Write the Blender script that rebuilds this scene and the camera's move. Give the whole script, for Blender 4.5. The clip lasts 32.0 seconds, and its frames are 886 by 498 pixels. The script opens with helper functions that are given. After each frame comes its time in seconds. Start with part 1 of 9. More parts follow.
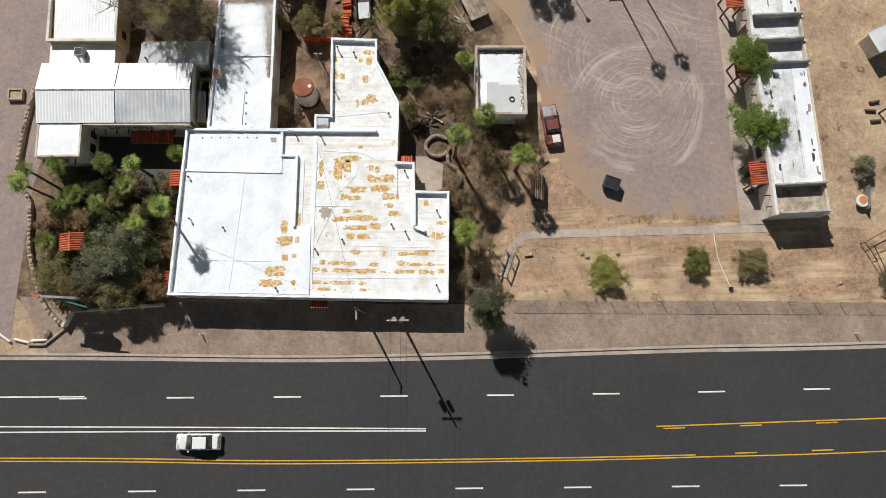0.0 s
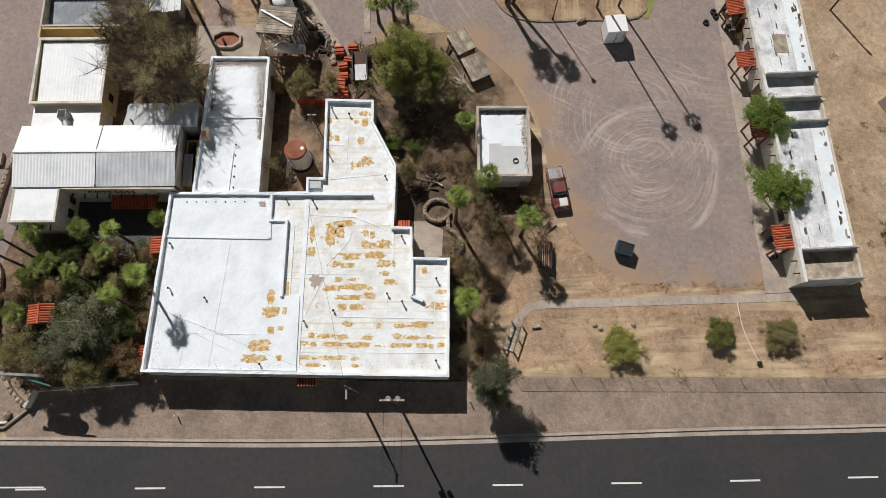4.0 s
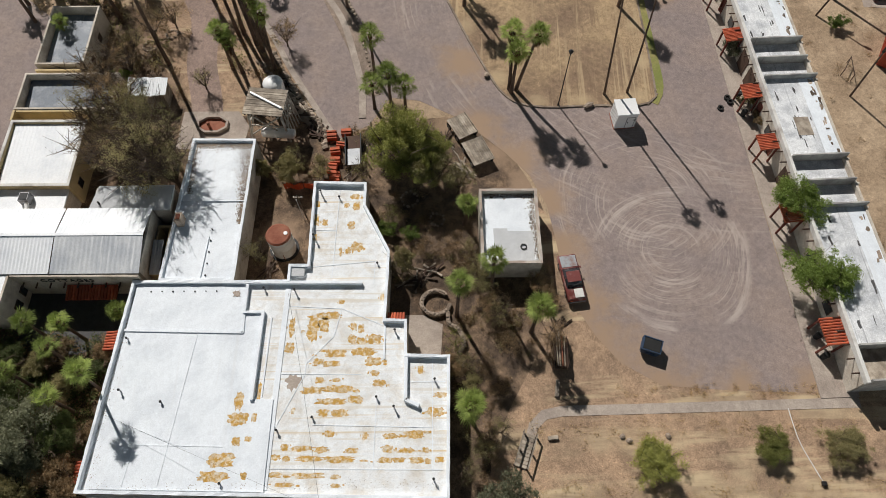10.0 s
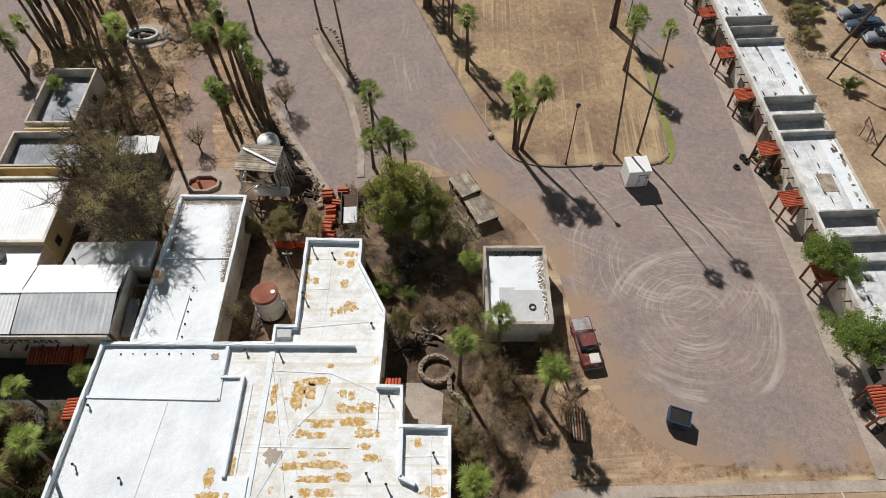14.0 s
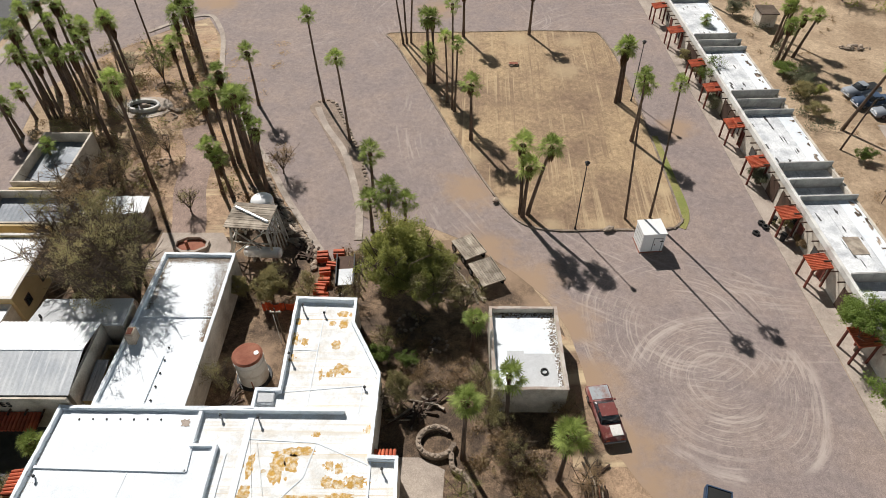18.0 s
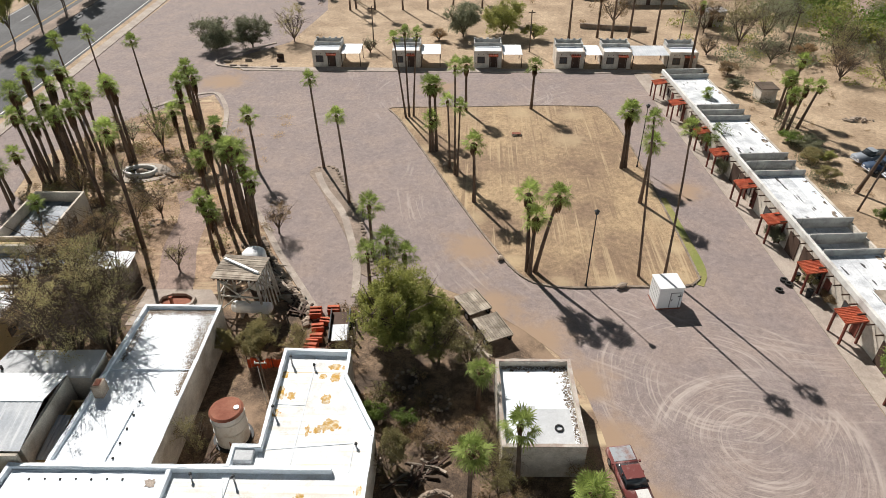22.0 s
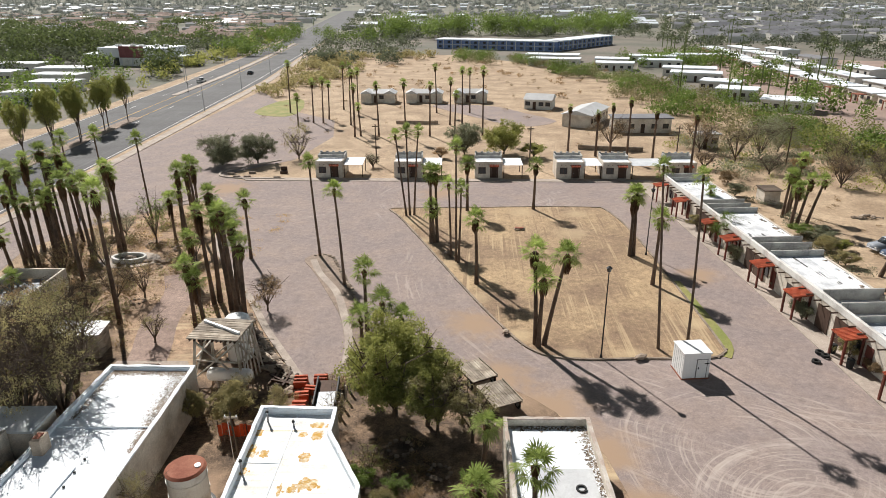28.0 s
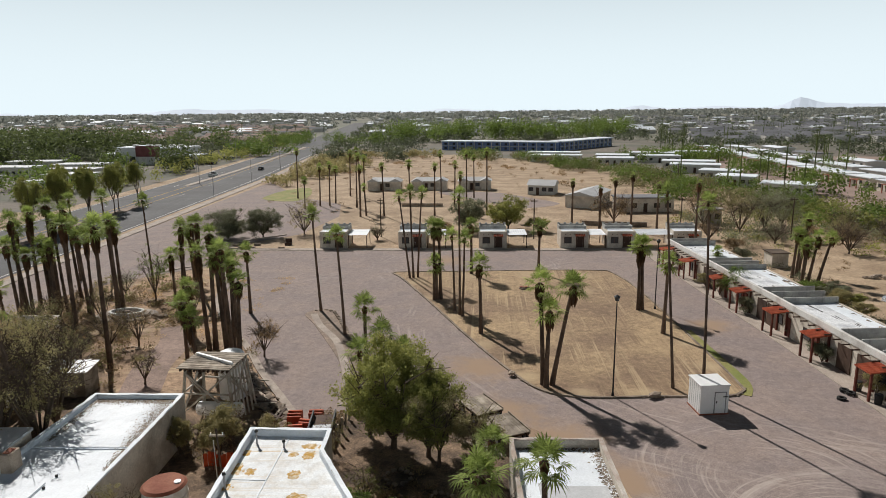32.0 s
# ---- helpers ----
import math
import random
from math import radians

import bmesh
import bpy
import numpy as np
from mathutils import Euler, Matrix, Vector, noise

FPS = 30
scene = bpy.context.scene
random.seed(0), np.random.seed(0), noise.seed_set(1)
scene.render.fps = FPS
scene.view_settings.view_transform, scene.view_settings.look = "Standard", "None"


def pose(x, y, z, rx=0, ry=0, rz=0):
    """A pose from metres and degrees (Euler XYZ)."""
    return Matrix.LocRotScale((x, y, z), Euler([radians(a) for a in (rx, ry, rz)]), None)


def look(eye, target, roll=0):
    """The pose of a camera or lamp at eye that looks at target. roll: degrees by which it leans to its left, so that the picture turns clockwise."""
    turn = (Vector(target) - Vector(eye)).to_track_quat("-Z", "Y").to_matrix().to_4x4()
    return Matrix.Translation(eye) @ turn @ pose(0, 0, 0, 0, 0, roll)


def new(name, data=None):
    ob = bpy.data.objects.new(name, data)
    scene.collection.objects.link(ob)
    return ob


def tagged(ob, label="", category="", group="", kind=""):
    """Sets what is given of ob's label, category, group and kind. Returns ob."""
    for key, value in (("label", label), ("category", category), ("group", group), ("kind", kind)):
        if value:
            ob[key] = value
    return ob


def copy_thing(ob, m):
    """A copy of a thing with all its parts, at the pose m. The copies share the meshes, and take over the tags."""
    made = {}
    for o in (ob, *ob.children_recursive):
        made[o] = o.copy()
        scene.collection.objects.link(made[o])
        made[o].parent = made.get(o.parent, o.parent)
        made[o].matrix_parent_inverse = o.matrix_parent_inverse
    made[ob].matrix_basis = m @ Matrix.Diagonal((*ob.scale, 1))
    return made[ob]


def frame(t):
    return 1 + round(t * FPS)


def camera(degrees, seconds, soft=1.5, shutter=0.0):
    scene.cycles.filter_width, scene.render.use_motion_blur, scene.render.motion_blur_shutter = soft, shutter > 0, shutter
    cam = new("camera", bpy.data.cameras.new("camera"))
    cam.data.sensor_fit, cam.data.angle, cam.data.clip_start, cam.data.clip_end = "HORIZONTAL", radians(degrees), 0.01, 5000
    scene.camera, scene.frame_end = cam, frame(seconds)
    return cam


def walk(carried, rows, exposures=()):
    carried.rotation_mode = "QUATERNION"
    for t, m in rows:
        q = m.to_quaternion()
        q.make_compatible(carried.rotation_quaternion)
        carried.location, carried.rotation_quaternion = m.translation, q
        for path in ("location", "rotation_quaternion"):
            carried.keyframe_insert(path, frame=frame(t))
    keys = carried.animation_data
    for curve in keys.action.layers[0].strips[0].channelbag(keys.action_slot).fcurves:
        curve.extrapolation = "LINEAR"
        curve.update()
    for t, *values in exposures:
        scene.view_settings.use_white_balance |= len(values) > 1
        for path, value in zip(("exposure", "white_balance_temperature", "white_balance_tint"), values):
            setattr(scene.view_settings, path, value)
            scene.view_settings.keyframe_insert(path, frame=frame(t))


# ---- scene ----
cam = camera(67.8, 32.0, soft=0.5)
PATH = [
    (0, (-1.547, -5.742, 75.73), (-1.526, -5.422, 73.756), 3.4),
    (0.5, (-1.341, -5.472, 75.156), (-1.326, -5.131, 73.185), 2.1),
    (1, (-1.119, -5.298, 74.526), (-1.11, -4.932, 72.56), 1.0),
    (1.5, (-0.959, -5.163, 73.8), (-0.953, -4.771, 71.838), 0.4),
    (2, (-0.895, -5.083, 73.091), (-0.891, -4.664, 71.135), 0.2),
    (2.5, (-0.84, -5.009, 72.306), (-0.837, -4.561, 70.357), -0.0),
    (3, (-0.833, -5.014, 71.523), (-0.829, -4.536, 69.581), -0.0),
    (3.5, (-0.917, -5.044, 70.836), (-0.911, -4.536, 68.901), 0.2),
    (5.5, (-1.051, -5.319, 67.582), (-1.039, -4.688, 65.685), 0.6),
    (6, (-0.994, -5.343, 66.869), (-0.983, -4.683, 64.982), 0.4),
    (6.5, (-0.977, -5.39, 66.061), (-0.966, -4.7, 64.184), 0.3),
    (7, (-0.973, -5.398, 65.251), (-0.961, -4.678, 63.385), 0.3),
    (7.5, (-0.965, -5.46, 64.473), (-0.953, -4.709, 62.619), 0.3),
    (8, (-0.948, -5.507, 63.712), (-0.936, -4.725, 61.872), 0.2),
    (8.5, (-0.895, -5.56, 62.936), (-0.884, -4.748, 61.108), 0.2),
    (9, (-0.823, -5.65, 62.165), (-0.814, -4.807, 60.352), 0.0),
    (9.5, (-0.822, -5.731, 61.407), (-0.814, -4.857, 59.608), 0.0),
    (10, (-0.852, -5.745, 60.605), (-0.843, -4.841, 58.821), 0.1),
    (10.5, (-0.85, -5.811, 59.804), (-0.841, -4.876, 58.036), 0.0),
    (11, (-0.876, -5.832, 58.99), (-0.865, -4.868, 57.237), 0.1),
    (11.5, (-0.802, -5.937, 58.142), (-0.793, -4.941, 56.408), -0.0),
    (12, (-0.678, -6.121, 57.31), (-0.672, -5.091, 55.596), -0.2),
    (12.5, (-0.569, -6.299, 56.475), (-0.567, -5.235, 54.782), -0.4),
    (13, (-0.554, -6.412, 55.678), (-0.554, -5.314, 54.006), -0.4),
    (13.5, (-0.479, -6.348, 54.917), (-0.483, -5.221, 53.265), -0.5),
    (14, (-0.414, -6.269, 54.168), (-0.421, -5.112, 52.537), -0.6),
    (14.5, (-0.48, -6.214, 53.469), (-0.487, -5.027, 51.859), -0.6),
    (16.5, (-0.548, -6.877, 49.711), (-0.556, -5.547, 48.217), -0.5),
    (17, (-0.652, -7.024, 48.925), (-0.657, -5.664, 47.458), -0.1),
    (17.5, (-0.643, -6.956, 48.087), (-0.651, -5.566, 46.649), -0.2),
    (18, (-0.537, -7.04, 47.273), (-0.547, -5.621, 45.864), -0.2),
    (18.5, (-0.516, -7.023, 46.499), (-0.528, -5.576, 45.118), -0.3),
    (19, (-0.514, -7.09, 45.66), (-0.527, -5.614, 44.311), -0.3),
    (19.5, (-0.531, -7.167, 44.767), (-0.543, -5.661, 43.45), -0.2),
    (20, (-0.524, -7.293, 43.878), (-0.537, -5.76, 42.594), -0.1),
    (20.5, (-0.474, -7.382, 43.023), (-0.49, -5.821, 41.772), -0.3),
    (21, (-0.378, -7.371, 42.199), (-0.397, -5.786, 40.98), -0.3),
    (21.5, (-0.403, -7.383, 41.403), (-0.423, -5.774, 40.215), -0.4),
    (22, (-0.518, -7.394, 40.621), (-0.536, -5.763, 39.464), -0.3),
    (22.5, (-0.522, -7.339, 39.87), (-0.54, -5.686, 38.744), -0.3),
    (23, (-0.531, -7.336, 39.121), (-0.551, -5.662, 38.027), -0.3),
    (23.5, (-0.496, -7.392, 38.242), (-0.517, -5.694, 37.185), -0.3),
    (24, (-0.556, -7.393, 37.38), (-0.574, -5.675, 36.358), -0.3),
    (24.5, (-0.639, -7.41, 36.587), (-0.654, -5.671, 35.598), -0.2),
    (25, (-0.509, -7.498, 35.708), (-0.525, -5.739, 34.756), -0.2),
    (25.5, (-0.398, -7.597, 34.854), (-0.414, -5.819, 33.939), -0.2),
    (27.5, (-0.389, -7.688, 31.228), (-0.412, -5.841, 30.463), -0.2),
    (28, (-0.381, -7.783, 30.513), (-0.406, -5.92, 29.785), -0.3),
    (28.5, (-0.366, -7.935, 29.803), (-0.392, -6.058, 29.112), -0.4),
    (29, (-0.478, -8.07, 28.936), (-0.503, -6.179, 28.286), -0.4),
    (29.5, (-0.426, -8.149, 28.159), (-0.454, -6.245, 27.546), -0.5),
    (30, (-0.291, -8.252, 27.172), (-0.322, -6.336, 26.6), -0.3),
    (30.5, (-0.257, -8.303, 26.347), (-0.29, -6.376, 25.813), -0.5),
    (31, (-0.321, -8.26, 25.516), (-0.354, -6.322, 25.02), -0.3),
    (31.5, (-0.247, -8.35, 24.639), (-0.284, -6.403, 24.184), -0.5),
    (32, (-0.077, -8.499, 23.879), (-0.12, -6.543, 23.463), -0.6),
]
walk(cam, [(t, look(eye, target, roll)) for t, eye, target, roll in PATH], [(0, 0.11), (3, -0.01), (6, -0.13), (9, -0.15), (13, -0.05), (17, 0.21), (19, 0.29), (25, 0.46), (28, 0.46), (30, 0.22), (32, -0.13)])


# ---- world, sun, exposure ----
SUN_TO = Vector((0.352, -0.668, -0.685)).normalized()
world = bpy.data.worlds.new("world")
scene.world = world
world.use_nodes = True
wn = world.node_tree
sky = wn.nodes.new("ShaderNodeTexSky")
sky.sky_type, sky.sun_disc = "NISHITA", False
sky.sun_elevation, sky.sun_rotation = radians(42.2), radians(-27.8)
sky.air_density, sky.dust_density, sky.altitude, sky.ozone_density = 1.0, 0.6, 350, 1.5
hsv = wn.nodes.new("ShaderNodeHueSaturation")
hsv.inputs["Saturation"].default_value, hsv.inputs["Value"].default_value = 1.1, 0.19
wn.links.new(sky.outputs[0], hsv.inputs["Color"])
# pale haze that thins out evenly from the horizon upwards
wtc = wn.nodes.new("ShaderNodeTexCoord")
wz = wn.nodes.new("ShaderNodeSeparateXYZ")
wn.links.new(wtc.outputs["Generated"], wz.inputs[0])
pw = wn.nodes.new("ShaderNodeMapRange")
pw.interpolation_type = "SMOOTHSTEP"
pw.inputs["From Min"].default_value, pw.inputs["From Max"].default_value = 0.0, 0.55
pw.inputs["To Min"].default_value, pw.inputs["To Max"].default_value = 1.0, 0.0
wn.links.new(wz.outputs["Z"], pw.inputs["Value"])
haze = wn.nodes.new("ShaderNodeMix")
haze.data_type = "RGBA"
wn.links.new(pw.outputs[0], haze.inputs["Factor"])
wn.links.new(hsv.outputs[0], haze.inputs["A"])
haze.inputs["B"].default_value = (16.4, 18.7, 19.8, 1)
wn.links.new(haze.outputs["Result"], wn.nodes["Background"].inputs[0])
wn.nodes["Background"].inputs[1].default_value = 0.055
sun = new("sun", bpy.data.lights.new("sun", "SUN"))
sun.data.energy, sun.data.angle, sun.data.color = 5.0, radians(0.55), (1.0, 0.962, 0.915)
sun.matrix_world = look((0, 0, 0), SUN_TO)


# ---- materials ----
MATS = {}


def mat(name, col, rough=0.85, var=0.3, scale=1.0, bump=0.25, metal=0.0, col2=None, patch=0.5, spec=0.3, rand=0.0, grit=0.0):
    """A node material with variation at two scales, a second colour in patches, grain, grit and relief."""
    if name in MATS:
        return MATS[name]
    m = bpy.data.materials.new(name)
    m.use_nodes = True
    nt = m.node_tree
    n, ln = nt.nodes, nt.links
    b = n["Principled BSDF"]
    b.inputs["Roughness"].default_value, b.inputs["Metallic"].default_value = rough, metal
    b.inputs["Specular IOR Level"].default_value = spec
    tc = n.new("ShaderNodeTexCoord")
    tilt = n.new("ShaderNodeMapping")
    tilt.inputs["Rotation"].default_value, tilt.inputs["Location"].default_value = (0.62, 0.47, 0.35), (3.7, 1.3, 5.1)
    ln.new(tc.outputs["Object"], tilt.inputs["Vector"])

    def noise_at(sc, detail=6, rg=0.6):
        t = n.new("ShaderNodeTexNoise")
        t.inputs["Scale"].default_value, t.inputs["Detail"].default_value = sc, detail
        t.inputs["Roughness"].default_value = rg
        ln.new(tilt.outputs[0], t.inputs["Vector"])
        return t

    big, fine = noise_at(0.35 * scale), noise_at(6.0 * scale, 8, 0.7)
    ramp = n.new("ShaderNodeValToRGB")
    ramp.color_ramp.elements[0].position, ramp.color_ramp.elements[1].position = patch - 0.12, patch + 0.12
    c2 = col2 or tuple(c * (1 - var) for c in col)
    ramp.color_ramp.elements[0].color, ramp.color_ramp.elements[1].color = (*col, 1), (*c2, 1)
    ln.new(big.outputs["Fac"], ramp.inputs[0])
    mul = n.new("ShaderNodeMix")
    mul.data_type, mul.blend_type = "RGBA", "MULTIPLY"
    mul.inputs["Factor"].default_value = 1.0
    ln.new(ramp.outputs[0], mul.inputs["A"])
    mr = n.new("ShaderNodeMapRange")
    mr.inputs["From Min"].default_value, mr.inputs["From Max"].default_value = 0.25, 0.75
    mr.inputs["To Min"].default_value, mr.inputs["To Max"].default_value = 1 - var, 1 + var * 0.7
    ln.new(fine.outputs["Fac"], mr.inputs["Value"])
    ln.new(mr.outputs[0], mul.inputs["B"])
    out = mul.outputs["Result"]
    for sc, amount in ((11.0, grit), (1.7, grit * 0.6)):
        if not amount:
            continue
        g = noise_at(sc, 3, 0.75)
        gr = n.new("ShaderNodeMapRange")
        gr.inputs["From Min"].default_value, gr.inputs["From Max"].default_value = 0.33, 0.67
        gr.inputs["To Min"].default_value, gr.inputs["To Max"].default_value = 1 - amount, 1 + amount
        ln.new(g.outputs["Fac"], gr.inputs["Value"])
        gm = n.new("ShaderNodeMix")
        gm.data_type, gm.blend_type = "RGBA", "MULTIPLY"
        gm.inputs["Factor"].default_value = 1.0
        ln.new(out, gm.inputs["A"])
        ln.new(gr.outputs[0], gm.inputs["B"])
        out = gm.outputs["Result"]
    if rand:
        oi = n.new("ShaderNodeObjectInfo")
        m2 = n.new("ShaderNodeMix")
        m2.data_type, m2.blend_type = "RGBA", "MULTIPLY"
        m2.inputs["Factor"].default_value = 1.0
        r2 = n.new("ShaderNodeMapRange")
        r2.inputs["To Min"].default_value, r2.inputs["To Max"].default_value = 1 - rand, 1 + rand
        ln.new(oi.outputs["Random"], r2.inputs["Value"])
        ln.new(out, m2.inputs["A"])
        ln.new(r2.outputs[0], m2.inputs["B"])
        out = m2.outputs["Result"]
    ln.new(out, b.inputs["Base Color"])
    if bump:
        bp = n.new("ShaderNodeBump")
        bp.inputs["Strength"].default_value, bp.inputs["Distance"].default_value = bump, 0.05
        ln.new(fine.outputs["Fac"], bp.inputs["Height"])
        ln.new(bp.outputs[0], b.inputs["Normal"])
    MATS[name] = m
    return m


def nodes_of(m):
    return m.node_tree.nodes, m.node_tree.links, m.node_tree.nodes["Principled BSDF"]


def leaf_mat(name, col, var=0.5, rough=0.55):
    """Foliage: varied from leaf to leaf and plant to plant, a little light passes through."""
    m = bpy.data.materials.new(name)
    m.use_nodes = True
    n, ln, b = nodes_of(m)
    g = n.new("ShaderNodeNewGeometry")
    oi = n.new("ShaderNodeObjectInfo")
    ad = n.new("ShaderNodeMath")
    ad.operation = "ADD"
    ln.new(g.outputs["Random Per Island"], ad.inputs[0])
    ln.new(oi.outputs["Random"], ad.inputs[1])
    r = n.new("ShaderNodeMapRange")
    r.inputs["From Max"].default_value = 2.0
    ln.new(ad.outputs[0], r.inputs["Value"])
    ramp = n.new("ShaderNodeValToRGB")
    lo, hi = tuple(c * (1 - var) for c in col), tuple(min(1, c * (1 + var)) for c in col)
    ramp.color_ramp.elements[0].color, ramp.color_ramp.elements[1].color = (*lo, 1), (hi[0] * 1.1, hi[1], hi[2], 1)
    ln.new(r.outputs[0], ramp.inputs[0])
    ln.new(ramp.outputs[0], b.inputs["Base Color"])
    b.inputs["Roughness"].default_value, b.inputs["Specular IOR Level"].default_value = rough, 0.2
    tr = n.new("ShaderNodeBsdfTranslucent")
    ln.new(ramp.outputs[0], tr.inputs[0])
    mx = n.new("ShaderNodeMixShader")
    mx.inputs[0].default_value = 0.45
    ln.new(b.outputs[0], mx.inputs[1])
    ln.new(tr.outputs[0], mx.inputs[2])
    ln.new(mx.outputs[0], n["Material Output"].inputs[0])
    MATS[name] = m
    return m


M_DIRT = mat("dirt", (0.45, 0.335, 0.225), 0.95, 0.3, 0.5, 0.4, col2=(0.31, 0.222, 0.145), patch=0.5, grit=0.3)
# garden soil: dark tones hold leaf litter plus painted shade of the trees
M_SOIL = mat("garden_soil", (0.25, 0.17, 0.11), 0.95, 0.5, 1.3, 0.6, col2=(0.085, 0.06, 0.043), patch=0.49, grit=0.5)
M_ORANGE_SOIL = mat("orange_soil", (0.42, 0.285, 0.185), 0.95, 0.35, 0.8, 0.4, col2=(0.27, 0.185, 0.125), patch=0.5, grit=0.35)
M_LAWN = mat("dry_lawn", (0.4, 0.285, 0.168), 0.95, 0.3, 0.3, 0.4, col2=(0.225, 0.152, 0.1), patch=0.5, grit=0.32)
M_VERGE = mat("bare_verge", (0.31, 0.235, 0.185), 0.95, 0.3, 0.8, 0.4, col2=(0.22, 0.17, 0.135), patch=0.5, grit=0.28)
M_GRAVEL = mat("gravel_drive", (0.255, 0.206, 0.192), 0.95, 0.14, 0.7, 0.12, col2=(0.3, 0.235, 0.206), patch=0.53, grit=0.24)
M_PATHGRAVEL = mat("path_gravel", (0.33, 0.24, 0.2), 0.95, 0.25, 0.7, 0.4, grit=0.28)
M_ASPHALT = mat("asphalt", (0.037, 0.037, 0.039), 0.8, 0.2, 0.3, 0.2, col2=(0.044, 0.042, 0.042), patch=0.5, grit=0.16)
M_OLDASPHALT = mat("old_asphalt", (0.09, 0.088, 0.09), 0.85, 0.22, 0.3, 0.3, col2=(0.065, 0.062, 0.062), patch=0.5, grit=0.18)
M_CONCRETE = mat("concrete", (0.42, 0.355, 0.3), 0.9, 0.2, 1.2, 0.3, col2=(0.32, 0.265, 0.225), patch=0.52, grit=0.18)
M_STUCCO = mat("stucco", (0.62, 0.56, 0.48), 0.9, 0.2, 1.5, 0.35, col2=(0.42, 0.36, 0.295), patch=0.53, grit=0.14)
M_STUCCO_Y = mat("yellow_stucco", (0.6, 0.47, 0.26), 0.9, 0.15, 1.5, 0.35)
M_PARAPET = mat("parapet", (0.66, 0.645, 0.61), 0.9, 0.18, 1.5, 0.3, col2=(0.4, 0.37, 0.34), patch=0.6)
M_ROOF = mat("white_roof", (0.78, 0.82, 0.86), 0.6, 0.1, 1.2, 0.35, col2=(0.66, 0.7, 0.745), patch=0.57, grit=0.07)
M_WEATHERED = mat("weathered_wall", (0.44, 0.43, 0.4), 0.9, 0.25, 2.0, 0.3, col2=(0.27, 0.26, 0.25), patch=0.52)
M_ROOF_R = mat("worn_white_roof", (0.79, 0.81, 0.82), 0.7, 0.14, 2.4, 0.4, col2=(0.63, 0.6, 0.55), patch=0.57, grit=0.12)
M_ROOF_OLD = mat("worn_roof", (0.74, 0.75, 0.76), 0.75, 0.22, 1.5, 0.3, col2=(0.46, 0.475, 0.5), patch=0.53, grit=0.2)
M_SLATE = mat("blue_grey_shaded_roofing", (0.2, 0.225, 0.26), 0.6, 0.25, 1.5, 0.15, col2=(0.42, 0.44, 0.47), patch=0.6)
M_METALROOF = mat("metal_roof", (0.8, 0.82, 0.84), 0.5, 0.12, 1.0, 0.1, col2=(0.64, 0.67, 0.71), patch=0.6, spec=0.5)
M_CORRUG = mat("grey_metal_roof", (0.44, 0.465, 0.5), 0.5, 0.2, 1.0, 0.1, col2=(0.6, 0.615, 0.63), patch=0.5, spec=0.5)
M_PATCH = mat("roof_patch", (0.55, 0.56, 0.57), 0.8, 0.1, 1.0, 0.1, grit=0.08)
M_OCHRE = mat("ochre_foam", (0.53, 0.31, 0.07), 0.9, 0.3, 9.0, 0.4, col2=(0.74, 0.68, 0.56), patch=0.55, grit=0.2)
M_RED = mat("red_paint", (0.5, 0.12, 0.055), 0.75, 0.3, 3.0, 0.2, col2=(0.38, 0.08, 0.04), rand=0.25)
M_DARKWOOD = mat("dark_wood", (0.085, 0.05, 0.035), 0.8, 0.3, 3.0, 0.3, rand=0.25)
M_REDWOOD = mat("red_brown_wood", (0.16, 0.045, 0.03), 0.8, 0.3, 3.0, 0.3, rand=0.25)
M_GREYWOOD = mat("weathered_wood", (0.42, 0.36, 0.29), 0.9, 0.3, 3.0, 0.35, col2=(0.22, 0.18, 0.14), rand=0.25)
M_WHITE = mat("white_metal", (0.8, 0.8, 0.79), 0.45, 0.06, 1.0, 0.02, spec=0.5)
M_RUST = mat("rust", (0.23, 0.075, 0.045), 0.85, 0.3, 2.0, 0.3, col2=(0.32, 0.13, 0.08), patch=0.5)
M_BLACK = mat("black", (0.02, 0.02, 0.02), 0.6, 0.2, 2.0, 0.1)
M_TYRE = mat("rubber", (0.025, 0.024, 0.023), 0.85, 0.2, 3.0, 0.2)
M_PAINT_W = mat("white_line", (0.72, 0.71, 0.68), 0.8, 0.2, 1.5, 0.1, col2=(0.6, 0.58, 0.55))
M_PAINT_Y = mat("yellow_line", (0.62, 0.36, 0.03), 0.8, 0.2, 1.5, 0.1)
M_GLASS = mat("dark_glass", (0.03, 0.035, 0.04), 0.12, 0.1, 1.0, 0.0, spec=0.6)
M_TRUNK = mat("palm_bark", (0.16, 0.108, 0.076), 0.95, 0.4, 2.0, 0.8, col2=(0.085, 0.058, 0.043), patch=0.5, rand=0.2)
M_BARK = mat("bark", (0.13, 0.095, 0.07), 0.95, 0.35, 2.0, 0.8)
M_STEEL = mat("steel", (0.32, 0.32, 0.33), 0.5, 0.2, 2.0, 0.05, metal=0.6)
M_STONE = mat("field_stone", (0.4, 0.32, 0.25), 0.95, 0.3, 2.0, 0.5, col2=(0.22, 0.17, 0.13), rand=0.3)
L_PALM = leaf_mat("palm_leaf", (0.25, 0.33, 0.09), 0.6, 0.75)
L_DEAD = leaf_mat("dead_frond", (0.15, 0.095, 0.055), 0.5, 0.9)
L_MESQ = leaf_mat("mesquite_leaf", (0.25, 0.275, 0.08), 0.6)
L_PALO = leaf_mat("palo_verde_leaf", (0.27, 0.295, 0.085))
L_GREEN = leaf_mat("bright_leaf", (0.15, 0.22, 0.05))
L_GREY = leaf_mat("grey_leaf", (0.22, 0.24, 0.15))
L_OLIVE = leaf_mat("olive_leaf", (0.27, 0.255, 0.12))
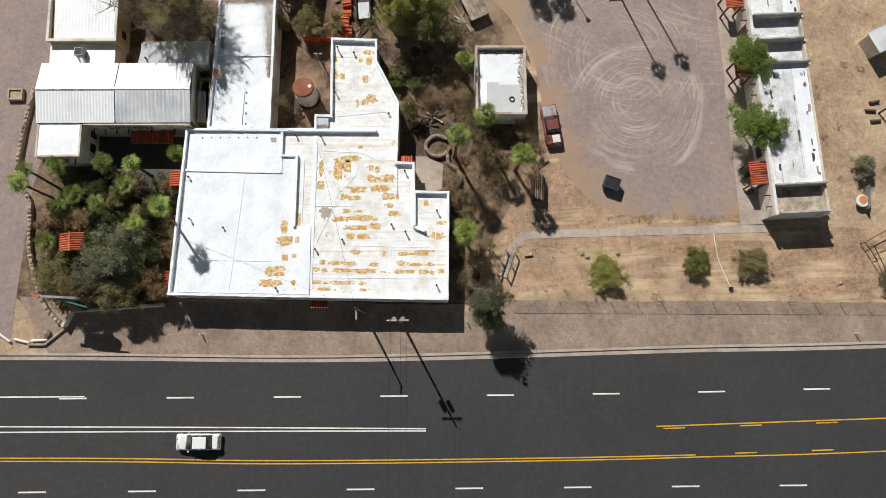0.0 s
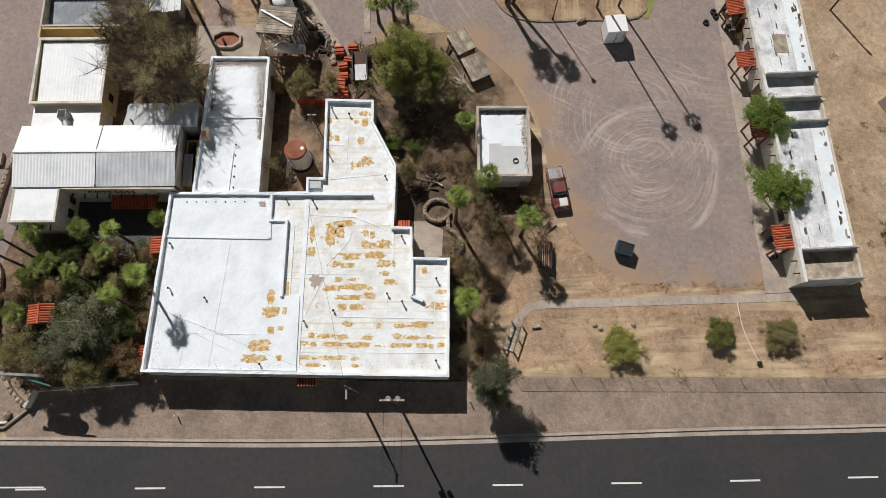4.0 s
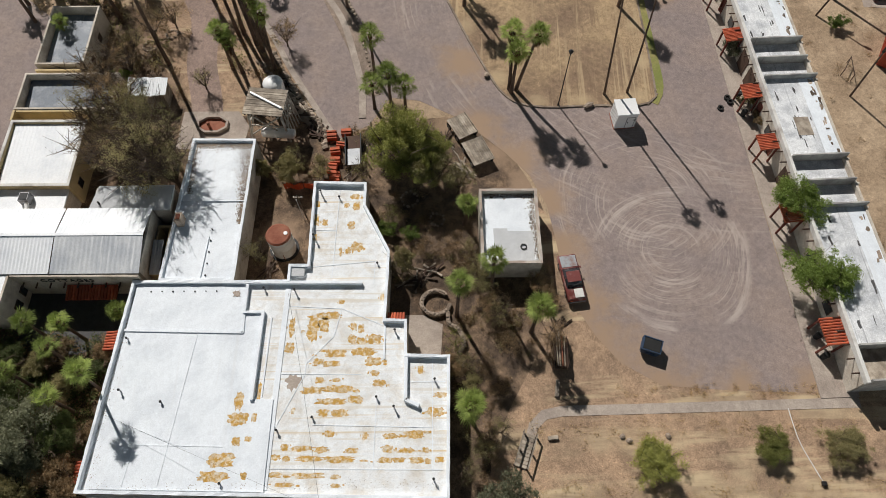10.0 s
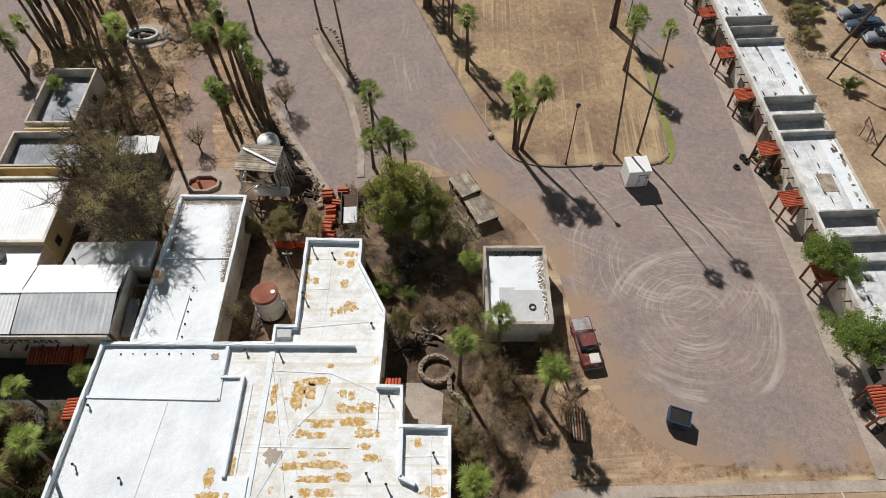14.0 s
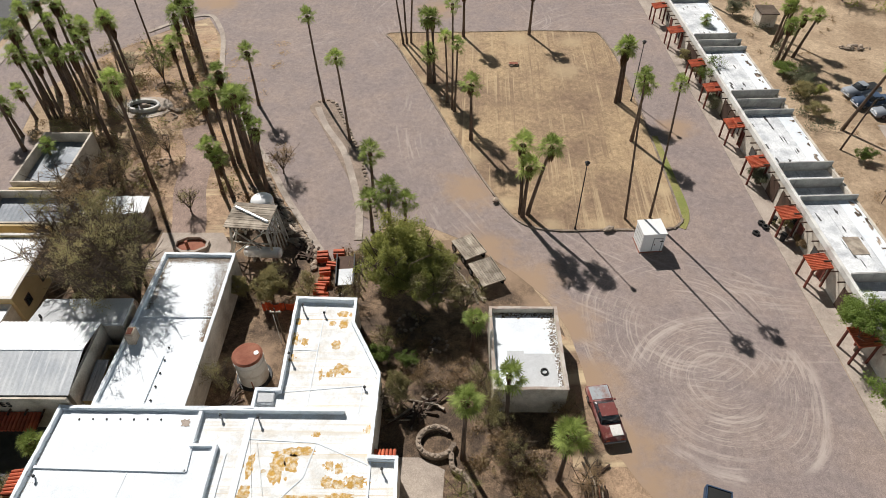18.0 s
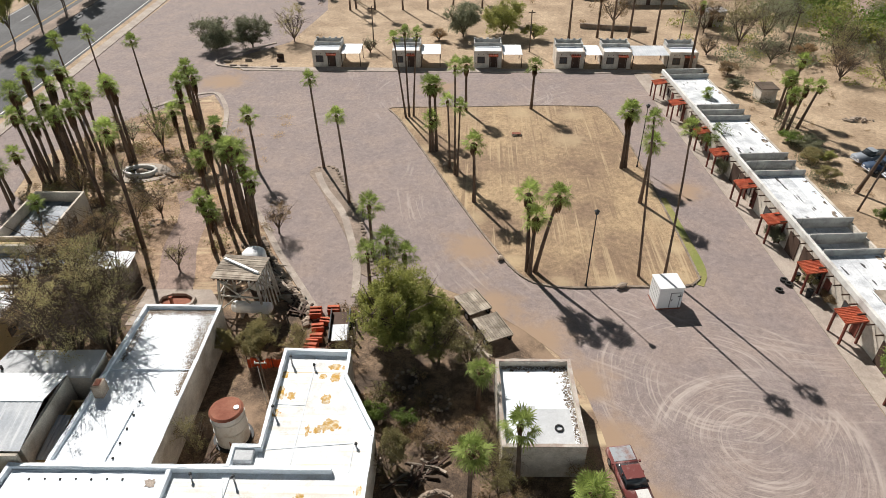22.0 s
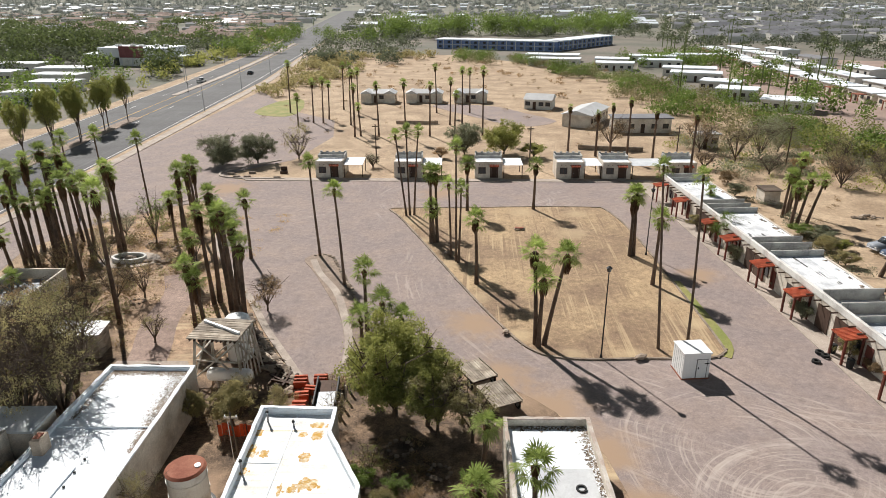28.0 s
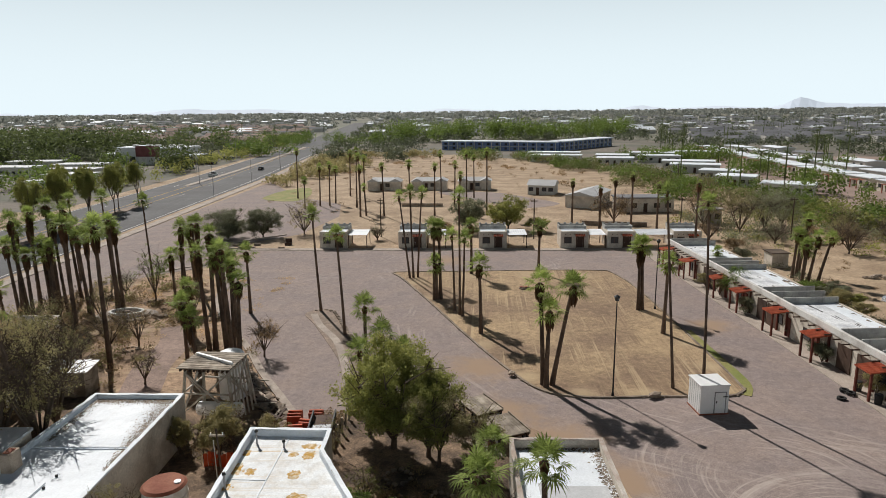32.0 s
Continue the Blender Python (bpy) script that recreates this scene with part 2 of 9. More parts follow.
L_BROWN = leaf_mat("dry_leaf", (0.3, 0.225, 0.125))
L_STRAW = leaf_mat("straw", (0.5, 0.38, 0.19), 0.4, 0.9)
L_WOODS = leaf_mat("wood_leaf", (0.115, 0.15, 0.055))
# far foliage: distance haze is painted into these greyed leaf colours
L_FAR = leaf_mat("haze_greyed_wood_leaf", (0.125, 0.15, 0.09), 0.6)
L_HAZY = leaf_mat("haze_paled_leaf", (0.2, 0.225, 0.2), 0.4)


def streaks(m, colour, amount, centre=None, r0=0.0, r1=1.0, angle=0.0, pitch=1.0, low=0.52, box_of=None):
    """Adds worn streaks to a ground material: rings round a centre, or lines along an angle, broken up by noise."""
    n, ln, b = nodes_of(m)
    old = b.inputs["Base Color"].links[0].from_socket
    tc = n.new("ShaderNodeTexCoord")
    mp = n.new("ShaderNodeMapping")
    ln.new(tc.outputs["Object"], mp.inputs["Vector"])

    def math_node(op, a, c=None):
        q = n.new("ShaderNodeMath")
        q.operation = op
        for k, v in enumerate((a, c)):
            if v is None:
                continue
            if hasattr(v, "is_linked"):
                ln.new(v, q.inputs[k])
            else:
                q.inputs[k].default_value = v
        return q.outputs[0]

    def ranged(v, lo, hi):
        q = n.new("ShaderNodeMapRange")
        q.interpolation_type = "SMOOTHSTEP"
        q.inputs["From Min"].default_value, q.inputs["From Max"].default_value = lo, hi
        ln.new(v, q.inputs["Value"])
        return q.outputs[0]

    if centre:
        mp.inputs["Location"].default_value = (-centre[0], -centre[1], 0)
        ve = n.new("ShaderNodeVectorMath")
        ve.operation = "LENGTH"
        ln.new(mp.outputs[0], ve.inputs[0])
        wob = n.new("ShaderNodeTexNoise")
        wob.inputs["Scale"].default_value, wob.inputs["Detail"].default_value = 0.07, 1
        ln.new(tc.outputs["Object"], wob.inputs["Vector"])
        d = math_node("ADD", ve.outputs["Value"], math_node("MULTIPLY", math_node("SUBTRACT", wob.outputs["Fac"], 0.5), 3.5))
        sc = n.new("ShaderNodeVectorMath")
        sc.operation = "SCALE"
        ln.new(mp.outputs[0], sc.inputs[0])
        sc.inputs["Scale"].default_value = 0.16
        cb = n.new("ShaderNodeSeparateXYZ")
        ln.new(sc.outputs[0], cb.inputs[0])
        co = n.new("ShaderNodeCombineXYZ")
        ln.new(math_node("MULTIPLY", d, pitch), co.inputs[0])
        ln.new(cb.outputs[0], co.inputs[1])
        ln.new(cb.outputs[1], co.inputs[2])
        vec = co.outputs[0]
        mask = math_node("MULTIPLY", ranged(d, r0, r0 + 1.5), math_node("SUBTRACT", 1.0, ranged(d, r1 - 0.6, r1 + 0.3)))
    else:
        mp.inputs["Rotation"].default_value = (0.0, 0.0, radians(90) - angle)
        fine = n.new("ShaderNodeMapping")
        fine.inputs["Location"].default_value = (0.37, 0.21, 0.43)
        fine.inputs["Scale"].default_value = (pitch, 0.04, 1)
        ln.new(mp.outputs[0], fine.inputs["Vector"])
        vec = fine.outputs[0]
        mask = None
    t = n.new("ShaderNodeTexNoise")
    t.inputs["Scale"].default_value, t.inputs["Detail"].default_value, t.inputs["Roughness"].default_value = 1.0, 4, 0.65
    ln.new(vec, t.inputs["Vector"])
    line = ranged(t.outputs["Fac"], low, low + 0.13)
    t2 = n.new("ShaderNodeTexNoise")
    t2.inputs["Scale"].default_value, t2.inputs["Detail"].default_value = 0.16, 3
    ln.new(tc.outputs["Object"], t2.inputs["Vector"])
    f = math_node("MULTIPLY", line, ranged(t2.outputs["Fac"], 0.36, 0.6))
    if mask is not None:
        f = math_node("MULTIPLY", f, mask)
    f = math_node("MULTIPLY", f, amount)
    mx = n.new("ShaderNodeMix")
    mx.data_type = "RGBA"
    ln.new(f, mx.inputs["Factor"])
    ln.new(old, mx.inputs["A"])
    mx.inputs["B"].default_value = (*colour, 1)
    ln.new(mx.outputs["Result"], b.inputs["Base Color"])


def spilled(m, colour, spots, amount=0.97):
    """Loose soil that lies over a surface round some spots (x, y, radius), with ragged soft edges."""
    n, ln, b = nodes_of(m)
    tc = n.new("ShaderNodeTexCoord")
    t = n.new("ShaderNodeTexNoise")
    t.inputs["Scale"].default_value, t.inputs["Detail"].default_value, t.inputs["Roughness"].default_value = 0.45, 7, 0.65
    ln.new(tc.outputs["Object"], t.inputs["Vector"])
    for x, y, r in spots:
        old = b.inputs["Base Color"].links[0].from_socket
        d = n.new("ShaderNodeVectorMath")
        d.operation = "DISTANCE"
        ln.new(tc.outputs["Object"], d.inputs[0])
        d.inputs[1].default_value = (x, y, 0)
        q = n.new("ShaderNodeMath")
        q.operation = "MULTIPLY_ADD"
        ln.new(t.outputs["Fac"], q.inputs[0])
        q.inputs[1].default_value = r * 1.6
        ln.new(d.outputs["Value"], q.inputs[2])
        g = n.new("ShaderNodeMapRange")
        g.interpolation_type = "SMOOTHSTEP"
        g.inputs["From Min"].default_value, g.inputs["From Max"].default_value = r * 0.95, r * 1.95
        g.inputs["To Min"].default_value, g.inputs["To Max"].default_value = amount, 0.0
        ln.new(q.outputs[0], g.inputs["Value"])
        mx = n.new("ShaderNodeMix")
        mx.data_type = "RGBA"
        ln.new(g.outputs[0], mx.inputs["Factor"])
        ln.new(old, mx.inputs["A"])
        mx.inputs["B"].default_value = (*colour, 1)
        ln.new(mx.outputs["Result"], b.inputs["Base Color"])


streaks(M_GRAVEL, (0.33, 0.27, 0.24), 0.25, angle=radians(70), pitch=0.8, low=0.52)
streaks(M_GRAVEL, (0.43, 0.37, 0.335), 0.5, (2, 92), 6, 16, pitch=2.2, low=0.54)
streaks(M_GRAVEL, (0.43, 0.37, 0.335), 0.5, (-28, 98), 8, 18, pitch=2.2, low=0.55)
streaks(M_GRAVEL, (0.42, 0.355, 0.315), 0.6, (34, 62), 24, 41, pitch=2.6, low=0.53)
streaks(M_GRAVEL, (0.45, 0.38, 0.335), 0.7, (23.4, 24.6), 1.5, 8.2, pitch=4.2, low=0.5)
streaks(M_GRAVEL, (0.45, 0.38, 0.335), 0.6, (21.0, 30.5), 2.5, 10.5, pitch=4.0, low=0.52)
streaks(M_GRAVEL, (0.47, 0.4, 0.355), 0.85, (23.4, 23.8), 6.6, 8.3, pitch=1.3, low=0.44)
streaks(M_GRAVEL, (0.17, 0.135, 0.125), 0.3, (22.6, 25.0), 1.0, 10.5, pitch=3.1, low=0.53)
streaks(M_ROOF_R, (0.6, 0.43, 0.2), 0.75, angle=radians(0), pitch=3.0, low=0.585)
streaks(M_ROOF_R, (0.62, 0.56, 0.46), 0.6, angle=radians(0), pitch=2.2, low=0.54)
streaks(M_ROOF, (0.66, 0.67, 0.68), 0.4, angle=radians(90), pitch=1.6, low=0.55)
streaks(M_WEATHERED, (0.18, 0.17, 0.165), 0.6, angle=radians(90), pitch=3.0, low=0.55)
streaks(M_LAWN, (0.2, 0.132, 0.085), 0.7, angle=radians(88), pitch=1.5, low=0.52)
streaks(M_LAWN, (0.46, 0.345, 0.21), 0.75, angle=radians(88), pitch=2.4, low=0.53)
spilled(M_LAWN, (0.46, 0.35, 0.215), [(6, 47.5, 1.8), (10.5, 44.2, 1.6), (16, 44.2, 1.6), (22, 44.6, 1.8), (23.6, 50, 1.6), (23.4, 56, 1.4), (2.5, 56, 1.6), (-1, 65, 1.6), (-4, 73, 1.8), (-6, 81, 2.2), (2, 84.5, 2.6), (10, 85, 2.4), (18, 84.5, 2.4), (16, 76, 3.0)], 0.6)
streaks(M_ROOF_OLD, (0.2, 0.21, 0.23), 0.7, angle=radians(90), pitch=4.0, low=0.56)
streaks(M_CORRUG, (0.75, 0.76, 0.77), 0.6, angle=radians(90), pitch=3.0, low=0.52)
streaks(M_ASPHALT, (0.036, 0.036, 0.037), 0.7, angle=radians(1), pitch=0.8, low=0.5)
streaks(M_OLDASPHALT, (0.13, 0.125, 0.122), 0.5, angle=radians(90), pitch=0.7, low=0.5)


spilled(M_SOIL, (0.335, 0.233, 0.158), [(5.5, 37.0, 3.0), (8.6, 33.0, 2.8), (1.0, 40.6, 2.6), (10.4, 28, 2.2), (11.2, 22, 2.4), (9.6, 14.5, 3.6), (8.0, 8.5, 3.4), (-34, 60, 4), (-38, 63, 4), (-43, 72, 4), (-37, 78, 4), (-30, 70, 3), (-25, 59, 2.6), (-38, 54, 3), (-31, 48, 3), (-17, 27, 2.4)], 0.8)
streaks(M_ORANGE_SOIL, (0.56, 0.44, 0.28), 0.85, angle=radians(2), pitch=0.45, low=0.47)
streaks(M_ORANGE_SOIL, (0.2, 0.135, 0.095), 0.6, angle=radians(-1), pitch=0.4, low=0.52)
spilled(M_GRAVEL, (0.335, 0.233, 0.158), [(14.5, 13.5, 5.5), (13.0, 19, 4.0), (11.6, 25, 3.4), (10.5, 31, 3.4), (7.5, 36, 4), (3.5, 40.5, 4), (20, 10.2, 4.2), (27, 9.6, 3), (34, 10, 3), (2, 50, 4), (-38, 98, 5), (-2, 95, 4), (28, 62, 3)])


# ---- building helpers ----
def finish(name, me, material, parent=None, label=""):
    if material is not None:
        me.materials.append(material)
    ob = new(name, me)
    if parent is not None:
        ob.parent = parent
    return tagged(ob, label)


def part(name, bm, material, parent=None, label=""):
    me = bpy.data.meshes.new(name)
    bm.normal_update()
    bm.to_mesh(me)
    bm.free()
    return finish(name, me, material, parent, label)


def thing(name, x, y, z, label, category, group="", rz=0.0, kind=""):
    e = new(name)
    e.empty_display_size = 0.3
    e.matrix_world = pose(x, y, z, 0, 0, rz)
    return tagged(e, label, category, group, kind)


def box(bm, x0, y0, z0, x1, y1, z1, bevel=0.0):
    r = bmesh.ops.create_cube(bm, size=1.0, matrix=Matrix.LocRotScale(((x0 + x1) / 2, (y0 + y1) / 2, (z0 + z1) / 2), None, (abs(x1 - x0), abs(y1 - y0), abs(z1 - z0))))
    if bevel:
        es = {e for v in r["verts"] for e in v.link_edges}
        bmesh.ops.bevel(bm, geom=list(es), offset=bevel, segments=1, affect="EDGES")
    return bm


def boxes(rows, bevel=0.0):
    bm = bmesh.new()
    for r in rows:
        box(bm, *r, bevel)
    return bm


def beam(bm, a, b, w, d=None, sides=4):
    """A square or round bar between two points."""
    a, b = Vector(a), Vector(b)
    q = (b - a).to_track_quat("Z", "Y").to_matrix().to_4x4()
    r = w / 2 * (math.sqrt(2) if sides == 4 else 1)
    m = Matrix.Translation((a + b) / 2) @ q @ Matrix.Rotation(radians(45) if sides == 4 else 0, 4, "Z")
    bmesh.ops.create_cone(bm, cap_ends=True, segments=sides, radius1=r, radius2=(d / 2 if d else r), depth=(b - a).length, matrix=m)
    return bm


def cyl(bm, x, y, z0, z1, r0, r1=None, n=16):
    bmesh.ops.create_cone(bm, cap_ends=True, segments=n, radius1=r0, radius2=r0 if r1 is None else r1, depth=z1 - z0, matrix=pose(x, y, (z0 + z1) / 2))
    return bm


def slab(pts, z0, z1):
    """A prism over an outline (counter-clockwise)."""
    bm = bmesh.new()
    lo = [bm.verts.new((x, y, z0)) for x, y in pts]
    hi = [bm.verts.new((x, y, z1)) for x, y in pts]
    bm.faces.new(hi)
    bm.faces.new(lo[::-1])
    for i in range(len(pts)):
        j = (i + 1) % len(pts)
        bm.faces.new((lo[i], lo[j], hi[j], hi[i]))
    bmesh.ops.recalc_face_normals(bm, faces=bm.faces)
    bmesh.ops.triangulate(bm, faces=[f for f in bm.faces if len(f.verts) > 4])
    return bm


def ribbon(pts, w, z0, z1):
    """A band of constant width along a line."""
    bm = bmesh.new()
    P = [Vector((x, y, 0)) for x, y in pts]
    rows = []
    for i, p in enumerate(P):
        d = (P[min(i + 1, len(P) - 1)] - P[max(i - 1, 0)]).normalized()
        s = Vector((-d.y, d.x, 0)) * w / 2
        rows.append([bm.verts.new((p + s * k) + Vector((0, 0, z))) for k, z in ((1, z0), (1, z1), (-1, z1), (-1, z0))])
    for a, b in zip(rows, rows[1:]):
        for k in range(3):
            bm.faces.new((a[k], a[k + 1], b[k + 1], b[k]))
    bm.faces.new(rows[0][::-1])
    bm.faces.new(rows[-1])
    bmesh.ops.recalc_face_normals(bm, faces=bm.faces)
    return bm


def smooth_line(pts, step=1.0, closed=False):
    """Catmull-Rom through the points."""
    P = [Vector((*p, 0)) for p in pts]
    n, out = len(P), []
    for i in range(n if closed else n - 1):
        g = (lambda k: P[k % n]) if closed else (lambda k: P[max(0, min(n - 1, k))])
        a, b, c, d = g(i - 1), g(i), g(i + 1), g(i + 2)
        m = max(1, int((c - b).length / step))
        for k in range(m):
            t = k / m
            q = 0.5 * (2 * b + (c - a) * t + (2 * a - 5 * b + 4 * c - d) * t * t + (3 * b - a - 3 * c + d) * t ** 3)
            out.append((q.x, q.y))
    return out if closed else out + [tuple(pts[-1])]


def inset(pts, d):
    """The outline moved inwards by d (counter-clockwise outline)."""
    out = []
    n = len(pts)
    for i in range(n):
        a, b, c = (Vector(pts[k % n]) for k in (i - 1, i, i + 1))
        u, v = (b - a).normalized(), (c - b).normalized()
        n1, n2 = Vector((-u.y, u.x)), Vector((-v.y, v.x))
        k = n1 + n2
        k = k / max(0.2, k.dot(n1))
        out.append(tuple(b + k * d))
    return out


def ring_wall(pts, w, z0, z1):
    """A closed wall of width w inside an outline."""
    bm = bmesh.new()
    q = inset(pts, w)
    n = len(pts)
    L = [[bm.verts.new((x, y, z)) for x, y in pp] for pp, z in ((pts, z0), (pts, z1), (q, z1), (q, z0))]
    for i in range(n):
        j = (i + 1) % n
        for a, b in ((0, 1), (1, 2), (2, 3), (3, 0)):
            bm.faces.new((L[a][i], L[a][j], L[b][j], L[b][i]))
    bmesh.ops.recalc_face_normals(bm, faces=bm.faces)
    return bm


def worn_coping(pts, w, z0, z1, seed):
    """A closed coping whose line and top waver a little, as hand-trowelled foam does."""
    rnd = random.Random(seed)
    fine = []
    for a, b in zip(pts, pts[1:] + pts[:1]):
        n = max(1, int((Vector(b) - Vector(a)).length / 0.7))
        fine += [(a[0] + (b[0] - a[0]) * k / n, a[1] + (b[1] - a[1]) * k / n) for k in range(n)]
    bm = ring_wall(fine, w, z0, z1)
    for v in bm.verts:
        v.co.x += rnd.uniform(-0.025, 0.025)
        v.co.y += rnd.uniform(-0.025, 0.025)
        if v.co.z > (z0 + z1) / 2:
            v.co.z += rnd.uniform(-0.03, 0.05)
    return bm


def specks(name, spots, z, s0, s1, material, parent, seed):
    """Loose flakes and leaves lying flat, as one mesh."""
    rng = np.random.default_rng(seed)
    P = np.array(spots)
    n = len(P)
    ang = rng.random((n, 1)) * 6.28 + np.arange(5)[None] * 1.2566
    rad = (s0 + (s1 - s0) * rng.random((n, 1)) ** 2) * (0.5 + 0.7 * rng.random((n, 5)))
    v = np.stack((P[:, :1] + rad * np.cos(ang), P[:, 1:2] + rad * np.sin(ang), np.repeat(z + 0.004 + 0.012 * rng.random((n, 1)), 5, 1)), 2).reshape(-1, 3)
    ob = finish(name, raw(name, v.tolist(), np.arange(5 * n).reshape(n, 5).tolist()), material, parent)
    return tagged(ob, "", "", "", "stuff")


def raw(name, verts, faces):
    me = bpy.data.meshes.new(name)
    me.from_pydata([tuple(v) for v in verts], [], faces)
    me.update()
    return me


# ---- plants ----
def fan_frond(V, F, base, way, length, fan, blades, droop, rnd):
    """A stalk and a fan of narrow blades."""
    way = way.normalized()
    side = way.cross(Vector((0, 0, 1)))
    side = side.normalized() if side.length > 0.01 else Vector((1, 0, 0))
    tip = base + way * length + Vector((0, 0, -droop * 0.3))
    i = len(V)
    V += [base - side * 0.025, base + side * 0.025, tip + side * 0.02, tip - side * 0.02]
    F.append((i, i + 1, i + 2, i + 3))
    up = side.cross(way).normalized()
    for k in range(blades):
        a = (k / (blades - 1) - 0.5) * radians(230)
        d = (way * math.cos(a) + side * math.sin(a) + up * rnd.uniform(-0.12, 0.16)).normalized()
        L = fan * (1 - 0.25 * abs(a) / 2) * rnd.uniform(0.85, 1.1)
        w = fan * 0.055
        s = d.cross(up).normalized() * w
        mid = tip + d * L * 0.55
        end = tip + d * L + Vector((0, 0, -droop * L * rnd.uniform(0.2, 0.6)))
        i = len(V)
        V += [tip, mid - s, end, mid + s]
        F.append((i, i + 1, i + 2, i + 3))


def make_palm_crown(seed, fronds=19, r=1.0):
    rnd = random.Random(seed)
    V, F = [], []
    for k in range(fronds):
        el = radians(-32 + 112 * (k + 0.5) / fronds + rnd.uniform(-14, 14))
        az = k * 2.39996 + rnd.uniform(-0.3, 0.3)
        way = Vector((math.cos(az) * math.cos(el), math.sin(az) * math.cos(el), math.sin(el)))
        fan_frond(V, F, Vector((0, 0, 0.1 + 0.25 * k / fronds)), way, r * rnd.uniform(0.5, 1.0), r * rnd.uniform(0.65, 1.05), 15, 0.75 - 0.45 * math.sin(el), rnd)
    return raw("crown", V, F)


def make_skirt(seed, n=70, r=0.55, h=1.6):
    rnd = random.Random(seed)
    V, F = [], []
    for k in range(n):
        az = rnd.uniform(0, 6.283)
        z0 = rnd.uniform(-h * 0.5, 0.05)
        o = Vector((math.cos(az), math.sin(az), 0))
        s = Vector((-o.y, o.x, 0)) * rnd.uniform(0.06, 0.13)
        a = o * 0.16 + Vector((0, 0, z0))
        b = o * r * rnd.uniform(0.6, 1.15) + Vector((0, 0, z0 - 0.3 * h * rnd.uniform(0.5, 1.1)))
        c = o * r * rnd.uniform(0.45, 0.85) + Vector((0, 0, z0 - 0.62 * h * rnd.uniform(0.7, 1.2)))
        i = len(V)
        V += [a - s * 0.4, a + s * 0.4, b + s, c + s * 0.4, c - s * 0.4, b - s]
        F.append((i, i + 1, i + 2, i + 3, i + 4, i + 5))
    return raw("dead_fronds", V, F)


PALM_CROWNS = [make_palm_crown(s, n) for s, n in ((1, 24), (2, 20), (3, 27), (6, 22))]
SMALL_CROWNS = [make_palm_crown(s, 15, 1.0) for s in (7, 8)]
SKIRTS = [make_skirt(s) for s in (4, 5)]
for me in PALM_CROWNS + SMALL_CROWNS:
    me.materials.append(L_PALM)
for me in SKIRTS:
    me.materials.append(L_DEAD)
prnd = random.Random(11)


def palm(x, y, h, r=0.3, crown=1.75, skirt=1.0, lean=(0.0, 0.0), label="tall fan palm with a brown trunk on dry ground", group="fan palms"):
    """Trunk with rings, a shag of dead fronds and a crown of fans; h is the height to the crown's heart."""
    e = thing("fan_palm", x, y, 0, label, "palm tree", group)
    bm = bmesh.new()
    n, k = 9, max(6, int(h * 1.6))
    rows = []
    bend = prnd.uniform(-0.25, 0.25)
    for i in range(k + 1):
        t = i / k
        rad = r * 0.6 * (1.0 - 0.32 * t + 0.3 * math.exp(-t * 9)) * (1 + (0.05 if i % 2 else -0.03))
        cx = lean[0] * t + bend * math.sin(t * 3.1) * h * 0.02
        cy = lean[1] * t
        rows.append([bm.verts.new((cx + rad * math.cos(6.2832 * j / n), cy + rad * math.sin(6.2832 * j / n), h * t - (0.15 if i == 0 else 0))) for j in range(n)])
    for a, b in zip(rows, rows[1:]):
        for j in range(n):
            bm.faces.new((a[j], a[(j + 1) % n], b[(j + 1) % n], b[j]))
    bm.faces.new(rows[-1])
    for f in bm.faces:
        f.smooth = True
    part("trunk", bm, M_TRUNK, e)
    c = new("crown", prnd.choice(PALM_CROWNS if crown > 1.2 else SMALL_CROWNS))
    c.parent = e
    c.matrix_basis = pose(lean[0], lean[1], h - 0.15, prnd.uniform(-8, 8), prnd.uniform(-8, 8), prnd.uniform(0, 360)) @ Matrix.Scale(crown / 2.2, 4)
    if skirt:
        s = new("dead_fronds", prnd.choice(SKIRTS))
        s.parent = e
        s.matrix_basis = pose(lean[0], lean[1], h, 0, 0, prnd.uniform(0, 360)) @ Matrix.Diagonal((r * 1.95 * min(1, skirt + 0.2), r * 1.95 * min(1, skirt + 0.2), skirt * prnd.uniform(0.7, 1.2), 1))
    return e


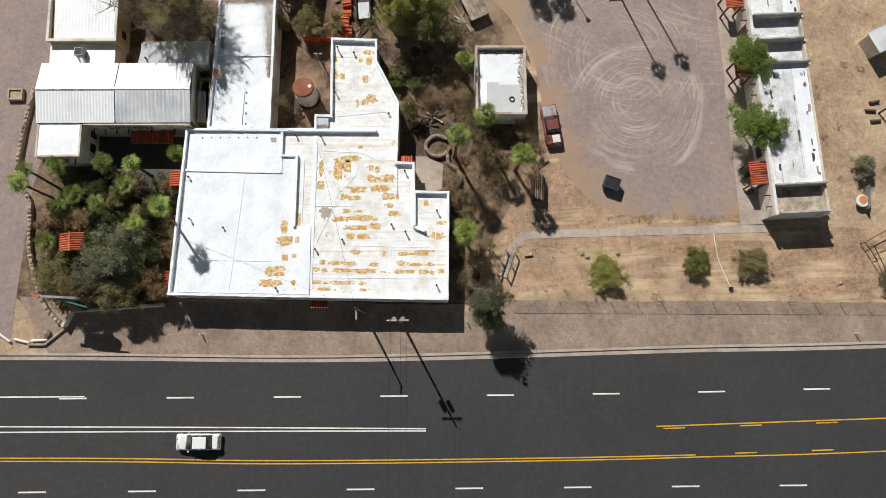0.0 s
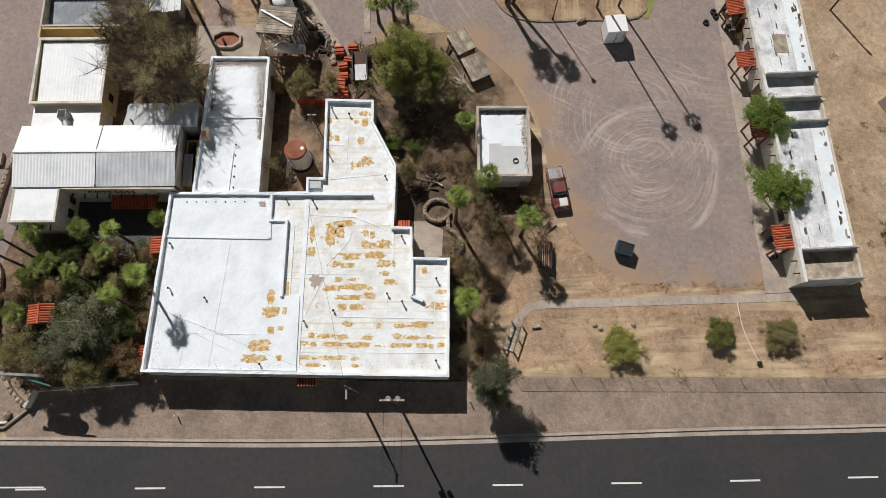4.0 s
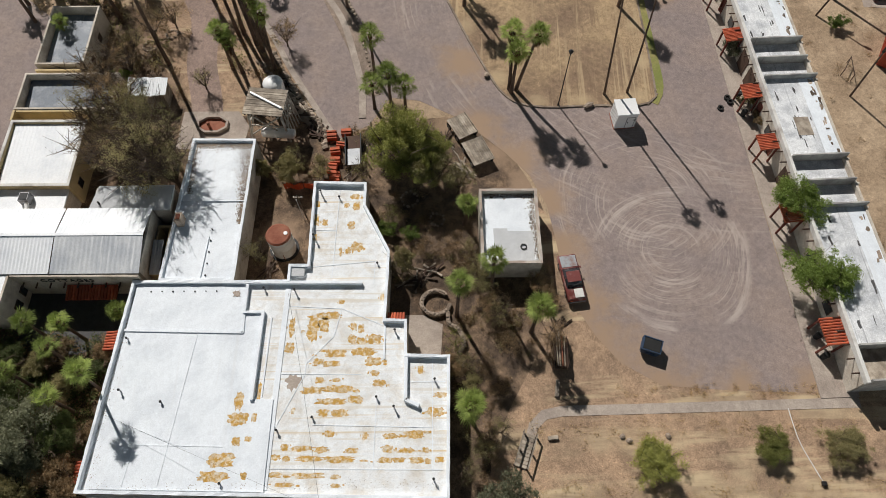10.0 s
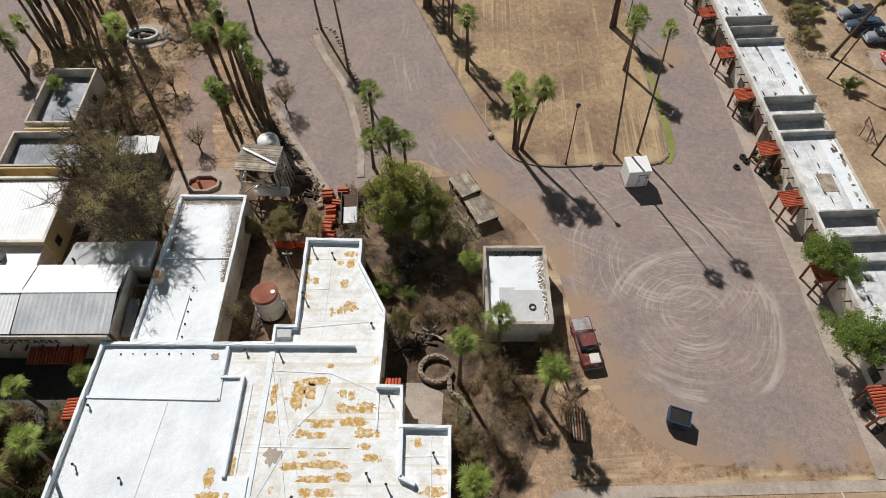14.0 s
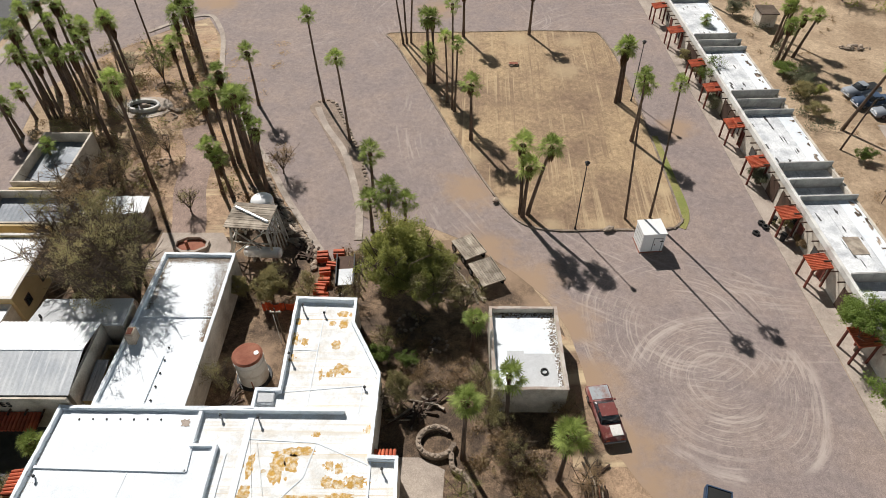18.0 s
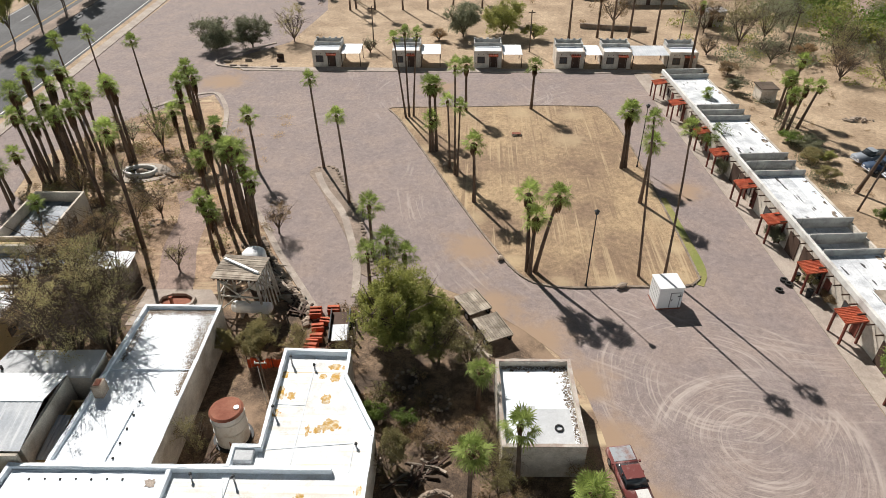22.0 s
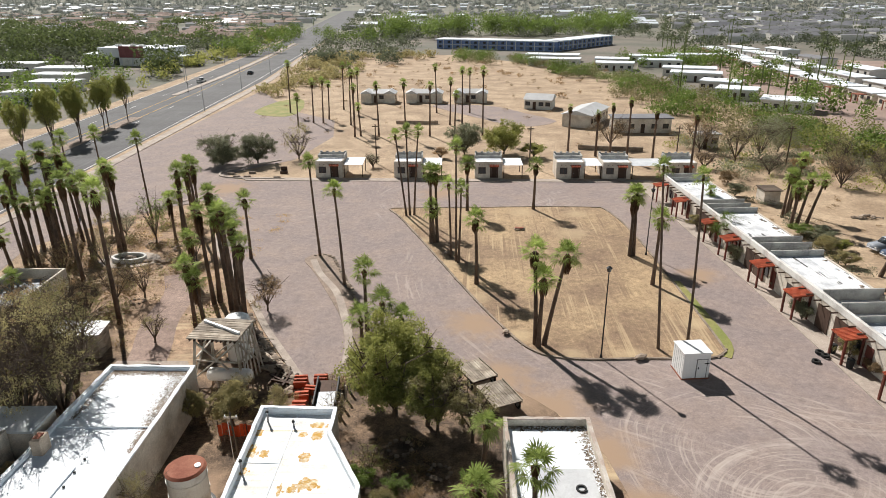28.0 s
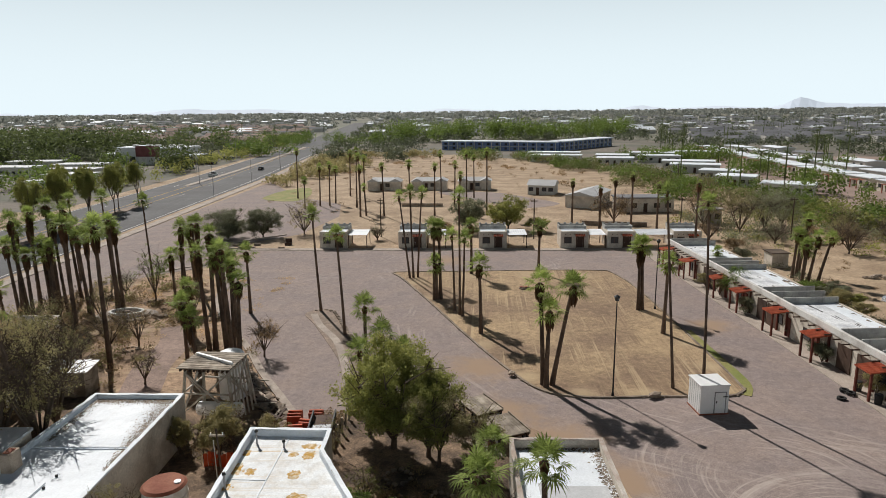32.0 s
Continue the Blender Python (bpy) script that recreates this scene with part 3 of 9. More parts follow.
def make_leaves(seed, lobes, clumps, per, leaf, spread, flat=0.85, weep=0.0):
    """Leaf quads in clumps gathered into uneven lobes, with gaps between them."""
    rng = np.random.default_rng(seed)

    def ball(n):
        d = rng.normal(size=(n, 3))
        return d / np.linalg.norm(d, axis=1)[:, None]

    lc = ball(lobes) * (0.35 + 0.4 * rng.random((lobes, 1)))
    lc[:, 2] = lc[:, 2] * 0.9 + 0.05
    lr = 0.2 + 0.25 * rng.random((lobes, 1))
    which = rng.integers(0, lobes, clumps)
    c = lc[which] + ball(clumps) * lr[which] * (0.45 + 0.55 * rng.random((clumps, 1)))
    c[:, 2] *= flat
    size = spread * (0.5 + 0.9 * rng.random((clumps, 1, 1)))
    o = rng.normal(size=(clumps, per, 3)) * size * np.array((1, 1, 0.75))
    o[:, :, 2] -= weep * rng.random((clumps, per)) ** 1.5 * (0.5 + rng.random((clumps, 1)))
    p = (c[:, None, :] + o).reshape(-1, 3)
    n = len(p)
    a = ball(n)
    a[:, 2] -= 3 * weep
    a /= np.linalg.norm(a, axis=1)[:, None]
    b = np.cross(a, rng.normal(size=(n, 3)))
    b /= np.linalg.norm(b, axis=1)[:, None]
    s = leaf * (0.6 + 0.8 * rng.random((n, 1)))
    v = np.stack((p - a * s, p - b * s * 0.5, p + a * s, p + b * s * 0.5), 1).reshape(-1, 3)
    f = np.arange(n * 4).reshape(n, 4)
    return raw("crown", v.tolist(), f.tolist())


LEAVES = {}


def crown_mesh(kind, material, k):
    key = (kind, material.name, k)
    if key not in LEAVES:
        spec = {"full": (18, 210, 80, 0.028, 0.07, 0.85), "airy": (13, 120, 60, 0.024, 0.08, 0.9), "fine": (22, 280, 120, 0.021, 0.055, 0.95, 0.1), "feather": (22, 105, 42, 0.0155, 0.06, 1.0), "bush": (12, 90, 90, 0.038, 0.09, 0.8), "bare": (14, 120, 34, 0.02, 0.08, 0.9)}[kind]
        me = make_leaves(100 + k * 7 + len(LEAVES), *spec)
        me.materials.append(material)
        LEAVES[key] = me
    return LEAVES[key]


trnd = random.Random(5)


def sticks(rows):
    """Tapered sticks (start, end, first radius, last radius, sides) as one mesh."""
    V, F = [], []
    for a, b, r0, r1, n in rows:
        a, b = Vector(a), Vector(b)
        d = (b - a).normalized()
        u = d.orthogonal().normalized()
        w = d.cross(u)
        i = len(V)
        for p, r in ((a, r0), (b, r1)):
            V += [p + (u * math.cos(6.2832 * k / n) + w * math.sin(6.2832 * k / n)) * r for k in range(n)]
        F += [(i + k, i + (k + 1) % n, i + n + (k + 1) % n, i + n + k) for k in range(n)]
        F.append(tuple(range(i + n, i + 2 * n)))
    return raw("trunk", V, F)


def tree(x, y, h, r, material, kind="full", name="mesquite_tree", label="leafy desert tree on bare ground", category="tree", group="", low=0.25, trunk=0.22, limbs=7, z=0.0, ry=None):
    """Tapered trunk that forks into limbs and twigs, under a crown of many small leaves."""
    e = thing(name, x, y, z, label, category, group)
    rows = []
    cz, ch = h * (1 + low) / 2, h * (1 - low) / 2
    fork = h * max(0.08, low * 0.8)
    rows.append(((0, 0, -0.1), (0.05, 0, fork), trunk, trunk * 0.8, 8))
    for k in range(limbs):
        az = k * 6.283 / limbs + trnd.uniform(-0.4, 0.4)
        rr = r * trnd.uniform(0.35, 0.7)
        mid = Vector((math.cos(az) * rr * 0.5, math.sin(az) * rr * 0.5, fork + (cz - fork) * trnd.uniform(0.5, 0.8)))
        end = Vector((math.cos(az) * rr, math.sin(az) * rr, cz + ch * trnd.uniform(0.0, 0.55)))
        rows.append(((0.03, 0, fork * 0.9), mid, trunk * 0.5, trunk * 0.35, 6))
        rows.append((mid, end, trunk * 0.35, trunk * 0.1, 5))
        for _ in range(10 if kind in ("bare", "airy", "feather") else 4):
            q = mid.lerp(end, trnd.uniform(0.1, 0.95))
            o = Vector((trnd.uniform(-1, 1), trnd.uniform(-1, 1), trnd.uniform(-0.1, 1.1))) * r * 0.45
            rows.append((q, q + o, trunk * 0.2, trunk * 0.06, 4))
            if kind in ("bare", "feather"):
                for _ in range(2):
                    w = q + o * trnd.uniform(0.4, 0.9)
                    rows.append((w, w + Vector((trnd.uniform(-1, 1), trnd.uniform(-1, 1), trnd.uniform(-0.3, 0.8))) * r * 0.22, trunk * 0.08, trunk * 0.03, 3))
    finish("trunk", sticks(rows), M_BARK, e)
    c = new("crown", crown_mesh(kind, material, trnd.randrange(3)))
    c.parent = e
    c.matrix_basis = pose(0, 0, cz, 0, 0, trnd.uniform(0, 360)) @ Matrix.Diagonal((r * 0.92, (ry or r) * 0.92, ch * 1.05, 1))
    return e

# ---- the ground and what lies flat on it ----
def structure(name, bm, material, label):
    return tagged(part(name, bm, material), label, "", "", "structure")


def sheet():
    """The ground out to the horizon, finer near the middle."""
    ax = sorted({round(s * k, 1) for s in (-1, 1) for k in (0, 40, 80, 130, 200, 320, 520, 900, 1600, 2800, 4600)})
    V = [(x, y, 0.0) for y in ax for x in ax]
    n = len(ax)
    return raw("ground", V, [(j * n + i, j * n + i + 1, (j + 1) * n + i + 1, (j + 1) * n + i) for j in range(n - 1) for i in range(n - 1)])


tagged(finish("ground", sheet(), M_DIRT), "pale bare desert soil with dry patches", "", "", "structure")

KERB = smooth_line([(-400, -6.0), (-120, -5.8), (-52, -5.9), (-19, -6.4), (0.4, -6.25), (27, -5.6), (52, -5.2), (120, -3.0), (260, 6)], 4)
structure("road", slab([(x, y) for x, y in KERB[::-1]] + [(-400, -40), (260, -40)], -0.02, 0.014), M_ASPHALT, "dark asphalt road with white and yellow lines")
structure("kerb", ribbon([(x, y + 0.15) for x, y in KERB], 0.32, 0.0, 0.15), M_CONCRETE, "pale concrete kerb along the asphalt road")
structure("gutter", ribbon([(x, y - 0.3) for x, y in KERB], 0.5, 0.0, 0.022), M_CONCRETE, "concrete gutter strip beside the kerb")
structure("pavement", slab([(x, y + 0.33) for x, y in KERB if -50 < x < 130] + [(130, -1.4), (52, -0.4), (7, 0.1), (5.5, -0.6), (2, -1.0), (2, -0.3), (-33, 0.3), (-50, 1.0)], -0.02, 0.05), M_VERGE, "brown gravelly roadside pavement")

DRIVE = [(20.5, 10.2), (27, 9.7), (35.2, 9.4), (34.6, 25), (33.9, 41), (33.0, 57), (31.7, 77.5), (30.7, 101), (-36, 102.6), (-40.2, 105), (-39.5, 109), (-31, 118), (-27, 140), (-30, 160), (-45, 176), (-63.5, 215),
         (-65.2, 80), (-65, -4), (-50.6, -4), (-49.6, 14), (-48.5, 19), (-48.4, 56.6), (-53.5, 61), (-55, 70), (-50, 80), (-43, 88), (-38.0, 92), (-33.8, 84.4), (-32.0, 76), (-29.5, 68.5), (-21.7, 54.9), (-18.5, 48.7), (-14.5, 42.0),
         (-12.4, 38.5), (-8.8, 40.5), (-6.5, 44.5), (-3, 44), (1.5, 41.5), (3.6, 39.6), (6.6, 36.8), (9.4, 33.6), (11.0, 29.8), (11.6, 26), (12.0, 22), (12.9, 18.4), (14.6, 15.2), (16.8, 12.4)]
structure("drive", slab(DRIVE, -0.02, 0.02), M_GRAVEL, "greyish brown gravel drive with pale turning tracks")
LAWN = smooth_line([(-9.6, 86.2), (-8.0, 83.0), (-3.6, 71.2), (0.4, 60.0), (4.2, 50.4), (7.2, 44.6), (11, 43.0), (17.2, 43.1), (22.7, 43.1), (24.6, 44.0), (25.0, 46), (24.7, 57.5), (24.0, 76.9), (22.6, 85.7), (21, 87), (13.2, 87.4), (2.8, 87.0), (-7.2, 86.8)], 0.9, True)
structure("lawn", slab(LAWN, -0.02, 0.09), M_LAWN, "dry yellowed lawn with mown stripes")
ISLAND = smooth_line([(-18.3, 66.6), (-15.4, 68.0), (-12.0, 59.3), (-9.0, 50.6), (-7.6, 45.0), (-10.0, 45.6), (-11.8, 51.8), (-16.2, 62.0)], 1.0, True)
KERBSTONES = LAWN[:]
structure("lawn_edge", ribbon(KERBSTONES + KERBSTONES[:1], 0.22, 0.0, 0.16), M_STONE, "low stone edging round the dry lawn")
structure("traffic_island", slab(ISLAND, -0.02, 0.08), M_VERGE, "narrow earth island with a stone edge")
structure("island_path", ribbon(smooth_line([(-17.2, 66.3), (-15.6, 62.0), (-12.9, 57.0), (-11.2, 51.5), (-9.9, 46), (-9.6, 41.5)], 1.2), 0.8, 0.0, 0.1), M_CONCRETE, "winding pale concrete path")
structure("front_walk", ribbon(smooth_line([(7.4, 4.6), (7.9, 6.6), (9.0, 7.6), (10.6, 7.9), (20, 8.1), (38.8, 8.5)], 1.0), 0.95, 0.0, 0.045), M_CONCRETE, "pale concrete walk curving across dry ground")
structure("motel_walk", slab([(35.2, 8.9), (38.9, 9.0), (37.9, 24), (36.6, 46), (34.8, 75), (33.3, 100.6), (30.7, 100.6), (31.7, 77.5), (33.0, 57), (33.9, 41)], -0.02, 0.1), M_CONCRETE, "concrete walk in front of the low motel")
structure("cabin_walk", slab([(-36, 102.7), (34, 101.0), (34, 102.6), (-36, 104.6), (-39, 106)], -0.02, 0.1), M_CONCRETE, "concrete edge along the row of cabins")
structure("court_kerb", ribbon(smooth_line([(-46, 87), (-41.5, 91.5), (-38, 92.6), (-35.6, 89.0), (-33.9, 84.4), (-32.0, 76), (-29.5, 68.5), (-21.7, 54.9), (-18.5, 48.7), (-14.7, 42.3), (-12.4, 38.4)], 1.0), 0.7, 0.0, 0.13), M_CONCRETE, "winding concrete kerb round the palm court")
structure("court_path", ribbon(smooth_line([(-27, 37.5), (-28, 44), (-29.5, 50), (-30, 57), (-32, 62)], 1.5), 3.6, 0.0, 0.03), M_PATHGRAVEL, "pinkish gravel path through the palm court")

structure("garden_soil", slab(smooth_line([(-32, 1), (-51, 1.5), (-51, 30), (-47.6, 60), (-53, 76), (-40, 90), (-33.5, 80), (-23, 56), (-13, 38), (-9, 40), (3, 41), (10.4, 30), (10.6, 18), (8, 6), (5.5, 0)], 3, True), -0.02, 0.008), M_SOIL, "brown garden soil with leaf litter and painted tree shade")
structure("verge_soil", slab(smooth_line([(6, -1.1), (52, -1.6), (62, 3), (52, 8), (37, 9.2), (24, 11.5), (17.5, 14), (15, 18), (13.6, 24), (9.6, 30), (9.6, 16)], 3, True), -0.02, 0.012), M_ORANGE_SOIL, "orange-brown bare soil of the verge")
structure("grass_strip", ribbon(smooth_line([(24.6, 43.4), (25.6, 46), (25.4, 52), (25.0, 60)], 0.8), 1.0, 0.0, 0.06), mat("green_grass", (0.2, 0.22, 0.06), 0.9, 0.3, 1.0, 0.4, col2=(0.3, 0.26, 0.1)), "thin strip of green grass beside the lawn")
structure("court_soil", slab(smooth_line([(-30, 44), (-23, 42), (-17.5, 48), (-25, 62), (-31, 74), (-34.5, 84), (-38, 90), (-46, 85), (-52, 76), (-49, 62), (-40, 58)], 3, True), -0.02, 0.016), M_ORANGE_SOIL, "dry straw-coloured soil under the court palms")
structure("city_ground", slab([(-100, 150), (-106, 300), (-114, 436), (-150, 1000), (-2500, 4300), (-2500, 150)], -0.02, 0.004), mat("city_ground", (0.2, 0.17, 0.14), 0.95, 0.3, 0.1, 0.2, col2=(0.13, 0.13, 0.1)), "grey-brown ground among far houses")
structure("city_ground", slab([(-75, 345), (0, 345), (60, 270), (90, 150), (110, 100), (400, 80), (2800, 600), (2800, 4300), (-2400, 4300), (-145, 1000), (-82, 436)], -0.02, 0.004), MATS["city_ground"], "grey-brown ground among far houses")
# avenue on the far side of the court
structure("avenue", slab([(-66.5, -6.0), (-68, 120), (-70, 240), (-84, 436), (-150, 1200), (-185, 1200), (-112, 436), (-98, 240), (-95, 120), (-92, -6.0)], -0.02, 0.026), M_OLDASPHALT, "wide grey asphalt avenue")
structure("avenue_walk", slab([(-63.6, -4), (-64.6, 120), (-66.6, 240), (-80.6, 436), (-82.5, 436), (-69, 240), (-66.6, 120), (-65.8, -4)], -0.02, 0.12), M_CONCRETE, "pale pavement beside the avenue")
structure("median", ribbon([(-81.5, 40), (-82, 120), (-83, 165)], 3.2, 0.0, 0.14), M_VERGE, "raised earth median planted with trees")


def dashes(name, rows, w, L, material, label):
    for x, y, a in rows:
        part(name, boxes([(-L / 2, -w / 2, 0.0, L / 2, w / 2, 0.006)]), material, None, "").matrix_world = pose(x, y, 0.016, 0, 0, a)
        tagged(scene.collection.objects[-1], label, "road line", "lane dashes", "structure")


dashes("lane_dash", [(-55 + 12.19 * k - 0.0, -10.95 + 0.0007 * max(0, k * 12.19 - 55) ** 2 * 0.35, 0.6 if k > 6 else 0) for k in range(0, 12)], 0.17, 3.05, M_PAINT_W, "short white lane dash on asphalt")
dashes("lane_dash", [(-58.7 + 12.19 * k, -21.4, 0) for k in range(0, 12)], 0.17, 3.05, M_PAINT_W, "short white lane dash on asphalt")
for nm, pts, w, m, lb in (("edge_line", [(-110, -10.6), (-41.5, -10.75)], 0.15, M_PAINT_W, "thin white lane line"), ("edge_line", [(-110, -13.5), (-40, -14.2), (-2.6, -14.7)], 0.15, M_PAINT_W, "thin white lane line"),
                          ("edge_line", [(-110, -14.6), (-40, -14.75), (-2.6, -14.95)], 0.15, M_PAINT_W, "thin white lane line"),
                          ("centre_line", [(-150, -17.3), (-51, -17.6), (-19, -18.15), (13, -18.1), (28, -17.9)], 0.14, M_PAINT_Y, "yellow centre line"),
                          ("centre_line", [(-150, -17.6), (-51, -17.95), (-19, -18.5), (13, -18.4), (28, -18.15), (52, -17.6), (120, -15)], 0.14, M_PAINT_Y, "yellow centre line"),
                          ("centre_line", [(23.7, -14.65), (51.1, -13.9), (120, -12)], 0.14, M_PAINT_Y, "yellow centre line")):
    structure(nm, ribbon(smooth_line(pts, 4), w, 0.014, 0.021), m, lb)
for k in range(5):
    structure("centre_dash", ribbon([(24.5 + 8.8 * k, -14.9 + 0.24 * k), (27.0 + 8.8 * k, -14.83 + 0.24 * k)], 0.14, 0.014, 0.021), M_PAINT_Y, "short yellow dash beside the centre line")
    structure("centre_dash", ribbon([(32.5 + 8.8 * k, -17.75 + 0.22 * k), (35.0 + 8.8 * k, -17.69 + 0.22 * k)], 0.14, 0.014, 0.021), M_PAINT_Y, "short yellow dash beside the centre line")


# ---- the large white-roofed building ----
main = thing("main_building", 0, 0, 0, "rambling stucco building with white foam roof worn to ochre", "building")
MAIN = [(-31.3, 0.75), (0.0, 0.0), (0.2, 12.2), (-3.75, 12.3), (-3.8, 15.6), (-5.8, 15.7), (-5.6, 22.7), (-8.25, 27.9), (-8.25, 30.5), (-13.7, 30.7), (-13.6, 21.3), (-15.4, 21.3), (-15.4, 19.7), (-20.6, 19.62), (-30.3, 19.72)]
WING = [(-27.9, 19.76), (-20.62, 19.68), (-20.45, 36.1), (-27.2, 36.2)]
TOP = 3.56
part("wall", ring_wall(MAIN, 0.22, 0, TOP), M_STUCCO, main)
part("coping", worn_coping(inset(MAIN, -0.03), 0.26, TOP + 0.003, TOP + 0.07, 1), M_ROOF, main)
part("roof", slab(inset(MAIN, 0.21), 2.9, 3.15), M_ROOF_R, main)
part("roof_deck", slab([(-30.6, 1.1), (-15.6, 0.75), (-15.6, 8.4), (-17.4, 8.4), (-17.4, 16.4), (-19.2, 16.4), (-19.2, 19.3), (-29.9, 19.4)], 3.1, 3.33), M_ROOF, main)
part("parapet_lining", ring_wall(inset(MAIN, 0.222), 0.03, 3.0, TOP - 0.004), M_ROOF, main, "white foam on the inside of the parapet")
part("parapet_lining", ring_wall(inset(WING, 0.222), 0.03, 3.0, TOP - 0.104), M_ROOF, main, "white foam on the inside of the parapet")
part("wall", ring_wall(WING, 0.22, 0, TOP - 0.1), M_STUCCO, main)
part("coping", worn_coping(inset(WING, -0.03), 0.26, TOP - 0.097, TOP - 0.03, 2), M_ROOF, main)
part("roof", slab(inset(WING, 0.21), 2.8, 3.25), M_ROOF, main)
for a, c, w, h in (((-30.2, 14.85), (-19.1, 14.55), 0.22, 0.24), ((-19.1, 14.5), (-19.2, 16.5), 0.22, 0.24), ((-19.3, 16.5), (-17.3, 16.5), 0.22, 0.38), ((-17.4, 16.6), (-17.5, 8.3), 0.3, 0.4), ((-20.6, 19.5), (-8.2, 19.4), 0.28, 0.42),
                   ((-3.8, 12.3), (-3.8, 8.2), 0.3, 0.4), ((-3.8, 8.25), (-2.6, 7.7), 0.3, 0.4), ((-5.85, 15.6), (-5.85, 12.0), 0.16, 0.04), ((-19.2, 19.3), (-19.2, 16.6), 0.28, 0.38), ((-15.3, 19.1), (-15.6, 0.9), 0.5, 0.02), ((-16.6, 16.0), (-16.8, 3.0), 0.14, 0.02),
                   ((-13.7, 21.2), (-15.4, 21.2), 0.3, 0.36)):
    part("roof_kerb", ribbon([a, c], w, 3.1, 3.2 + h), M_ROOF, main)
for a, c in (((-15.3, 17.2), (-10.0, 16.9)), ((-10.0, 16.9), (-6.0, 15.2)), ((-10.0, 16.9), (-10.6, 14.2)), ((-10.6, 14.2), (-13.0, 11.6)), ((-13.0, 11.6), (-13.0, 10.6)), ((-13.0, 10.6), (-15.2, 6.0)), ((-15.3, 10.7), (-7.9, 10.6)), ((-12.0, 6.2), (-1.5, 5.9)),
             ((-6.4, 8.4), (-6.5, 2.5)), ((-15.4, 2.6), (-0.5, 2.4)), ((-1.4, 12.0), (-1.4, 2.3)), ((-3.5, 9.9), (-0.2, 9.9)), ((-11.0, 30.2), (-11.2, 20.0)), ((-13.4, 25.3), (-11.1, 25.2)), ((-13.4, 21.2), (-7.0, 21.8)), ((-7.0, 21.8), (-7.1, 19.4)), ((-23.3, 14.5), (-24.6, 1.2)), ((-27.2, 4.6), (-19.5, 4.4)),
             ((-30.2, 7.0), (-22.0, 4.0)), ((-27.2, 4.6), (-27.6, 1.2)), ((-24.2, 18.8), (-21.2, 15.2)), ((-27.5, 28.6), (-20.8, 28.6)), ((-23.8, 24.6), (-24.0, 20.0))):
    bm = bmesh.new()
    z = 3.16 if max(a[0], c[0]) > -18 else 3.34
    beam(bm, (*a, z - 0.012), (*c, z - 0.012), 0.07)
    part("roof_seam", bm, M_ROOF, main)


def patch(name, x, y, w, h, z, material, parent, seed, pts=19, rough=(0.5, 1.15)):
    """A thin ragged patch."""
    rnd = random.Random(seed)
    P = []
    for k in range(pts):
        a = 6.2832 * k / pts
        f = rnd.uniform(*rough)
        c, s = math.cos(a), math.sin(a)
        q = (abs(c) ** 4 + abs(s) ** 4) ** -0.25
        P.append((x + c * q * f * w / 2, y + s * q * f * h / 2))
    return part(name, slab(P, z - 0.01, z), material, parent)


OCHRE_A = [(-14.6, 15.1, 0.5, 2.2), (-14.6, 13.1, 0.8, 1.1), (-11.2, 16.2, 2.1, 0.8), (-12.6, 14.8, 1.0, 2.5), (-11.6, 15.3, 0.9, 1.6), (-8.8, 15.1, 0.5, 0.8), (-8.1, 14.9, 0.5, 0.9), (-8.9, 13.9, 0.7, 1.0), (-8.0, 13.7, 0.9, 0.7), (-6.8, 13.9, 1.3, 1.0),
           (-10.4, 12.6, 1.9, 0.8), (-7.8, 12.7, 1.8, 0.8), (-11.9, 11.8, 0.9, 0.6), (-10.6, 11.6, 1.6, 0.6), (-6.8, 11.8, 1.3, 0.9), (-6.6, 10.7, 0.7, 0.6), (-6.2, 9.8, 1.0, 0.7), (-11.6, 10.1, 0.8, 0.6), (-10.1, 10.1, 0.7, 0.4), (-12.2, 9.2, 1.7, 0.7), (-9.8, 9.3, 2.7, 0.7), (-10.4, 8.2, 2.5, 0.6)]
OCHRE_B = [(-8.3, 8.4, 1.3, 0.7), (-11.1, 7.2, 0.8, 0.7), (-9.6, 7.2, 1.5, 0.7), (-13.8, 7.4, 0.3, 0.6), (-10.4, 5.4, 0.8, 0.6), (-7.3, 5.2, 0.4, 0.7), (-5.0, 5.2, 1.0, 0.5), (-3.0, 5.3, 1.6, 0.7), (-14.2, 4.3, 0.6, 0.6), (-12.8, 4.2, 1.5, 0.5), (-11.0, 4.1, 1.0, 0.6), (-8.4, 4.0, 0.9, 0.5),
           (-5.3, 4.1, 0.8, 0.7), (-3.6, 4.0, 1.2, 0.5), (-2.0, 4.0, 0.5, 0.5), (-15.0, 3.5, 0.8, 0.5), (-14.0, 3.4, 0.6, 0.5), (-12.0, 3.4, 2.2, 0.5), (-9.4, 3.3, 2.3, 0.6), (-5.5, 3.2, 1.1, 0.5), (-4.3, 3.2, 1.0, 0.5), (-2.8, 3.2, 1.1, 0.6)]
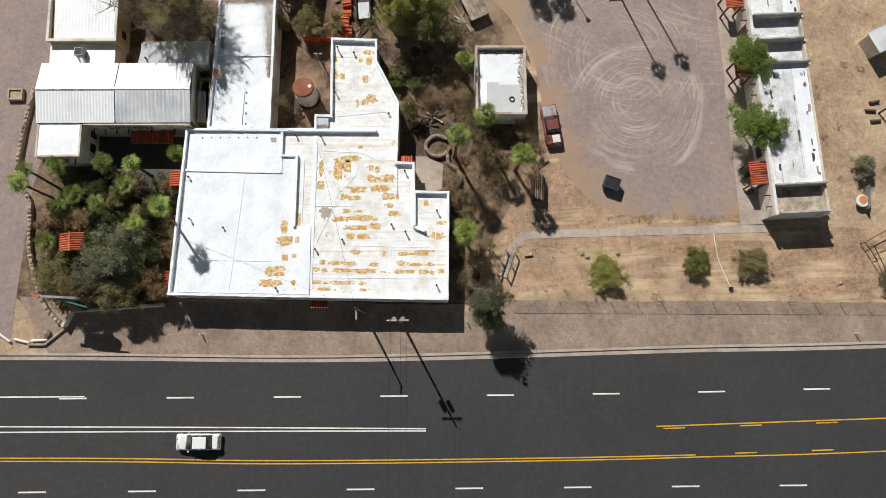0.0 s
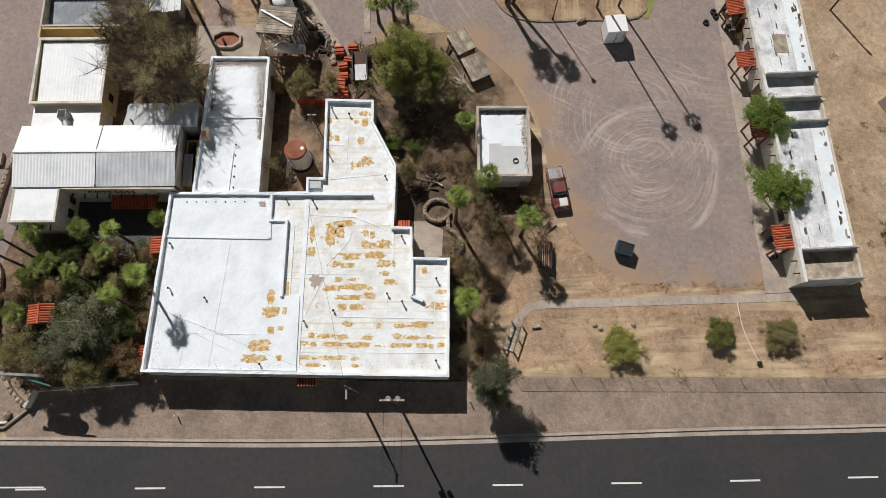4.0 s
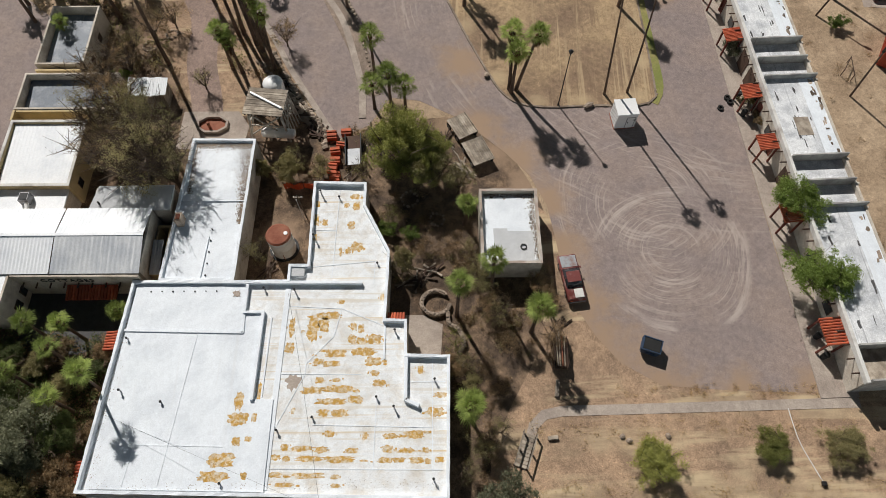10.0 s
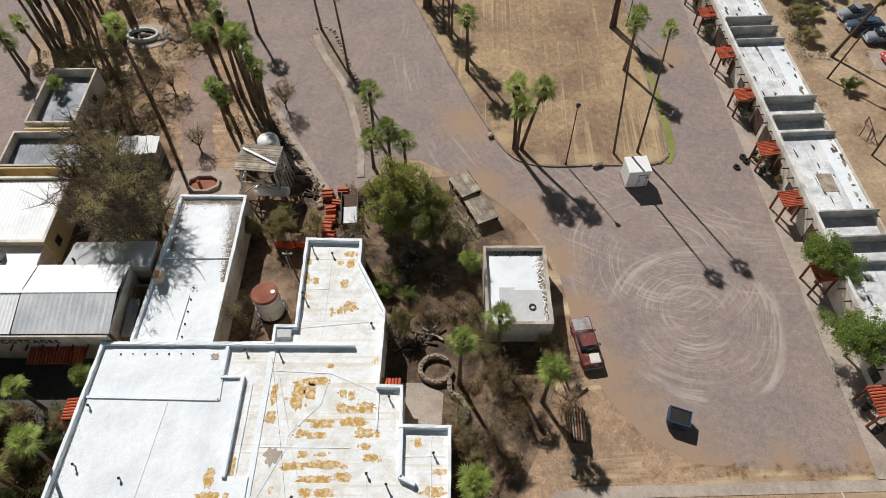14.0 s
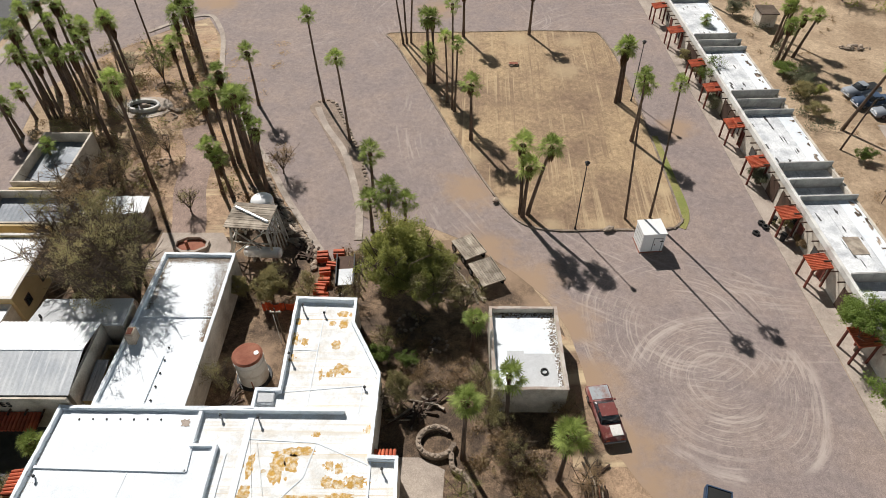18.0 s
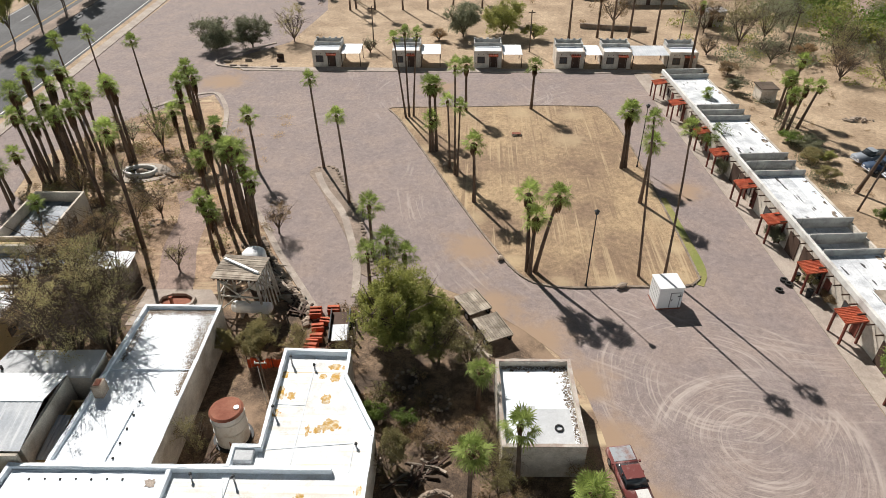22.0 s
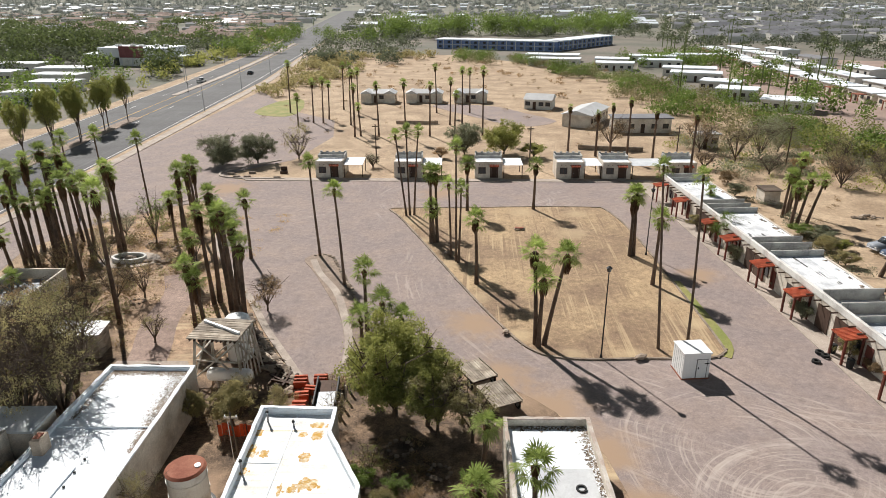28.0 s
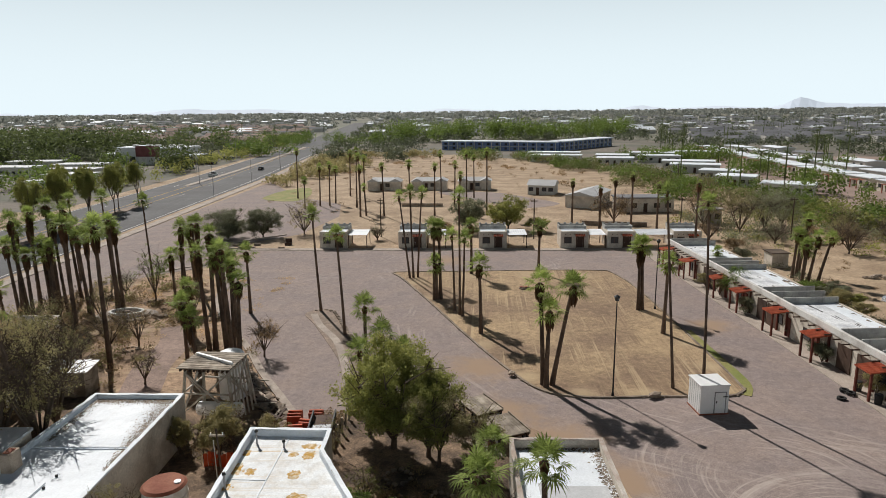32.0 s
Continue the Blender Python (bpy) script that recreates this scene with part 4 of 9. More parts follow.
OCHRE_C = [(-1.8, 3.1, 0.5, 0.5), (-0.8, 3.2, 0.7, 0.5), (-14.8, 2.1, 1.0, 0.5), (-11.9, 2.0, 2.2, 0.5), (-9.7, 1.9, 0.6, 0.4), (-13.9, 1.3, 1.4, 0.4), (-9.6, 1.2, 0.7, 0.4), (-0.6, 8.7, 1.0, 0.5), (-1.1, 7.2, 1.3, 0.9), (-2.5, 11.0, 0.5, 0.8), (-9.4, 29.1, 0.9, 0.7), (-9.2, 28.0, 0.7, 1.0),
           (-10.2, 28.1, 0.5, 0.6), (-13.2, 26.4, 0.5, 1.4), (-13.2, 28.3, 0.4, 0.8), (-12.3, 26.1, 0.5, 0.8), (-9.6, 25.8, 0.6, 1.0), (-13.2, 24.5, 0.4, 0.7), (-8.9, 23.4, 1.1, 1.1), (-9.8, 22.9, 0.5, 0.6), (-10.5, 22.8, 0.2, 1.2), (-6.2, 18.0, 0.4, 0.7), (-10.1, 17.6, 0.5, 0.5)]
OCHRE_D = [(-18.6, 8.2, 0.7, 1.6), (-18.5, 6.7, 1.6, 1.1), (-16.9, 9.1, 0.4, 1.7), (-17.1, 6.8, 0.4, 0.7), (-18.4, 4.8, 0.7, 0.8), (-19.6, 3.3, 2.1, 1.2), (-19.9, 2.0, 2.3, 0.9), (-17.4, 2.0, 0.5, 0.6), (-17.4, 5.0, 0.5, 0.5)]
ornd = random.Random(9)
for k, (x, y, w, h) in enumerate(OCHRE_A + OCHRE_B + OCHRE_C):
    patch("ochre_patch", x, y, w * 1.15, h * 0.95, 3.156, M_OCHRE, main, 200 + k, 27, (0.72, 1.15))
    for j in range(3):
        patch("ochre_patch", x + ornd.uniform(-1.0, 1.0) * w, y + ornd.uniform(-0.3, 0.3) * h, w * ornd.uniform(0.2, 0.5), min(0.3, h * ornd.uniform(0.2, 0.5)), 3.1545 + 0.001 * j, M_OCHRE, main, 900 + k * 3 + j, 9)
for k, (x, y, w, h) in enumerate(OCHRE_D):
    patch("ochre_patch", x, y, w * 1.15, h * 1.0, 3.336 if not (-17.4 < x < -15.6 and y > 8.4) else 3.156, M_OCHRE, main, 400 + k, 27, (0.72, 1.15))
for k, (x, y, w, h) in enumerate(((-14.0, 9.9, 1.6, 1.6), (-20.2, 18.4, 0.8, 0.7))):
    patch("grey_patch", x, y, w, h, 3.36 if x < -19 else 3.152, M_CONCRETE, main, 500 + k)


def vent(x, y, h=0.75, r=0.08, cap=True, z=3.15):
    h, r = h * 0.6, r * 0.8
    bm = cyl(bmesh.new(), x, y, z, z + h, r, n=10)
    p = part("vent_pipe", bm, M_STEEL, main)
    if cap:
        part("cap", cyl(bmesh.new(), x, y, z + h, z + h + 0.14, r * 1.9, r * 1.2, 10), M_BLACK, p)


for x, y, h in ((-4.8, 7.6, 1.2), (-6.4, 8.5, 0.7), (-1.2, 10.0, 1.0), (-1.3, 1.6, 1.0), (-4.9, 14.6, 1.0), (-15.0, 5.7, 0.8), (-12.0, 6.8, 0.6), (-29.3, 9.2, 1.2), (-25.5, 8.2, 0.8), (-29.7, 14.0, 0.9), (-19.3, 1.4, 0.8), (-12.9, 29.4, 1.4), (-11.0, 28.9, 0.7), (-13.2, 24.3, 1.5), (-14.6, 18.6, 1.1), (-17.6, 18.9, 0.8), (-6.8, 21.5, 0.5)):
    vent(x, y, h)
for k in range(5):
    part("roof_jack", boxes([(-23.6 - 0.02 * k, 20.3 + 1.25 * k, 3.24, -23.46 - 0.02 * k, 20.43 + 1.25 * k, 3.38)], 0.02), M_BLACK, main)
for k in range(7):
    part("roof_jack", boxes([(-28.5 + 1.05 * k, 18.6 + 0.05 * (k % 2), 3.32, -28.38 + 1.05 * k, 18.76, 3.4)], 0.02), M_BLACK, main)
ch = part("chimney", boxes([(-27.2, 25.7, 3.0, -26.5, 26.7, 4.4)], 0.03), M_STONE, main, "brick chimney stub on the white roof")
part("flue", boxes([(-27.05, 25.9, 4.38, -26.65, 26.5, 4.45)]), M_RUST, ch)
for m, n, sd in ((M_SOIL, 2600, 51), (M_GREYWOOD, 2200, 52), (M_STONE, 1500, 53)):
    spots = []
    for _ in range(n):
        t = ornd.random()
        q = ornd.random()
        if q < 0.5:
            spots.append((-20.85 - abs(ornd.gauss(0, 0.6)) * (0.3 + t), 26.0 + 9.7 * t))
        elif q < 0.85:
            spots.append((-26.8 + 6.0 * t, 35.75 - abs(ornd.gauss(0, 0.35))))
        else:
            spots.append((-26.9 + abs(ornd.gauss(0, 0.3)), 29.5 + 6 * t))
    specks("leaf_litter", spots, 3.25, 0.015, 0.075, m, main, sd)
for m, n, sd in ((M_STONE, 260, 54), (M_GREYWOOD, 200, 55)):
    specks("roof_grit", [(ornd.uniform(-30.6, -0.6), 0.95 + abs(ornd.gauss(0, 0.4)) + 0.0) for _ in range(n)] + [(-30.4 + abs(ornd.gauss(0, 0.3)), ornd.uniform(1.5, 19)) for _ in range(n // 2)], 3.336, 0.012, 0.05, m, main, sd)
# front: window bands, doors and a dark entry under the roof edge
for k, (x0, x1) in enumerate(((-29.5, -24.8), (-21.5, -18.0), (-11.5, -8.6), (-6.5, -2.5))):
    fr = part("window", boxes([(x0, 0.6 - 0.024 * (x0 + 31.3) - 0.05, 0.9, x1, 0.78 - 0.024 * (x0 + 31.3), 2.3)]), M_DARKWOOD, main)
    part("pane", boxes([(x0 + 0.08, 0.55 - 0.024 * (x0 + 31.3) - 0.06, 0.98, x1 - 0.08, 0.57 - 0.024 * (x0 + 31.3), 2.22)]), M_GLASS, fr)
part("front_fascia", ribbon([(-30.5, 0.58), (-1.0, -0.13)], 0.18, 2.75, 3.05), M_PARAPET, main)
aw = part("entry_awning", boxes([(-15.6, -0.75, 2.5, -13.6, 0.2, 2.58)]), M_REDWOOD, main, "dark red slatted awning over the entry")
for k in range(7):
    part("slat", boxes([(-15.5 + 0.3 * k, -0.75, 2.59, -15.38 + 0.3 * k, 0.15, 2.66)]), M_RED, aw)


def tile_rows(parent, x0, y0, x1, y1, z0, z1, n, along="x"):
    """Half-round roof tiles laid side by side, falling from z1 to z0."""
    for k in range(n):
        t = (k + 0.5) / n
        bm = bmesh.new()
        if along == "x":
            y = y0 + (y1 - y0) * t
            beam(bm, (x0, y, z0), (x1, y, z1), abs(y1 - y0) / n * 0.92, abs(y1 - y0) / n * 0.92, 8)
        else:
            x = x0 + (x1 - x0) * t
            beam(bm, (x, y0, z0), (x, y1, z1), abs(x1 - x0) / n * 0.92, abs(x1 - x0) / n * 0.92, 8)
        part("roof_tile", bm, M_RED, parent)


for y0 in (13.2, 1.6):
    a = part("tile_awning", boxes([(-32.2, y0, 2.3, -31.0, y0 + 1.9, 2.36)]), M_REDWOOD, main, "small red tile awning on the side wall")
    tile_rows(a, -32.25, y0, -31.0, y0 + 1.9, 2.42, 2.7, 7)
a = part("tile_awning", boxes([(-5.7, 15.75, 2.6, -4.0, 16.6, 2.66)]), M_REDWOOD, main, "small red tile awning above a patio")
tile_rows(a, -5.7, 16.6, -4.0, 15.75, 2.7, 3.0, 6, "y")

# utility poles by the front wall
def wire(bm, a, b, sag, r=0.02, n=10):
    P = [Vector(a).lerp(Vector(b), k / n) - Vector((0, 0, sag * 4 * (k / n) * (1 - k / n))) for k in range(n + 1)]
    rows = [[bm.verts.new(p + Vector(o)) for o in ((r, 0, 0), (0, r, 0), (-r, 0, 0), (0, -r, 0), (0, 0, r))[:3] + ((0, 0, r),)] for p in P]
    for u, v in zip(rows, rows[1:]):
        for k in range(4):
            bm.faces.new((u[k], u[(k + 1) % 4], v[(k + 1) % 4], v[k]))


up = thing("utility_pole", -5.2, -2.7, 0, "weathered wooden utility pole with crossarm and transformers", "utility pole")
part("pole", beam(bmesh.new(), (0, 0, -0.1), (0, 0, 11.6), 0.3, 0.2, 10), M_BARK, up)
part("crossarm", boxes([(-1.1, -0.08, 10.6, 1.1, 0.08, 10.78)], 0.01), M_GREYWOOD, up)
for x in (-0.42, 0.42):
    part("transformer", cyl(bmesh.new(), x, 0.2, 9.0, 10.0, 0.24, n=12), M_STEEL, up)
for x in (-1.0, -0.3, 0.5, 1.0):
    part("insulator", cyl(bmesh.new(), x, 0, 10.78, 10.98, 0.06, 0.04, 8), M_WHITE, up)
up2 = thing("utility_pole", -9.8, -1.2, 0, "short service pole against the front wall", "utility pole")
part("pole", beam(bmesh.new(), (0, 0, -0.1), (0, 0, 8.6), 0.24, 0.16, 10), M_BARK, up2)
part("conduit", beam(bmesh.new(), (0.18, -0.1, 0), (0.18, -0.1, 6.5), 0.1, 0.1, 8), M_STEEL, up2)
part("lamp_head", boxes([(0.0, -1.2, 8.1, 0.2, -0.2, 8.2)], 0.03), M_STEEL, up2)
for nm, pts in (("power_line", [((-5.9, -2.7, 10.95), (-7.0, -60, 10.5), 1.0), ((-4.3, -2.7, 10.95), (-4.6, -60, 10.5), 1.0), ((-4.9, -2.7, 10.95), (-5.2, -60, 10.5), 1.0)]), ("service_line", [((-5.2, -2.7, 9.6), (-9.8, -1.2, 8.5), 0.3), ((-9.8, -1.2, 8.5), (-15.0, 18.0, 4.2), 0.5), ((-9.8, -1.2, 8.4), (-30, 7.0, 4.3), 0.8)]),
                ("service_line", [((-6.3, 22.5, 3.8), (12.5, 7.6, 0.3), 0.4), ((-8, 30, 4), (3.0, 27.5, 4.5), 0.5)])):
    for a, c, s in pts:
        bm = bmesh.new()
        wire(bm, a, c, s, 0.012)
        tagged(part(nm, bm, M_BLACK), "thin sagging overhead cable", "cable", "overhead cables")

up3 = thing("utility_pole", -14.9, 28.4, 0, "thin leaning service pole behind the steel tank", "utility pole")
part("pole", beam(bmesh.new(), (0, 0, -0.1), (-0.2, 0, 4.7), 0.16, 0.12, 8), M_BARK, up3)
part("crossarm", boxes([(-0.65, -0.05, 4.2, 0.3, 0.05, 4.32)], 0.01), M_GREYWOOD, up3)
for x in (-0.55, -0.2, 0.2):
    part("insulator", cyl(bmesh.new(), x, 0, 4.32, 4.46, 0.05, 0.03, 8), M_WHITE, up3)
part("conduit", beam(bmesh.new(), (-0.3, -0.15, 0), (-0.38, -0.1, 4.0), 0.06, 0.06, 6), M_PARAPET, up3)

# ---- small hut ----
hut = thing("flat_hut", 6.45, 25.6, 0, "small square stucco hut with peeling white roof", "hut")
HUT = [(-2.9, -4.2), (2.95, -4.2), (2.95, 4.2), (-2.9, 4.2)]
part("wall", ring_wall(HUT, 0.24, 0, 3.3), M_STUCCO, hut)
part("coping", worn_coping(inset(HUT, -0.03), 0.27, 3.303, 3.37, 3), mat("worn_brown_coping", (0.4, 0.32, 0.27), 0.95, 0.3, 2.0, 0.4, col2=(0.6, 0.57, 0.52), patch=0.55), hut)
part("roof", slab(inset(HUT, 0.23), 2.4, 2.8), M_ROOF, hut)
part("roof_membrane", slab([(-1.6, -3.7), (2.3, -3.7), (2.3, -0.4), (-0.2, -0.4), (-0.2, -0.1), (-1.6, -0.1)], 2.8, 2.82), M_PATCH, hut)
part("vent_ring", ring_wall([(1.3 + 0.33 * math.cos(k * 0.628), -2.2 + 0.33 * math.sin(k * 0.628)) for k in range(10)], 0.1, 2.8, 2.92), M_BLACK, hut)
for m, n, sd in ((M_GREYWOOD, 420, 61), (M_STONE, 380, 62), (M_BARK, 320, 63), (M_PATCH, 240, 64)):
    spots = [(2.7 - abs(ornd.gauss(0, 0.3)), ornd.uniform(-3.9, 3.9)) if ornd.random() < 0.6 else (ornd.uniform(-2.6, 2.6), 3.95 - abs(ornd.gauss(0, 0.25))) for _ in range(n)]
    specks("peeled_coating", spots, 2.8, 0.02, 0.12, m, hut, sd)
dr = part("door", boxes([(2.95, 1.2, 0.05, 3.0, 2.1, 2.1)]), M_DARKWOOD, hut)

# ---- buildings on the left of the wing ----
cot = thing("cottage_block", 0, 0, 0, "L-shaped stucco block with white corrugated metal roofs", "building")


def wall_box(parent, x0, y0, x1, y1, h, material, t=0.22):
    return part("wall", ring_wall([(x0, y0), (x1, y0), (x1, y1), (x0, y1)], t, 0, h), material, parent)


def ribbed(x0, y0, z0, x1, y1, z1, pitch, material, parent, name="roof_sheet", axis="y"):
    """A corrugated sheet that falls along y from z1 at y1 to z0 at y0."""
    bm = bmesh.new()
    n = max(2, int((x1 - x0) / pitch * 2))
    lo, hi = [], []
    for k in range(n + 1):
        x = x0 + (x1 - x0) * k / n
        d = 0.03 if k % 2 else 0.0
        lo.append(bm.verts.new((x, y0, z0 + d)))
        hi.append(bm.verts.new((x, y1, z1 + d)))
    for k in range(n):
        bm.faces.new((lo[k], lo[k + 1], hi[k + 1], hi[k]))
    ob = part(name, bm, material, parent)
    return ob


wall_box(cot, -47.2, 20.5, -29.7, 27.2, 4.1, M_STUCCO)
wall_box(cot, -47.2, 16.3, -42.1, 20.48, 4.1, M_STUCCO)
ribbed(-47.3, 24.0, 4.95, -38.3, 27.3, 4.25, 0.35, M_METALROOF, cot)
ribbed(-47.3, 20.2, 4.2, -38.3, 24.0, 4.95, 0.35, M_METALROOF, cot)
ribbed(-38.2, 24.0, 5.0, -29.6, 27.3, 4.25, 0.35, M_METALROOF, cot)
ribbed(-38.2, 20.2, 4.2, -29.6, 24.0, 5.0, 0.45, M_CORRUG, cot)
part("ridge_cap", ribbon([(-47.3, 24.0), (-29.6, 24.0)], 0.3, 4.96, 5.04), M_METALROOF, cot)
part("valley", ribbon([(-38.25, 20.2), (-38.25, 24.0), (-37.4, 27.3)], 0.14, 4.2, 4.26), M_BLACK, cot)
part("flat_roof", slab([(-47.0, 16.5), (-42.3, 16.5), (-42.3, 20.5), (-47.0, 20.5)], 3.85, 4.05), M_METALROOF, cot)
part("sign_wall", ribbon([(-42.0, 20.1), (-29.7, 20.0)], 0.2, 0.02, 4.12), M_STUCCO, cot)
txt = bpy.data.curves.new("lettering", "FONT")
txt.body, txt.size, txt.extrude, txt.space_character = "COTTAGES", 0.85, 0.02, 1.25
txt.align_x = "CENTER"
txt.materials.append(M_BLACK)
ob = new("lettering", txt)
ob.parent = cot
ob.matrix_basis = pose(-36.8, 19.88, 3.1, 90, 0, 0)
for k in range(9):
    part("beam_end", beam(bmesh.new(), (-41.4 + 1.35 * k, 20.0, 2.7), (-41.4 + 1.35 * k, 19.4, 2.7), 0.16, 0.16, 8), M_DARKWOOD, cot)
pr = part("porch_roof", boxes([(-37.3, 18.5, 2.0, -32.3, 19.85, 2.08)]), M_REDWOOD, cot, "dark red tiled porch roof in shade")
tile_rows(pr, -37.3, 18.4, -32.3, 19.85, 2.1, 2.35, 16, "y")
for k in range(5):
    part("beam_end", beam(bmesh.new(), (-46.6 + 0.9 * k, 16.3, 3.2), (-46.6 + 0.9 * k, 15.7, 3.2), 0.15, 0.15, 8), M_DARKWOOD, cot)
for y in (17.6, 19.3):
    w = part("window", boxes([(-42.1, y, 0.9, -42.02, y + 1.0, 2.0)]), M_DARKWOOD, cot)
    part("pane", boxes([(-42.02, y + 0.08, 0.98, -42.0, y + 0.92, 1.92)]), M_GLASS, w)
# dark slab where the court lies in shade; the shade is in its colour
structure("court_paving", slab([(-42.2, 14.2), (-36, 13.6), (-32.0, 15.2), (-31.4, 20.2), (-42.2, 20.3)], -0.02, 0.03), M_OLDASPHALT, "worn paving of the cottage court, darkened to carry its shade")
gp = thing("lean_to", 0, 0, 0, "flat grey lean-to roof shaded by a tree", "shed")
wall_box(gp, -36.1, 27.35, -28.1, 30.0, 3.7, M_STUCCO)
part("roof", slab([(-36.3, 27.32), (-28.05, 27.32), (-28.05, 30.2), (-35.8, 30.1)], 3.72, 3.9), M_PATCH, gp)
part("vent_pipe", cyl(bmesh.new(), -35.3, 28.0, 3.88, 4.3, 0.1, n=8), M_BLACK, gp)
ln2 = thing("small_annex", 0, 0, 0, "narrow annex with a grey sloping metal roof", "annex")
wall_box(ln2, -29.6, 21.0, -28.2, 26.4, 2.3, M_STUCCO_Y)
ribbed(-29.55, 20.9, 2.35, -28.5, 24.5, 2.8, 0.3, M_CORRUG, ln2)

n1 = thing("north_cottage", 0, 0, 0, "yellow stucco cottage with white ribbed metal roof", "building")
wall_box(n1, -47.4, 30.5, -39.3, 38.7, 3.5, M_STUCCO_Y)
part("coping", ring_wall([(-47.5, 30.4), (-39.2, 30.4), (-39.2, 38.8), (-47.5, 38.8)], 0.3, 3.503, 3.58), M_PARAPET, n1)
ribbed(-47.1, 30.75, 2.95, -39.5, 38.4, 3.25, 0.4, M_METALROOF, n1)
wall_box(n1, -47.4, 27.8, -39.6, 30.45, 2.7, M_STUCCO)
part("low_roof", slab([(-47.3, 27.85), (-39.6, 27.85), (-39.6, 30.45), (-47.3, 30.45)], 2.6, 2.78), M_METALROOF, n1)
for y in (31.6, 34.6):
    w = part("window", boxes([(-39.3, y, 1.1, -39.24, y + 0.9, 2.1)]), M_DARKWOOD, n1)
    part("pane", boxes([(-39.24, y + 0.08, 1.18, -39.22, y + 0.82, 2.02)]), M_GLASS, w)
ev = thing("evaporative_cooler", -43.5, 29.1, 2.78, "square grey rooftop cooler with a duct", "cooler")
part("housing", boxes([(-0.5, -0.5, 0, 0.5, 0.5, 0.9)], 0.04), M_STEEL, ev)
part("duct", beam(bmesh.new(), (0.2, -0.4, 0.5), (0.5, -1.6, 0.25), 0.45, 0.45, 10), M_WHITE, ev)
part("grille", boxes([(-0.4, -0.4, 0.9, 0.4, 0.4, 0.93)]), M_BLACK, ev)

n2 = thing("roofless_cottage", 0, 0, 0, "stucco walls round a sunken grey metal roof", "building")
wall_box(n2, -47.8, 40.4, -37.1, 45.5, 3.4, M_STUCCO)
# grey roof made slate-dark: the overhanging tree's shade is painted into it
ribbed(-47.5, 40.7, 2.2, -37.4, 45.2, 2.5, 0.5, M_SLATE, n2)
cy = thing("yellow_court_wall", 0, 0, 0, "yellow stucco wall round a narrow court", "wall")
part("wall", ribbon([(-47.7, 38.9), (-47.7, 40.3)], 0.25, 0, 3.4), M_STUCCO_Y, cy)
part("wall", ribbon([(-47.7, 40.2), (-40.0, 40.2)], 0.2, 0, 3.3), M_STUCCO_Y, cy)
n3 = thing("ruined_cottage", 0, 0, 0, "roofless pale stucco cottage with grey floor", "building")
wall_box(n3, -47.2, 46.9, -41.6, 56.0, 3.3, M_STUCCO)
ribbed(-46.9, 47.2, 2.0, -43.9, 55.6, 2.2, 0.5, M_SLATE, n3)
part("floor_roof", slab([(-43.9, 47.2), (-41.9, 47.2), (-41.9, 55.6), (-43.9, 55.6)], 1.9, 2.15), M_SLATE, n3)
part("wall", ribbon([(-47.1, 46.3), (-42.0, 46.3)], 0.22, 0, 3.0), M_STUCCO_Y, n3)
for y in (48.5, 52.0):
    part("window", boxes([(-41.62, y, 1.2, -41.55, y + 0.9, 2.1)]), M_DARKWOOD, n3)
ts = thing("tin_shed", 0, 0, 0, "small shed with a rusty white tin roof", "shed")
wall_box(ts, -36.3, 43.2, -32.2, 45.4, 2.2, M_GREYWOOD, 0.08)
for k in range(6):
    ribbed(-36.5 + 0.76 * k, 43.0 + 0.12 * (k % 3), 2.25, -35.72 + 0.76 * k, 45.6 - 0.1 * (k % 2), 2.5, 0.2, M_METALROOF, ts)

# ---- white shed ----
shed = thing("metal_shed", 20.5, 40.95, 0, "white metal storage shed with a closed door", "shed", rz=5)
part("base", boxes([(-1.2, -1.16, 0, 1.2, 1.1, 0.12)]), M_RUST, shed)
part("body", boxes([(-1.15, -1.1, 0.1, 1.15, 1.05, 2.42)], 0.02), M_WHITE, shed)
part("roof", boxes([(-1.22, -1.17, 2.42, 1.22, 1.12, 2.52)], 0.02), M_WHITE, shed)
sd = part("door", boxes([(0.05, -1.14, 0.15, 0.85, -1.105, 1.85)]), M_WHITE, shed)
part("door_frame", boxes([(-0.03, -1.13, 0.12, 0.04, -1.105, 1.93), (0.86, -1.13, 0.12, 0.93, -1.105, 1.93), (-0.03, -1.13, 1.86, 0.93, -1.105, 1.93)]), M_STEEL, shed)
part("handle", boxes([(0.12, -1.18, 1.0, 0.19, -1.14, 1.2)]), M_BLACK, sd)
part("padlock_bar", boxes([(0.65, -1.19, 1.5, 1.05, -1.14, 1.56)]), M_BLACK, shed)
for k in range(6):
    part("panel_seam", boxes([(-1.16, -0.95 + 0.34 * k, 0.12, -1.15, -0.92 + 0.34 * k, 2.4)]), M_STEEL, shed)

# ---- low motel ----
motel = thing("motel_row", 38.2, 9.7, 0, "long low stucco motel with white roofs and cross walls", "building", rz=3.5)
part("front_wall", boxes([(0, 0, 0, 0.25, 84, 3.45)]), M_STUCCO, motel)
part("rear_wall", boxes([(6.15, 0, 0, 6.4, 84, 3.1)]), M_STUCCO, motel)
part("front_fascia", boxes([(-0.08, -0.1, 3.0, 0.26, 84.1, 3.62)], 0.02), M_PARAPET, motel)
ROOFS = ((3.5, 18.0, 3.0, M_ROOF_OLD), (24.2, 34.8, 3.0, M_ROOF_OLD), (40.6, 50.6, 3.0, M_ROOF_OLD), (55.2, 66.0, 3.0, M_ROOF_OLD), (70.0, 81.5, 3.0, M_ROOF_OLD))
